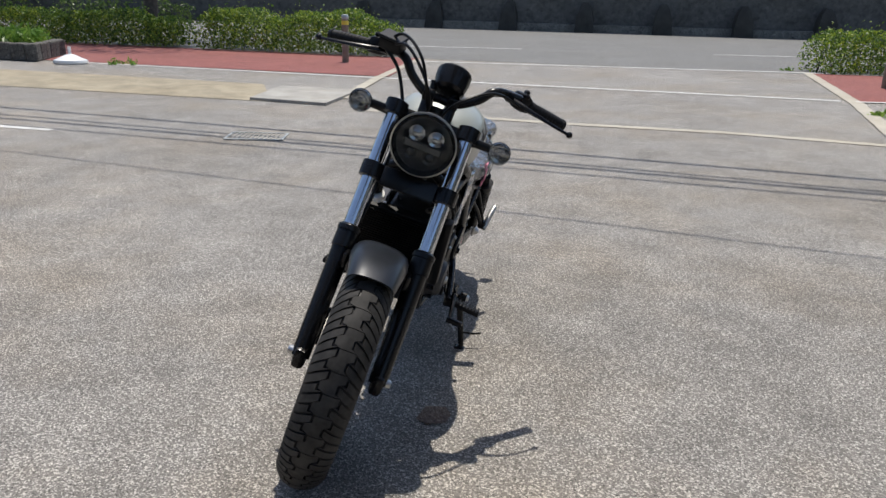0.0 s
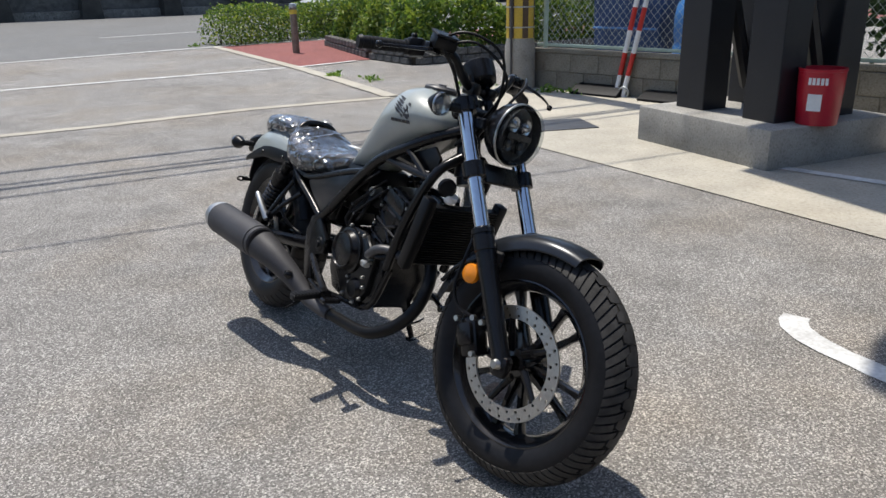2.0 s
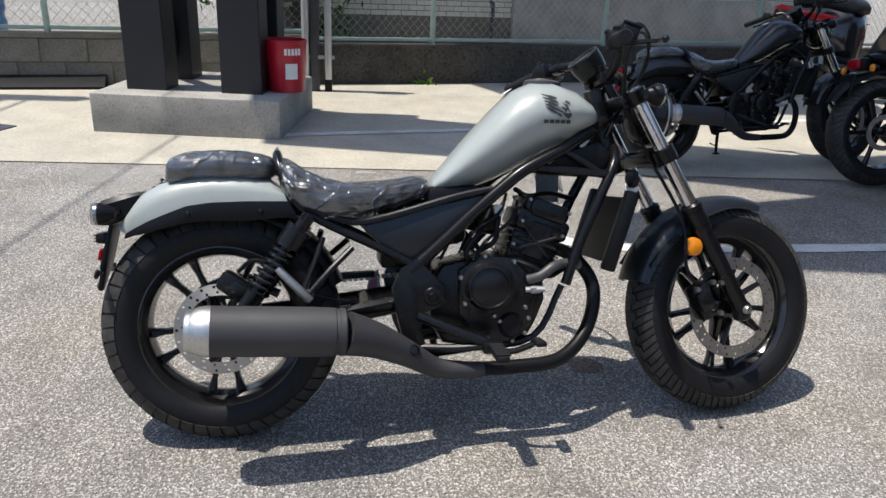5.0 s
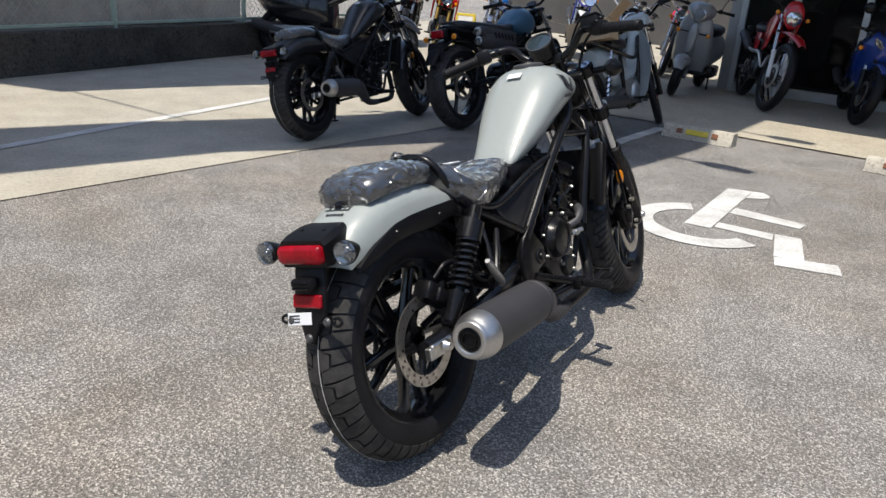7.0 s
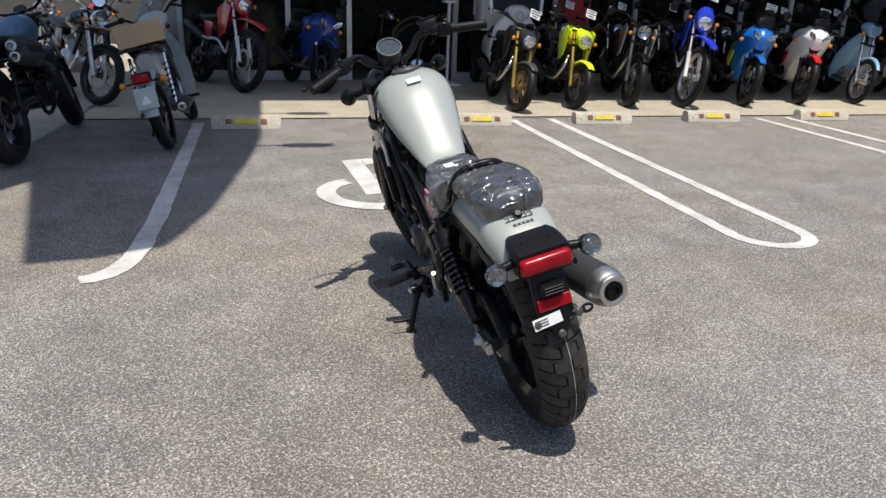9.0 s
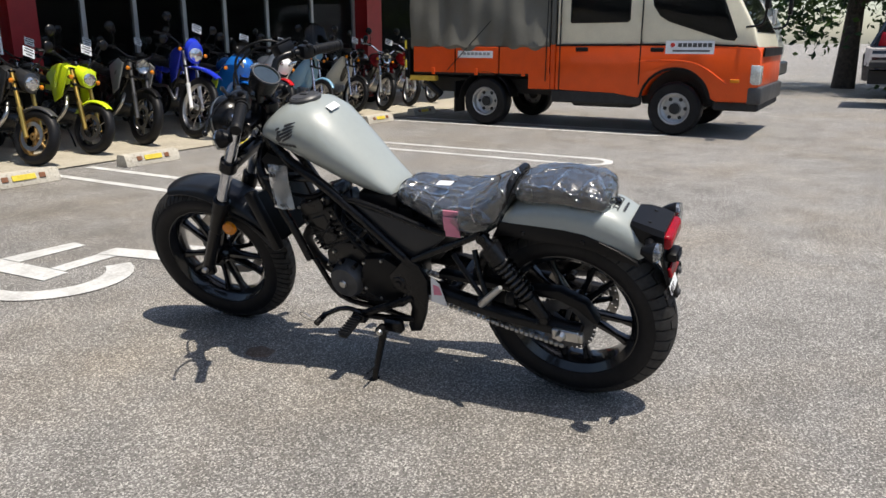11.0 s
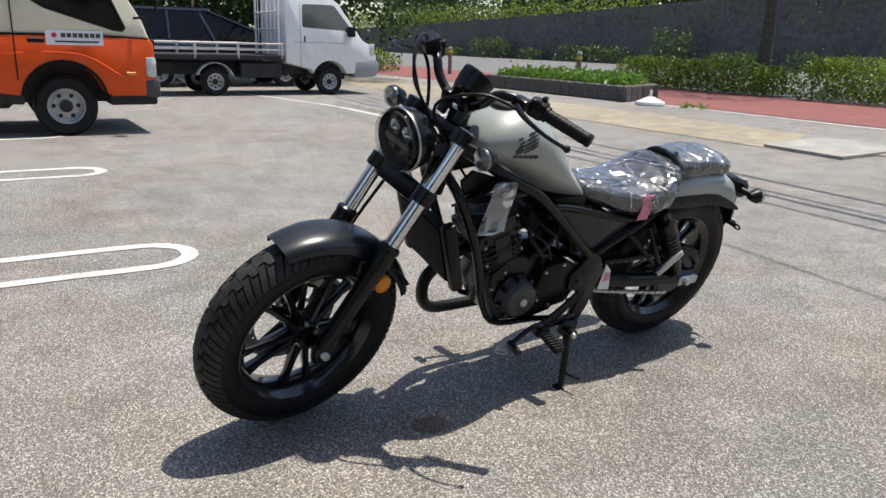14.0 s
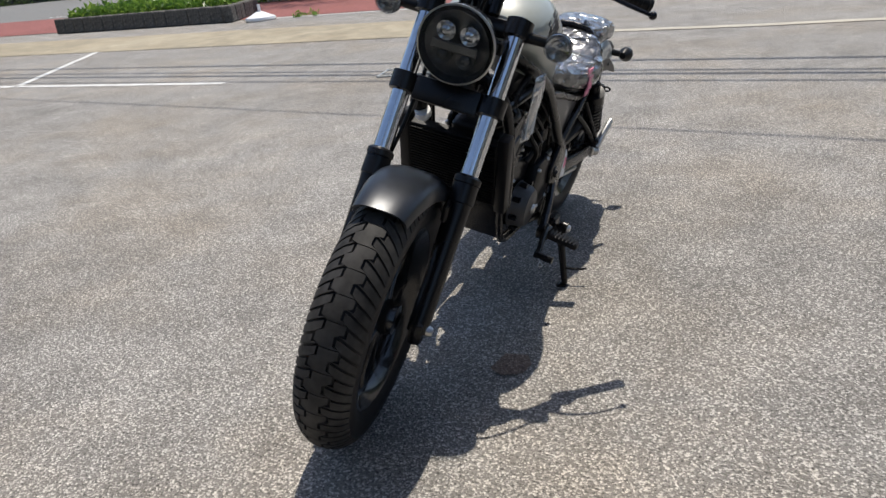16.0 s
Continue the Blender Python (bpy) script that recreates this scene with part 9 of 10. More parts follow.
    for s in (1, -1):
        arm = part("swingarm", tube(bmesh.new(), [(0.10 * s, 0.22, 0.36), (0.115 * s, L / 2 - 0.2, R + 0.02), (0.115 * s, L / 2 + 0.03, R)], [0.03, 0.024, 0.02], 10, 3), GREYMET if style != "scrambler" else BLACK_SATIN, root)
        if style in ("classic", "cub", "scrambler"):
            sh = part("shock_absorber", rod(bmesh.new(), (0.125 * s, L / 2 - 0.08, R + 0.02), (0.125 * s, L / 2 - 0.2, seat_z - 0.10), 0.013, seg=10), CHROME if style != "scrambler" else BLACK_SATIN, root)
            a, b = Vector((0.125 * s, L / 2 - 0.095, R + 0.07)), Vector((0.125 * s, L / 2 - 0.19, seat_z - 0.15))
            part("spring", tube(bmesh.new(), [a + (b - a) * (k / 48) + Vector((math.cos(k * 0.9) * 0.023, math.sin(k * 0.9) * 0.023, 0)) for k in range(49)], 0.0045, 6, 1), CHROME if style == "classic" else BLACK_SATIN, sh)
    # engine and exhaust
    if style == "cub":
        engine_block(root, 0.02, 0.33, engine, "flat", 0.10)
    else:
        engine_block(root, 0.0, 0.38, engine)
    if style == "scrambler":
        bm = tube(bmesh.new(), [(-0.06, -0.18, 0.62), (-0.14, -0.20, 0.52), (-0.17, -0.02, 0.50), (-0.19, 0.18, 0.60)], 0.022, 12, 5)
        ex = part("exhaust", bm, pipe, root)
        d = Vector((-0.02, 0.55, 0.07)).normalized()
        for k in (1, -1):
            c = Vector((-0.20, 0.20, 0.635 + 0.035 * k))
            part("silencer", tube(bmesh.new(), [c, c + d * 0.05, c + d * 0.46, c + d * 0.5], [0.03, 0.05, 0.05, 0.035], 20, 1), pipe, ex)
            part("outlet", lathe(bmesh.new(), [(0.022, 0.0), (0.034, 0.004), (0.033, 0.016), (0.022, 0.018), (0.019, -0.03), (0, -0.03)], 20, axis_to(c + d * 0.5, d)), STEEL, ex, "bright steel outlet ring")
        hs = part("heat_shield", plate(bmesh.new(), [(0.0, -0.05), (0.40, -0.055), (0.43, 0.0), (0.40, 0.055), (0.0, 0.05)], 0.008, Matrix.Translation((-0.258, 0.24, 0.665)) @ Matrix.Rotation(radians(7), 4, "X") @ YZ, 0.003), GREYMET, ex)
        for k in range(6):
            part("slot", box(bmesh.new(), (0.004, 0.022, 0.05), (0, 0, 0), Matrix.Translation((-0.263, 0.30 + 0.045 * k, 0.672 + 0.0055 * k)) @ Matrix.Rotation(radians(-28), 4, "X"), 0.001), BLACK_MATT, hs)
    else:
        low = 0.27 if style != "trail" else 0.55
        bm = tube(bmesh.new(), [(-0.03, -0.16, 0.55 if style != "cub" else 0.33), (-0.09, -0.24, 0.42 if style != "cub" else 0.26), (-0.13, -0.10, low), (-0.15, 0.15, low), (-0.16, 0.32, low + 0.02)], 0.019, 12, 5)
        ex = part("exhaust", bm, pipe if style in ("classic", "cub") else STEEL, root)
        up = 0.12 if style in ("naked", "sport", "grom") else (0.16 if trail else 0.03)
        a, b = Vector((-0.165, 0.28, low + 0.015)), Vector((-0.185, 0.74, low + up))
        part("silencer", tube(bmesh.new(), [a, a + (b - a) * 0.12, a + (b - a) * 0.9, b], [0.022, 0.046, 0.05, 0.036], 20, 1), pipe, ex)
        part("outlet", lathe(bmesh.new(), [(0.018, 0), (0.03, 0.003), (0.03, 0.012), (0.018, 0.014), (0.016, -0.03), (0, -0.03)], 18, axis_to(b, b - a)), STEEL, ex)
    # tank
    if style == "cub":
        bm = tube(bmesh.new(), [(0, hy + 0.05, hz - 0.02), (0, hy + 0.12, hz - 0.22), (0, hy + 0.24, 0.50), (0, 0.10, 0.46), (0, 0.25, 0.52)], [0.05, 0.06, 0.075, 0.085, 0.10], 16, 5)
        part("body_spine", bm, paint, root)
        part("body_shell", loft(bmesh.new(), tank_rings([(0.02, 0.60, 0.42, 0.05, 0.5), (0.10, 0.70, 0.40, 0.09, 0.5), (0.30, 0.73, 0.40, 0.105, 0.5), (0.48, 0.72, 0.52, 0.09, 0.5), (0.55, 0.70, 0.58, 0.06, 0.5)], 20)), paint, root)
        sh = part("leg_shield", shield(bmesh.new(), [(hy + 0.02, hz - 0.03, 0.09), (hy + 0.04, hz - 0.16, 0.17), (hy + 0.12, hz - 0.32, 0.22), (hy + 0.22, 0.36, 0.225), (hy + 0.28, 0.24, 0.18)], 0.55), accent or P_IVORY, root, "moulded plastic leg shield", 60)
        cowl = part("handlebar_cowl", loft(bmesh.new(), tank_rings([(hy - 0.11, hz + 0.07, hz - 0.05, 0.07, 0.5), (hy - 0.06, hz + 0.11, hz - 0.06, 0.11, 0.5), (hy + 0.02, hz + 0.11, hz - 0.04, 0.13, 0.5), (hy + 0.07, hz + 0.08, hz - 0.02, 0.09, 0.5)], 20), S), paint, root)
        round_lamp(root, (0, hy - 0.10, hz + 0.015), (0, -1, -0.05), 0.068, CHROME, S)
        for s in (1, -1):
            blinker(root, (0.12 * s, hy - 0.09, hz - 0.04), (0, -1, 0), S)
        part("seat", cushion(bmesh.new(), [(0.05, seat_z - 0.03, seat_z - 0.07, 0.06, 0), (0.10, seat_z, seat_z - 0.09, 0.10, 0), (0.25, seat_z + 0.01, seat_z - 0.09, 0.13, 0), (0.38, seat_z + 0.015, seat_z - 0.08, 0.12, 0), (0.43, seat_z, seat_z - 0.06, 0.08, 0)]), VINYL, root, sharp=70)
        part("rear_fender", fender_mesh(bmesh.new(), ra, R + 0.03, -60, 88, [0.06, 0.07, 0.065, 0.05], [0.02, 0.04, 0.04, 0.02], n=16), paint, root, sharp=50)
        bm = bmesh.new()
        for x in (-0.12, -0.04, 0.04, 0.12):
            tube(bm, [(x, 0.42, 0.735), (x, 0.6, 0.745), (x, 0.80, 0.745)], 0.007, 7, 2)
        for y in (0.44, 0.6, 0.79):
            rod(bm, (-0.13, y, 0.745), (0.13, y, 0.745), 0.007, seg=7)
        part("luggage_rack", bm, BLACK_SATIN, root)
    else:
        tz = seat_z + (0.16 if trail else 0.13)
        y0 = hy + 0.06
        wmax = 0.10 if trail else (0.155 if style in ("sport", "naked", "classic") else 0.13)
        st = [(y0, tz - 0.07, seat_z - 0.04, 0.04, 0.4), (y0 + 0.02, tz - 0.03, seat_z - 0.09, wmax * 0.72, 0.45), (y0 + 0.12, tz + 0.01, seat_z - 0.11, wmax, 0.5), (y0 + 0.24, tz, seat_z - 0.10, wmax, 0.5), (y0 + 0.36, tz - 0.07, seat_z - 0.08, wmax * 0.75, 0.5), (y0 + 0.43, tz - 0.12, seat_z - 0.06, wmax * 0.5, 0.5)]
        tk = part("fuel_tank", loft(bmesh.new(), tank_rings(st, 26)), paint, root, sharp=60)
        part("filler_cap", lathe(bmesh.new(), [(0.042, 0), (0.042, 0.01), (0.03, 0.016), (0, 0.016)], 20, axis_to((0, y0 + 0.15, tz + 0.008), (0, 0.02, 1))), CHROME if style == "classic" else BLACK_SATIN, tk)
        if accent is not None and style in ("naked", "grom", "trail", "scrambler"):
            for s in (1, -1):
                part("tank_shroud", plate(bmesh.new(), [(y0 - 0.12, tz - 0.06), (y0 + 0.02, tz - 0.01), (y0 + 0.24, tz - 0.10), (y0 + 0.10, seat_z - 0.26), (y0 - 0.02, seat_z - 0.20)], 0.02, Matrix.Translation(((wmax + 0.015) * s, 0, 0)) @ YZ, 0.007), accent, tk)
        e = y0 + 0.38
        end = L / 2 + (0.08 if style != "trail" else 0.0)
        part("seat", cushion(bmesh.new(), [(e - 0.04, seat_z + 0.015, seat_z - 0.04, 0.06, 0), (e, seat_z + 0.01, seat_z - 0.07, 0.10, 0), (e + 0.16, seat_z - 0.0, seat_z - 0.08, 0.13, 0.004), (e + 0.30, seat_z + 0.015, seat_z - 0.07, 0.125, 0), (end - 0.1, seat_z + 0.04, seat_z - 0.03, 0.10, 0), (end - 0.04, seat_z + 0.03, seat_z - 0.01, 0.06, 0)]), VINYL, root, sharp=70)
        part("tail_cowl", loft(bmesh.new(), tank_rings([(e + 0.1, seat_z - 0.05, seat_z - 0.16, 0.10, 0.5), (end - 0.15, seat_z - 0.0, seat_z - 0.12, 0.095, 0.5), (end, seat_z + 0.01, seat_z - 0.06, 0.07, 0.5), (end + 0.04, seat_z + 0.0, seat_z - 0.04, 0.05, 0.5)], 20)), paint if style != "scrambler" else PLASTIC, root)
        part("rear_fender", fender_mesh(bmesh.new(), ra, R + (0.06 if style != "classic" else 0.03), -45, 62 if style != "classic" else 80, [0.07, 0.075, 0.07, 0.05], [0.02, 0.03, 0.03, 0.02], n=14), CHROME if style == "classic" and metal_bar else PLASTIC, root, sharp=50)
        for s in (1, -1):
            part("side_cover", plate(bmesh.new(), [(0.10, seat_z - 0.09), (0.34, seat_z - 0.09), (0.30, seat_z - 0.25), (0.14, seat_z - 0.28)], 0.02, Matrix.Translation((0.115 * s, 0, 0)) @ YZ, 0.006), paint if style in ("classic", "trail") else PLASTIC, root)
    if style == "sport":
        st = [(hy - 0.30, hz - 0.05, hz - 0.11, 0.03), (hy - 0.265, hz + 0.01, hz - 0.20, 0.10), (hy - 0.19, hz + 0.06, hz - 0.27, 0.165), (hy - 0.09, hz + 0.09, hz - 0.34, 0.20), (hy + 0.05, hz + 0.02, hz - 0.48, 0.215), (hy + 0.22, hz - 0.05, 0.27, 0.205), (hy + 0.40, hz - 0.22, 0.22, 0.175), (hy + 0.54, 0.46, 0.24, 0.12)]
        rings = []
        for y, zt, zb, w in st:
            half = [(0.16, 1.0), (0.50, 0.93), (0.82, 0.78), (1.0, 0.60), (0.93, 0.44), (0.74, 0.26), (0.60, 0.08), (0.34, 0.0)]
            rings.append([(x * w, y, zb + (zt - zb) * f) for x, f in half] + [(-x * w, y, zb + (zt - zb) * f) for x, f in reversed(half)])
        fr = part("fairing", loft(bmesh.new(), rings), paint, root, "glossy sport fairing", 28)
        part("air_intake", loft(bmesh.new(), [[(x * w, y, hz - 0.205 + z * w) for x, z in ((-1, 0.35), (1, 0.35), (0.6, -0.45), (-0.6, -0.45))] for y, w in ((hy - 0.262, 0.07), (hy - 0.2, 0.085))]), BLACK_MATT, fr)
        bm = loft(bmesh.new(), tank_rings([(hy - 0.22, hz + 0.06, hz + 0.02, 0.07, 0.4), (hy - 0.13, hz + 0.18, hz + 0.04, 0.125, 0.4), (hy - 0.04, hz + 0.27, hz + 0.18, 0.12, 0.4), (hy + 0.0, hz + 0.29, hz + 0.25, 0.08, 0.4)], 22))
        part("windscreen", bm, SMOKED, fr, "smoked windscreen", 60)
        for s in (1, -1):
            part("lamp_lens", plate(bmesh.new(), [(0.0, 0.0), (0.05, 0.055), (0.12, 0.075), (0.105, 0.02), (0.03, -0.02)], 0.03, pose(0, hy - 0.275, hz - 0.075, 0, 0, 0) @ Matrix.Rotation(radians(-32 * s), 4, "Z") @ Matrix.Diagonal((s, 1, 1, 1)) @ Matrix.Translation((0.03, 0.012, 0)) @ XZ, 0.006), LAMP_FACE, fr, "slanted headlamp lens")
            part("trim_panel", plate(bmesh.new(), [(hy + 0.02, hz - 0.15), (hy + 0.22, hz - 0.18), (hy + 0.36, 0.46), (hy + 0.18, 0.40)], 0.012, Matrix.Translation((0.196 * s, 0, 0)) @ YZ, 0.004), accent or BLACK_GLOSS, fr)
            blinker(root, (0.20 * s, hy - 0.12, hz - 0.12), (0, -1, 0))
    # tail lamp and stand
    ty, tz2 = (L / 2 + 0.14, seat_z - 0.03) if style != "cub" else (L / 2 + 0.27, 0.56)
    if style == "scrambler":
        ty, tz2 = L / 2 + 0.20, seat_z - 0.06
    tl = part("tail_lamp", box(bmesh.new(), (0.13, 0.06, 0.075), (0, ty - 0.035, tz2), None, 0.014, 2), PLASTIC, root)
    part("lamp_lens", box(bmesh.new(), (0.115, 0.03, 0.06), (0, ty, tz2), None, 0.012, 2), REDLENS, tl, "red lens")
    for s in (1, -1):
        blinker(root, (0.14 * s, ty - 0.03, tz2 - 0.03), (0, 1, 0))
    if plate_on:
        pl = part("plate_bracket", box(bmesh.new(), (0.15, 0.012, 0.15), (0, ty + 0.01, tz2 - 0.14), Matrix.Translation((0, ty, tz2)) @ Matrix.Rotation(radians(14), 4, "X") @ Matrix.Translation((0, -ty, -tz2)), 0.004), PLASTIC if style != "cub" else paint, root)
        if style == "cub":
            mt = Matrix.Translation((0, ty, tz2)) @ Matrix.Rotation(radians(14), 4, "X") @ Matrix.Translation((0, 0.018, -0.15)) @ XZ
            part("triangle_mark", plate(bmesh.new(), [(-0.035, -0.03), (0.035, -0.03), (0.0, 0.035)], 0.002, mt), WHITE, pl, "white triangle mark")
        part("stay", rod(bmesh.new(), (0, ty - 0.14, tz2 - 0.02), (0, ty + 0.0, tz2 - 0.09), 0.012, seg=8), BLACK_SATIN, pl)
    part("side_stand", tube(bmesh.new(), [(0.12, 0.10, 0.24), (0.17, 0.09, 0.15), (0.235, 0.06, -0.03)], 0.010, 8, 3), BLACK_SATIN, root)
    for s in (1, -1):
        part("footpeg", rod(bmesh.new(), (0.12 * s, 0.06, 0.29), (0.24 * s, 0.06, 0.29), 0.012, seg=8), RUBBER, root)
    return root


def scooter(m, label, paint, roofed=False, tag=None, steer=8.0, group="motorcycles of the dealer"):
    root = thing("scooter", m, label, "scooter", group)
    L, R = 1.24, 0.225
    fa, ra = Vector((0, -L / 2, R)), Vector((0, L / 2, R))
    piv = Vector((0, -0.42, 0.9))
    S = Matrix.Translation(piv) @ Matrix.Rotation(radians(steer), 4, (0, 0.4, 1)) @ Matrix.Translation(-piv)
    bike_wheel(root, fa, R, 0.05, 6, GREYMET, False, 0.10, 0.62, S)
    for x in ((0.0,) if not roofed else (0.26, -0.26)):
        bike_wheel(root, ra + Vector((x, 0, 0)), R, 0.055, 6, GREYMET, False, 0.0, 0.62)
    part("fork", tube(bmesh.new(), [(0.075, fa.y, R), (0.07, fa.y + 0.05, R + 0.2), (0.0, fa.y + 0.10, R + 0.30), (0, -0.43, 0.85)], 0.022, 10, 3, S), GREYMET, root)
    part("front_fender", fender_mesh(bmesh.new(), fa, R + 0.035, -62, 70, [0.05, 0.09, 0.095, 0.085], [0.03, 0.085, 0.095, 0.06], n=16, m=S), paint, root, sharp=60)
    w = 0.30 if roofed else 0.215
    part("leg_shield", shield(bmesh.new(), [(-0.50, 0.93, w * 0.55), (-0.52, 0.80, w * 0.86), (-0.48, 0.62, w), (-0.40, 0.42, w), (-0.33, 0.30, w * 0.8), (-0.26, 0.24, w * 0.7)], 0.35, 0.05), paint, root, "painted leg shield", 60)
    part("steering_cover", loft(bmesh.new(), tank_rings([(-0.60, 0.98, 0.86, 0.06, 0.5), (-0.56, 1.03, 0.84, 0.10, 0.5), (-0.48, 1.06, 0.86, 0.16, 0.5), (-0.40, 1.03, 0.90, 0.10, 0.5)], 22), S), paint, root, sharp=60)
    round_lamp(root, (0, -0.595, 0.93), (0, -1, 0), 0.062, CHROME, S)
    part("front_trim", loft(bmesh.new(), tank_rings([(-0.56, 0.78, 0.56, 0.02, 0.5), (-0.55, 0.82, 0.50, 0.045, 0.5), (-0.50, 0.82, 0.48, 0.06, 0.5)], 16)), GREYMET if roofed else paint, root)
    for s in (1, -1):
        blinker(root, (w * 0.8 * s, -0.53, 0.72), (0, -1, 0))
    bars_and_mirrors(root, S, -0.44, 0.99, 0.33, 0.01, 0.08, True, None, tag, CHROME)
    part("floor_board", box(bmesh.new(), (0.34, 0.42, 0.06), (0, -0.10, 0.27), None, 0.02, 2), PLASTIC, root)
    part("body", loft(bmesh.new(), tank_rings([(0.02, 0.55, 0.26, 0.08, 0.5), (0.08, 0.68, 0.25, 0.16, 0.45), (0.30, 0.72, 0.27, 0.20, 0.42), (0.55, 0.70, 0.30, 0.205, 0.42), (0.75, 0.68, 0.40, 0.16, 0.45), (0.86, 0.64, 0.50, 0.08, 0.5)], 28)), paint, root, "rounded painted rear body", 60)
    part("seat", cushion(bmesh.new(), [(0.04, 0.73, 0.66, 0.07, 0), (0.10, 0.77, 0.66, 0.12, 0), (0.35, 0.78, 0.67, 0.145, 0), (0.60, 0.79, 0.67, 0.13, 0), (0.70, 0.76, 0.68, 0.08, 0)]), VINYL, root, sharp=70)
    part("engine", box(bmesh.new(), (0.16, 0.42, 0.14), (0.10, L / 2 - 0.1, 0.23), None, 0.03, 2), CASE_DARK, root)
    part("silencer", tube(bmesh.new(), [(-0.13, 0.25, 0.2), (-0.16, 0.42, 0.22), (-0.17, 0.80, 0.28)], [0.03, 0.055, 0.05], 16, 2), MUFFLER, root)
    tl = part("tail_lamp", box(bmesh.new(), (0.13, 0.05, 0.07), (0, 0.87, 0.60), None, 0.012, 2), REDLENS, root, "red tail lamp")
    part("center_stand", tube(bmesh.new(), [(0.15, 0.36, 0.2), (0.17, 0.34, 0.06), (0.17, 0.38, -0.01)], 0.011, 8, 2), BLACK_SATIN, root)
    if roofed:
        ws = part("windscreen", shield(bmesh.new(), [(-0.50, 0.96, 0.30), (-0.42, 1.30, 0.33), (-0.28, 1.62, 0.32)], 0.2, 0.006), SMOKED, root, "tall clear windscreen", 60)
        for s in (1, -1):
            part("screen_post", tube(bmesh.new(), [(0.31 * s, -0.44, 0.94), (0.34 * s, -0.36, 1.30), (0.33 * s, -0.22, 1.62), (0.30 * s, 0.1, 1.76), (0.28 * s, 0.62, 1.74), (0.28 * s, 0.74, 0.9)], 0.022, 10, 4), P_WHITE, ws)
        part("roof", loft(bmesh.new(), tank_rings([(-0.30, 1.68, 1.62, 0.26, 0.3), (-0.15, 1.76, 1.69, 0.34, 0.3), (0.3, 1.82, 1.74, 0.34, 0.3), (0.68, 1.79, 1.72, 0.32, 0.3), (0.76, 1.75, 1.71, 0.26, 0.3)], 24)), P_WHITE, root, "white moulded roof", 60)
        part("cargo_box", box(bmesh.new(), (0.56, 0.55, 0.45), (0, 0.62, 0.93), None, 0.04, 2), P_WHITE, root)
    return root


# beside the grey machine: the black one, the blue one and the small one with a carton
cruiser("motorcycle", at_wheels((2.90, -3.10), (2.75, -1.65), 12), P_GUN, "dark gunmetal cruiser motorcycle with plastic-wrapped seats", P_GUN, P_GUN, 12.0, False, "motorcycles of the dealer")
motorbike(at_wheels((2.25, -4.40), (2.32, -2.93), 12), "black scrambler motorcycle with a matt blue tank and high twin exhaust", P_DENIM, "scrambler", L=1.47, R=0.33, rho=0.086, rake=27, steer=14, head=0.90, seat_z=0.80, rear_tread=26, pipe=MUFFLER)
cub = motorbike(at_wheels((1.33, -4.62), (1.37, -3.33), 13), "small grey-blue step-through motorcycle with a rear rack", P_CUB, "cub", L=1.27, R=0.285, rho=0.042, steer=24, head=0.86, seat_z=0.78, slider=BLACK_SATIN, wire=True, accent=P_CUB, engine=ALU)
bm = bmesh.new()
CM = at_wheels((1.33, -4.62), (1.37, -3.33), 13)
cart = thing("cardboard_box", CM @ pose(-0.01, 0.50, 0.76, 4, 3, 12), "opened brown cardboard box on the luggage rack", "cardboard box")
for x, y, w, d in ((0, -0.13, 0.33, 0.006), (0, 0.13, 0.33, 0.006), (-0.165, 0, 0.006, 0.254), (0.165, 0, 0.006, 0.254)):
    part("wall", box(bmesh.new(), (w, d, 0.15), (x, y, 0.075)), CARD, cart)
part("bottom", box(bmesh.new(), (0.33, 0.26, 0.006), (0, 0, 0.003)), CARD, cart)
for s, t in ((1, 28), (-1, -40)):
    part("flap", box(bmesh.new(), (0.165, 0.26, 0.005), (0.083 * s, 0, 0), Matrix.Translation((0.168 * s, 0, 0.15)) @ Matrix.Rotation(radians(-t), 4, "Y")), CARD, cart)
motorbike(at_wheels((2.25, -5.55), (2.95, -6.75), 9), "dark classic motorcycle with a round chromed headlamp", P_BLACK, "classic", wire=True, lamp=0.095, lamp_shell=CHROME, metal_bar=CHROME, slider=ALU, engine=ALU, pipe=CHROME, steer=20)

# row before the shop
motorbike(at_wheels((-1.93, -5.07), (-2.02, -6.27)), "dark grey mini motorcycle with a gold fork and gold wheels", P_GUN, "grom", L=1.2, R=0.255, rho=0.062, rim=BRONZE, fork=GOLD, slider=GOLD, head=0.80, seat_z=0.74, tag=0.03, fender=GREYMET, accent=P_GUN, steer=14)
motorbike(at_wheels((-2.65, -5.25), (-2.74, -6.45)), "fluorescent yellow mini motorcycle with a matching mudguard", P_YELLOW, "grom", L=1.2, R=0.255, rho=0.060, fork=GOLD, slider=GOLD, head=0.80, seat_z=0.74, tag=0.04, fender=P_YELLOW, accent=P_YELLOW, steer=10)
motorbike(at_wheels((-3.37, -5.37), (-3.74, -6.70)), "black naked motorcycle with a round headlamp", P_BLACK, "naked", fork=GREYMET, slider=GREYMET, tag=None, lamp=0.08, accent=P_SILVER, steer=6)
motorbike(at_wheels((-4.06, -5.35), (-4.52, -6.68)), "blue trail motorcycle with wire wheels and a high mudguard", P_BLUE, "trail", L=1.40, R=0.315, rho=0.052, rake=27, wire=True, rim=ALU, fork=STEEL, slider=P_WHITE, head=0.97, seat_z=0.86, tag=0.10, steer=12, accent=P_BLUE)
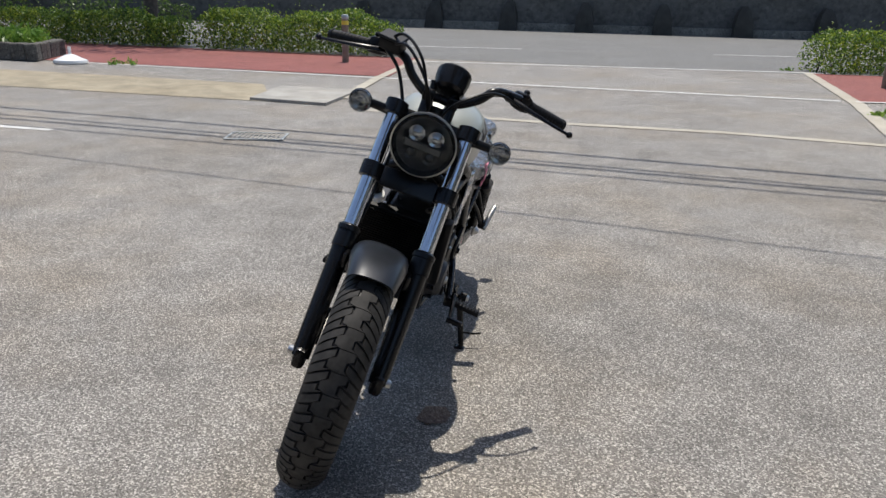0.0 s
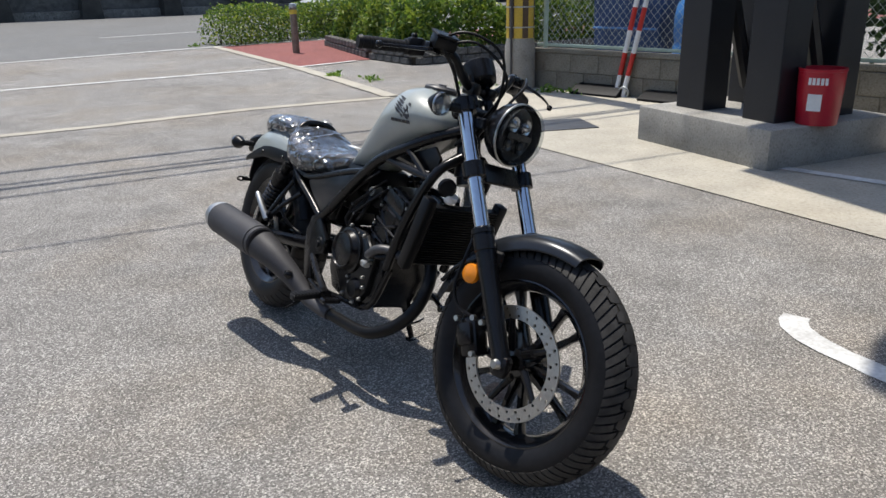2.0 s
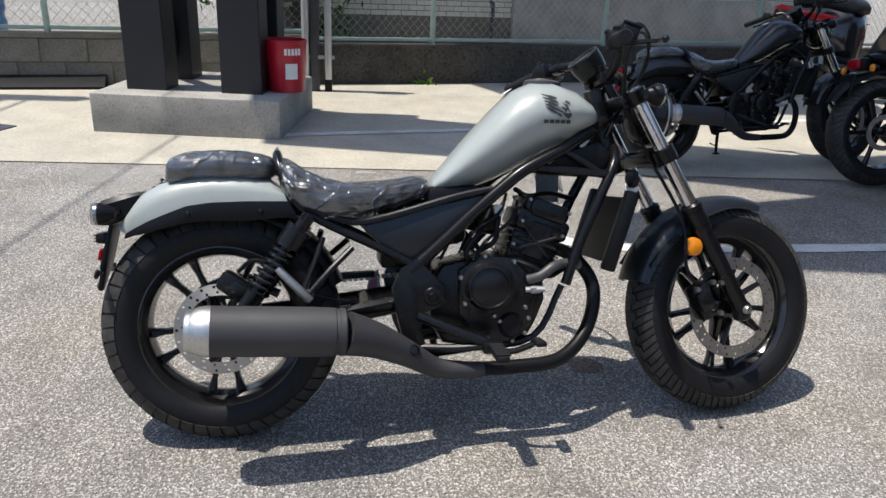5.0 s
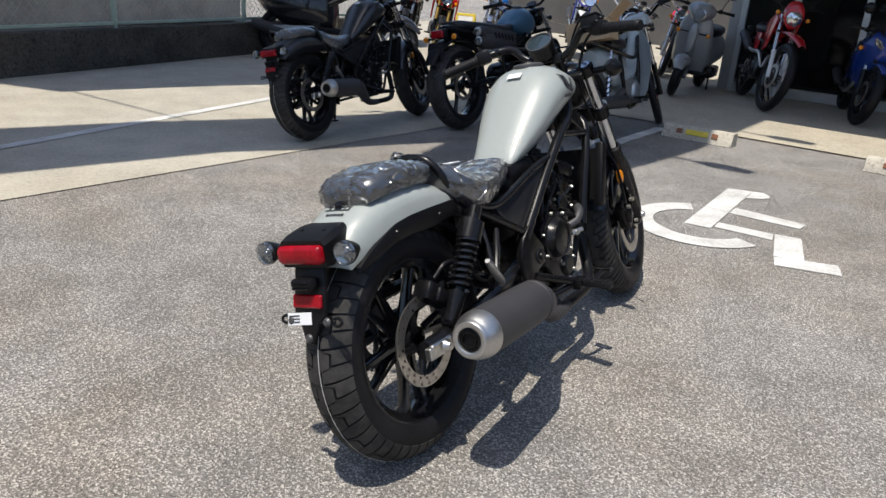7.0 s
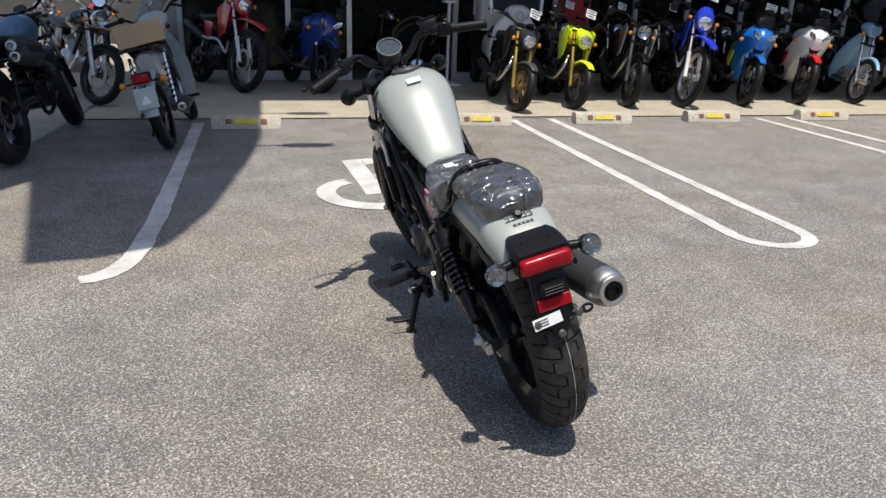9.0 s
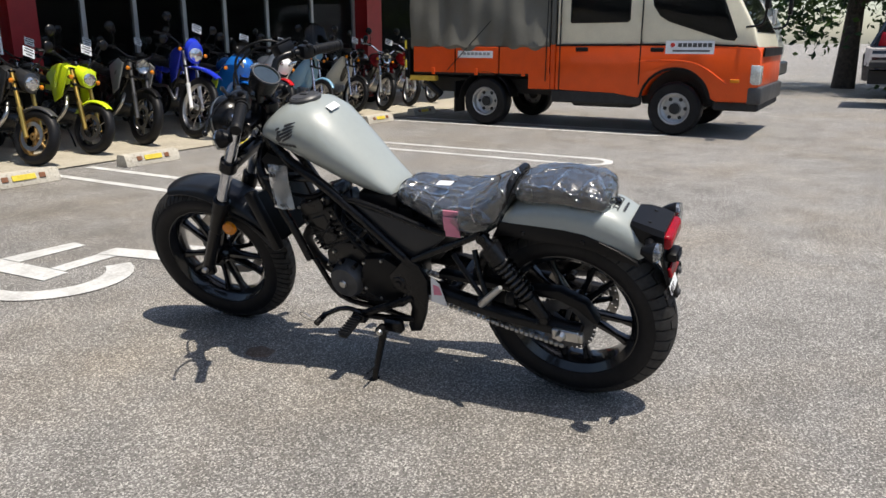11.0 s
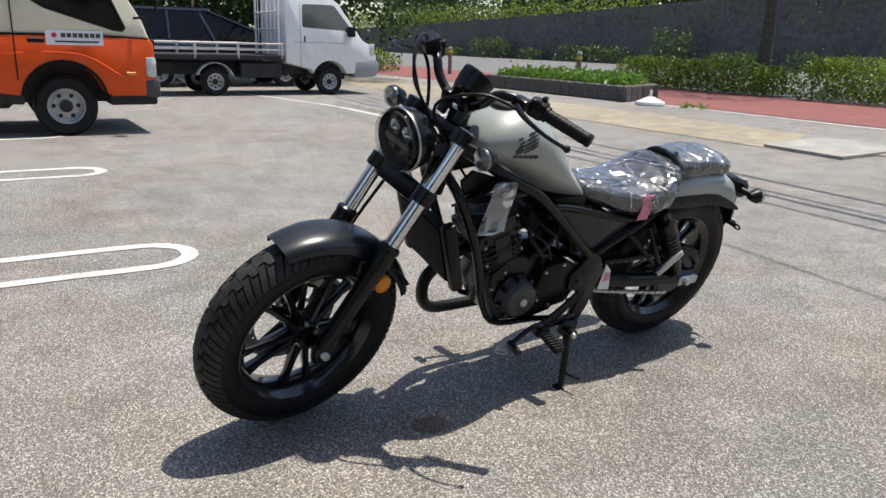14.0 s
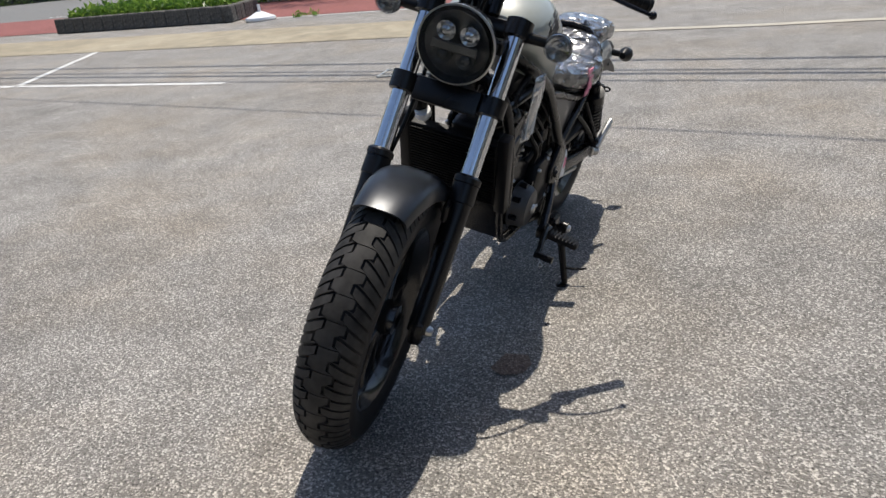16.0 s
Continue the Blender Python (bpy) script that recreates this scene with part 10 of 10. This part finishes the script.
motorbike(at_wheels((-4.90, -5.43), (-5.42, -6.73)), "bright blue sport motorcycle with a full fairing", P_SKYBLUE, "sport", tag=0.10, fender=P_SKYBLUE, accent=P_YELLOW, steer=6, seat_z=0.76)
motorbike(at_wheels((-5.75, -5.55), (-6.29, -6.84)), "white and red sport motorcycle with a full fairing", P_WHITE, "sport", tag=0.06, fender=P_RED, accent=P_RED, steer=4, seat_z=0.76)
retro = motorbike(at_wheels((-6.60, -5.60), (-7.08, -6.75)), "pale blue step-through motorcycle with a smoked windscreen", P_PALE, "cub", L=1.25, R=0.285, rho=0.042, head=0.88, wire=True, rim=ALU, slider=CHROME, fender=P_PALE, accent=P_PALE, engine=ALU, steer=10, tag=0.02)
part("windscreen", shield(bmesh.new(), [(-0.42, 1.00, 0.13), (-0.38, 1.14, 0.19), (-0.30, 1.30, 0.17), (-0.27, 1.35, 0.11)], 0.3, 0.005), SMOKED, retro, "small smoked windscreen", 60)
motorbike(at_wheels((-7.48, -5.62), (-7.98, -6.77)), "black step-through motorcycle with an ivory leg shield", P_BLACK, "cub", L=1.25, R=0.285, rho=0.042, head=0.88, wire=True, rim=ALU, slider=CHROME, fender=P_BLACK, accent=P_IVORY, engine=ALU, steer=10, tag=0.06)
motorbike(at_wheels((-8.16, -5.52), (-8.95, -6.63)), "dark red classic motorcycle with wire wheels and chrome trim", P_WINE, "classic", wire=True, rim=ALU, lamp=0.09, metal_bar=CHROME, slider=ALU, engine=ALU, pipe=CHROME, tag=0.05)
motorbike(at_wheels((-9.10, -5.62), (-9.92, -6.68)), "red classic motorcycle with wire wheels", P_RED, "classic", wire=True, rim=ALU, lamp=0.09, lamp_shell=CHROME, metal_bar=CHROME, slider=ALU, engine=ALU, pipe=CHROME, fender=P_RED, tag=0.06)
motorbike(at_wheels((-10.0, -5.70), (-10.85, -6.76)), "dark red classic motorcycle with wire wheels", P_WINE, "classic", wire=True, rim=ALU, lamp=0.09, lamp_shell=CHROME, metal_bar=CHROME, slider=ALU, engine=ALU, pipe=CHROME, fender=P_RED)

# second row behind it
back = motorbike(at_wheels((-3.02, -6.68), (-3.08, -7.76), 7), "black mini motorcycle parked before the shop window", P_BLACK, "grom", L=1.08, R=0.25, rho=0.055, head=0.84, seat_z=0.74, tag=0.07, accent=P_BLACK, steer=10)
for x in (-3.76, -4.50, -5.34, -6.20, -7.05, -8.55, -9.45):
    copy_thing(back, at_wheels((x, -6.70), (x - 0.06, -7.78), 7))

# at the shop windows
motorbike(at_wheels((0.90, -6.58), (1.42, -7.60), 9), "red and white trail motorcycle with wire wheels", P_RED, "trail", L=1.2, R=0.325, rho=0.058, wire=True, slider=P_WHITE, head=0.99, seat_z=0.84, accent=P_RED, steer=8)
motorbike(at_wheels((0.0, -6.58), (0.30, -7.66), 9), "dark blue sport motorcycle with a black front wheel", P_NAVY, "sport", L=1.17, R=0.305, rho=0.064, fender=P_NAVY, tag=0.12, accent=BLACK_GLOSS, seat_z=0.74, head=0.84)
scooter(at_wheels((1.95, -6.75), (2.05, -7.8), 8), "grey retro scooter with a rounded front mudguard", P_SILVER)
scooter(at_wheels((-2.42, -6.55), (-2.50, -7.78), 0), "white roofed three-wheeled delivery scooter", P_WHITE, True, steer=0)

# behind the windows
dark = motorbike(at_wheels((-3.6, -8.7), (-3.7, -10.05)), "black naked motorcycle inside the shop", P_BLACK, "naked", lamp=0.085, tag=0.08)
dark["group"] = "motorcycles inside the shop"
for k, x in enumerate((-4.5, -5.4, -6.4, -7.3, -8.2, -9.2, 0.5, -0.3, -1.1, -1.9)):
    copy_thing(dark, at_wheels((x, -8.72 - 0.12 * (k % 3)), (x - 0.12, -10.07 - 0.12 * (k % 3))))

# far end of the concrete strip, beside the fence
motorbike(at_wheels((5.50, -8.0), (6.0, -9.2)), "blue classic motorcycle with wire wheels and chrome trim", P_SKYBLUE, "classic", wire=True, rim=CHROME, lamp=0.09, lamp_shell=CHROME, metal_bar=CHROME, slider=ALU, engine=ALU, pipe=CHROME, fender=CHROME, tag=0.06)
motorbike(at_wheels((4.3, -8.6), (4.9, -9.8)), "white trail motorcycle with wire wheels", P_WHITE, "trail", L=1.38, wire=True, rim=GOLD, slider=STEEL, head=0.95, seat_z=0.84, accent=P_BLUE)
motorbike(at_wheels((5.35, -6.55), (6.1, -7.7)), "red naked motorcycle with a number plate", P_RED, "naked", lamp=0.085, accent=P_RED, rim=GOLD, fork=GOLD)
motorbike(at_wheels((6.6, -7.3), (7.3, -8.5)), "black naked motorcycle with a wine red seat cowl", P_WINE, "naked", lamp=0.085, tag=0.05)
motorbike(at_wheels((3.5, -8.8), (3.9, -10.1)), "silver classic motorcycle with chrome parts", P_SILVER, "classic", wire=True, rim=CHROME, lamp=0.09, lamp_shell=CHROME, metal_bar=CHROME, slider=ALU, engine=ALU, pipe=CHROME)
motorbike(at_wheels((2.75, -8.4), (3.1, -9.7)), "red classic motorcycle with chrome parts", P_RED, "classic", wire=True, rim=CHROME, lamp=0.09, lamp_shell=CHROME, metal_bar=CHROME, slider=ALU, engine=ALU, pipe=CHROME)
# large touring scooter beside the fence
root = scooter(at_wheels((5.05, -5.35), (6.62, -4.85), 8) @ Matrix.Scale(1.32, 4), "large black touring scooter with a red stripe", P_BLACK)
for s in (1, -1):
    part("stripe", plate(bmesh.new(), [(0.10, 0.60), (0.70, 0.66), (0.78, 0.63), (0.30, 0.55)], 0.012, Matrix.Translation((0.203 * s, 0, 0)) @ YZ, 0.004), P_RED, root, "red stripe panel")
    part("belt_cover", plate(bmesh.new(), [(0.12, 0.22), (0.60, 0.20), (0.62, 0.27), (0.14, 0.30)], 0.02, Matrix.Translation((0.20 * s, 0, 0)) @ YZ, 0.005), P_SILVER, root)


def floor_sign(m):
    root = thing("floor_sign", m, "folding yellow plastic floor sign", "floor sign", "floor signs")
    for s in (1, -1):
        mm = Matrix.Translation((0, 0, 0.62)) @ Matrix.Rotation(radians(14 * s), 4, "X")
        bm = bmesh.new()
        for x in (-0.13, 0.13):
            box(bm, (0.035, 0.02, 0.63), (x, 0, -0.315), mm, 0.005)
        for z in (-0.02, -0.5):
            box(bm, (0.29, 0.02, 0.04), (0, 0, z), mm, 0.005)
        pn = part("panel_frame", bm, STOP_YELLOW, root)
        part("panel", box(bmesh.new(), (0.24, 0.012, 0.46), (0, 0, -0.26), mm), TAG_WHITE, pn)
        part("print_bar", box(bmesh.new(), (0.16, 0.004, 0.10), (0, -0.009 * (1 if s < 0 else -1), -0.2), mm), P_RED, pn)
    return root


sg = floor_sign(pose(5.45, -7.45, 0.006, 0, 0, 15))
# hand sanitiser stand by the door
root = thing("sanitiser_stand", pose(-1.75, -7.45, 0.012), "white hand sanitiser stand beside the shop door", "stand")
part("base", box(bmesh.new(), (0.3, 0.3, 0.02), (0, 0, 0.01), None, 0.004), WHITE, root)
part("post", rod(bmesh.new(), (0, 0, 0.02), (0, 0, 1.05), 0.02, seg=12), WHITE, root)
part("tray", box(bmesh.new(), (0.16, 0.16, 0.03), (0, 0, 1.06), None, 0.006), WHITE, root)
part("bottle", lathe(bmesh.new(), [(0.035, 1.075), (0.037, 1.08), (0.037, 1.17), (0.015, 1.20), (0.012, 1.23), (0, 1.23)], 16), P_SKYBLUE, root)

# wheelchair mark on the asphalt
def mark_plate(outline):
    return plate(bmesh.new(), outline, 0.003, Matrix.Translation((0, 0, 0.0045)))


mk = thing("wheelchair_mark", Matrix.Translation((0, 0, 0)), "worn white painted wheelchair symbol on the asphalt", "road marking", kind="structure")
part("back_bar", mark_plate([(0.15, -2.84), (0.01, -2.89), (-0.04, -1.89), (0.10, -1.87)]), PAINT_WHITE, mk)
part("head", mark_plate([(0.005, -2.89), (-0.05, -2.91), (-0.10, -2.87), (-0.115, -2.82), (-0.09, -2.76), (-0.003, -2.69)]), PAINT_WHITE, mk)
part("arm_bar", mark_plate([(-0.022, -2.41), (-0.42, -2.38), (-0.41, -2.27), (-0.027, -2.27)]), PAINT_WHITE, mk)
part("seat_bar", mark_plate([(-0.040, -2.03), (-0.325, -2.05), (-0.345, -1.94), (-0.045, -1.93)]), PAINT_WHITE, mk)
part("leg_bar", mark_plate([(-0.33, -2.06), (-0.46, -2.08), (-0.55, -1.72), (-0.415, -1.68)]), PAINT_WHITE, mk)
part("foot_bar", mark_plate([(-0.42, -1.67), (-0.69, -1.78), (-0.73, -1.64), (-0.45, -1.55)]), PAINT_WHITE, mk)
bm = bmesh.new()
arc = []
for k in range(25):
    a = radians(-62 + 219 * k / 24)
    arc.append([(0.03 + 0.37 * math.cos(a), -1.93 + 0.40 * math.sin(a)), (0.03 + 0.25 * math.cos(a), -1.93 + 0.26 * math.sin(a))])
for (o0, i0), (o1, i1) in zip(arc, arc[1:]):
    bm.faces.new([bm.verts.new((x, y, 0.0055)) for x, y in (o0, o1, i1, i0)])
bmesh.ops.remove_doubles(bm, verts=bm.verts, dist=1e-4)
part("wheel_arc", bm, PAINT_WHITE, mk)
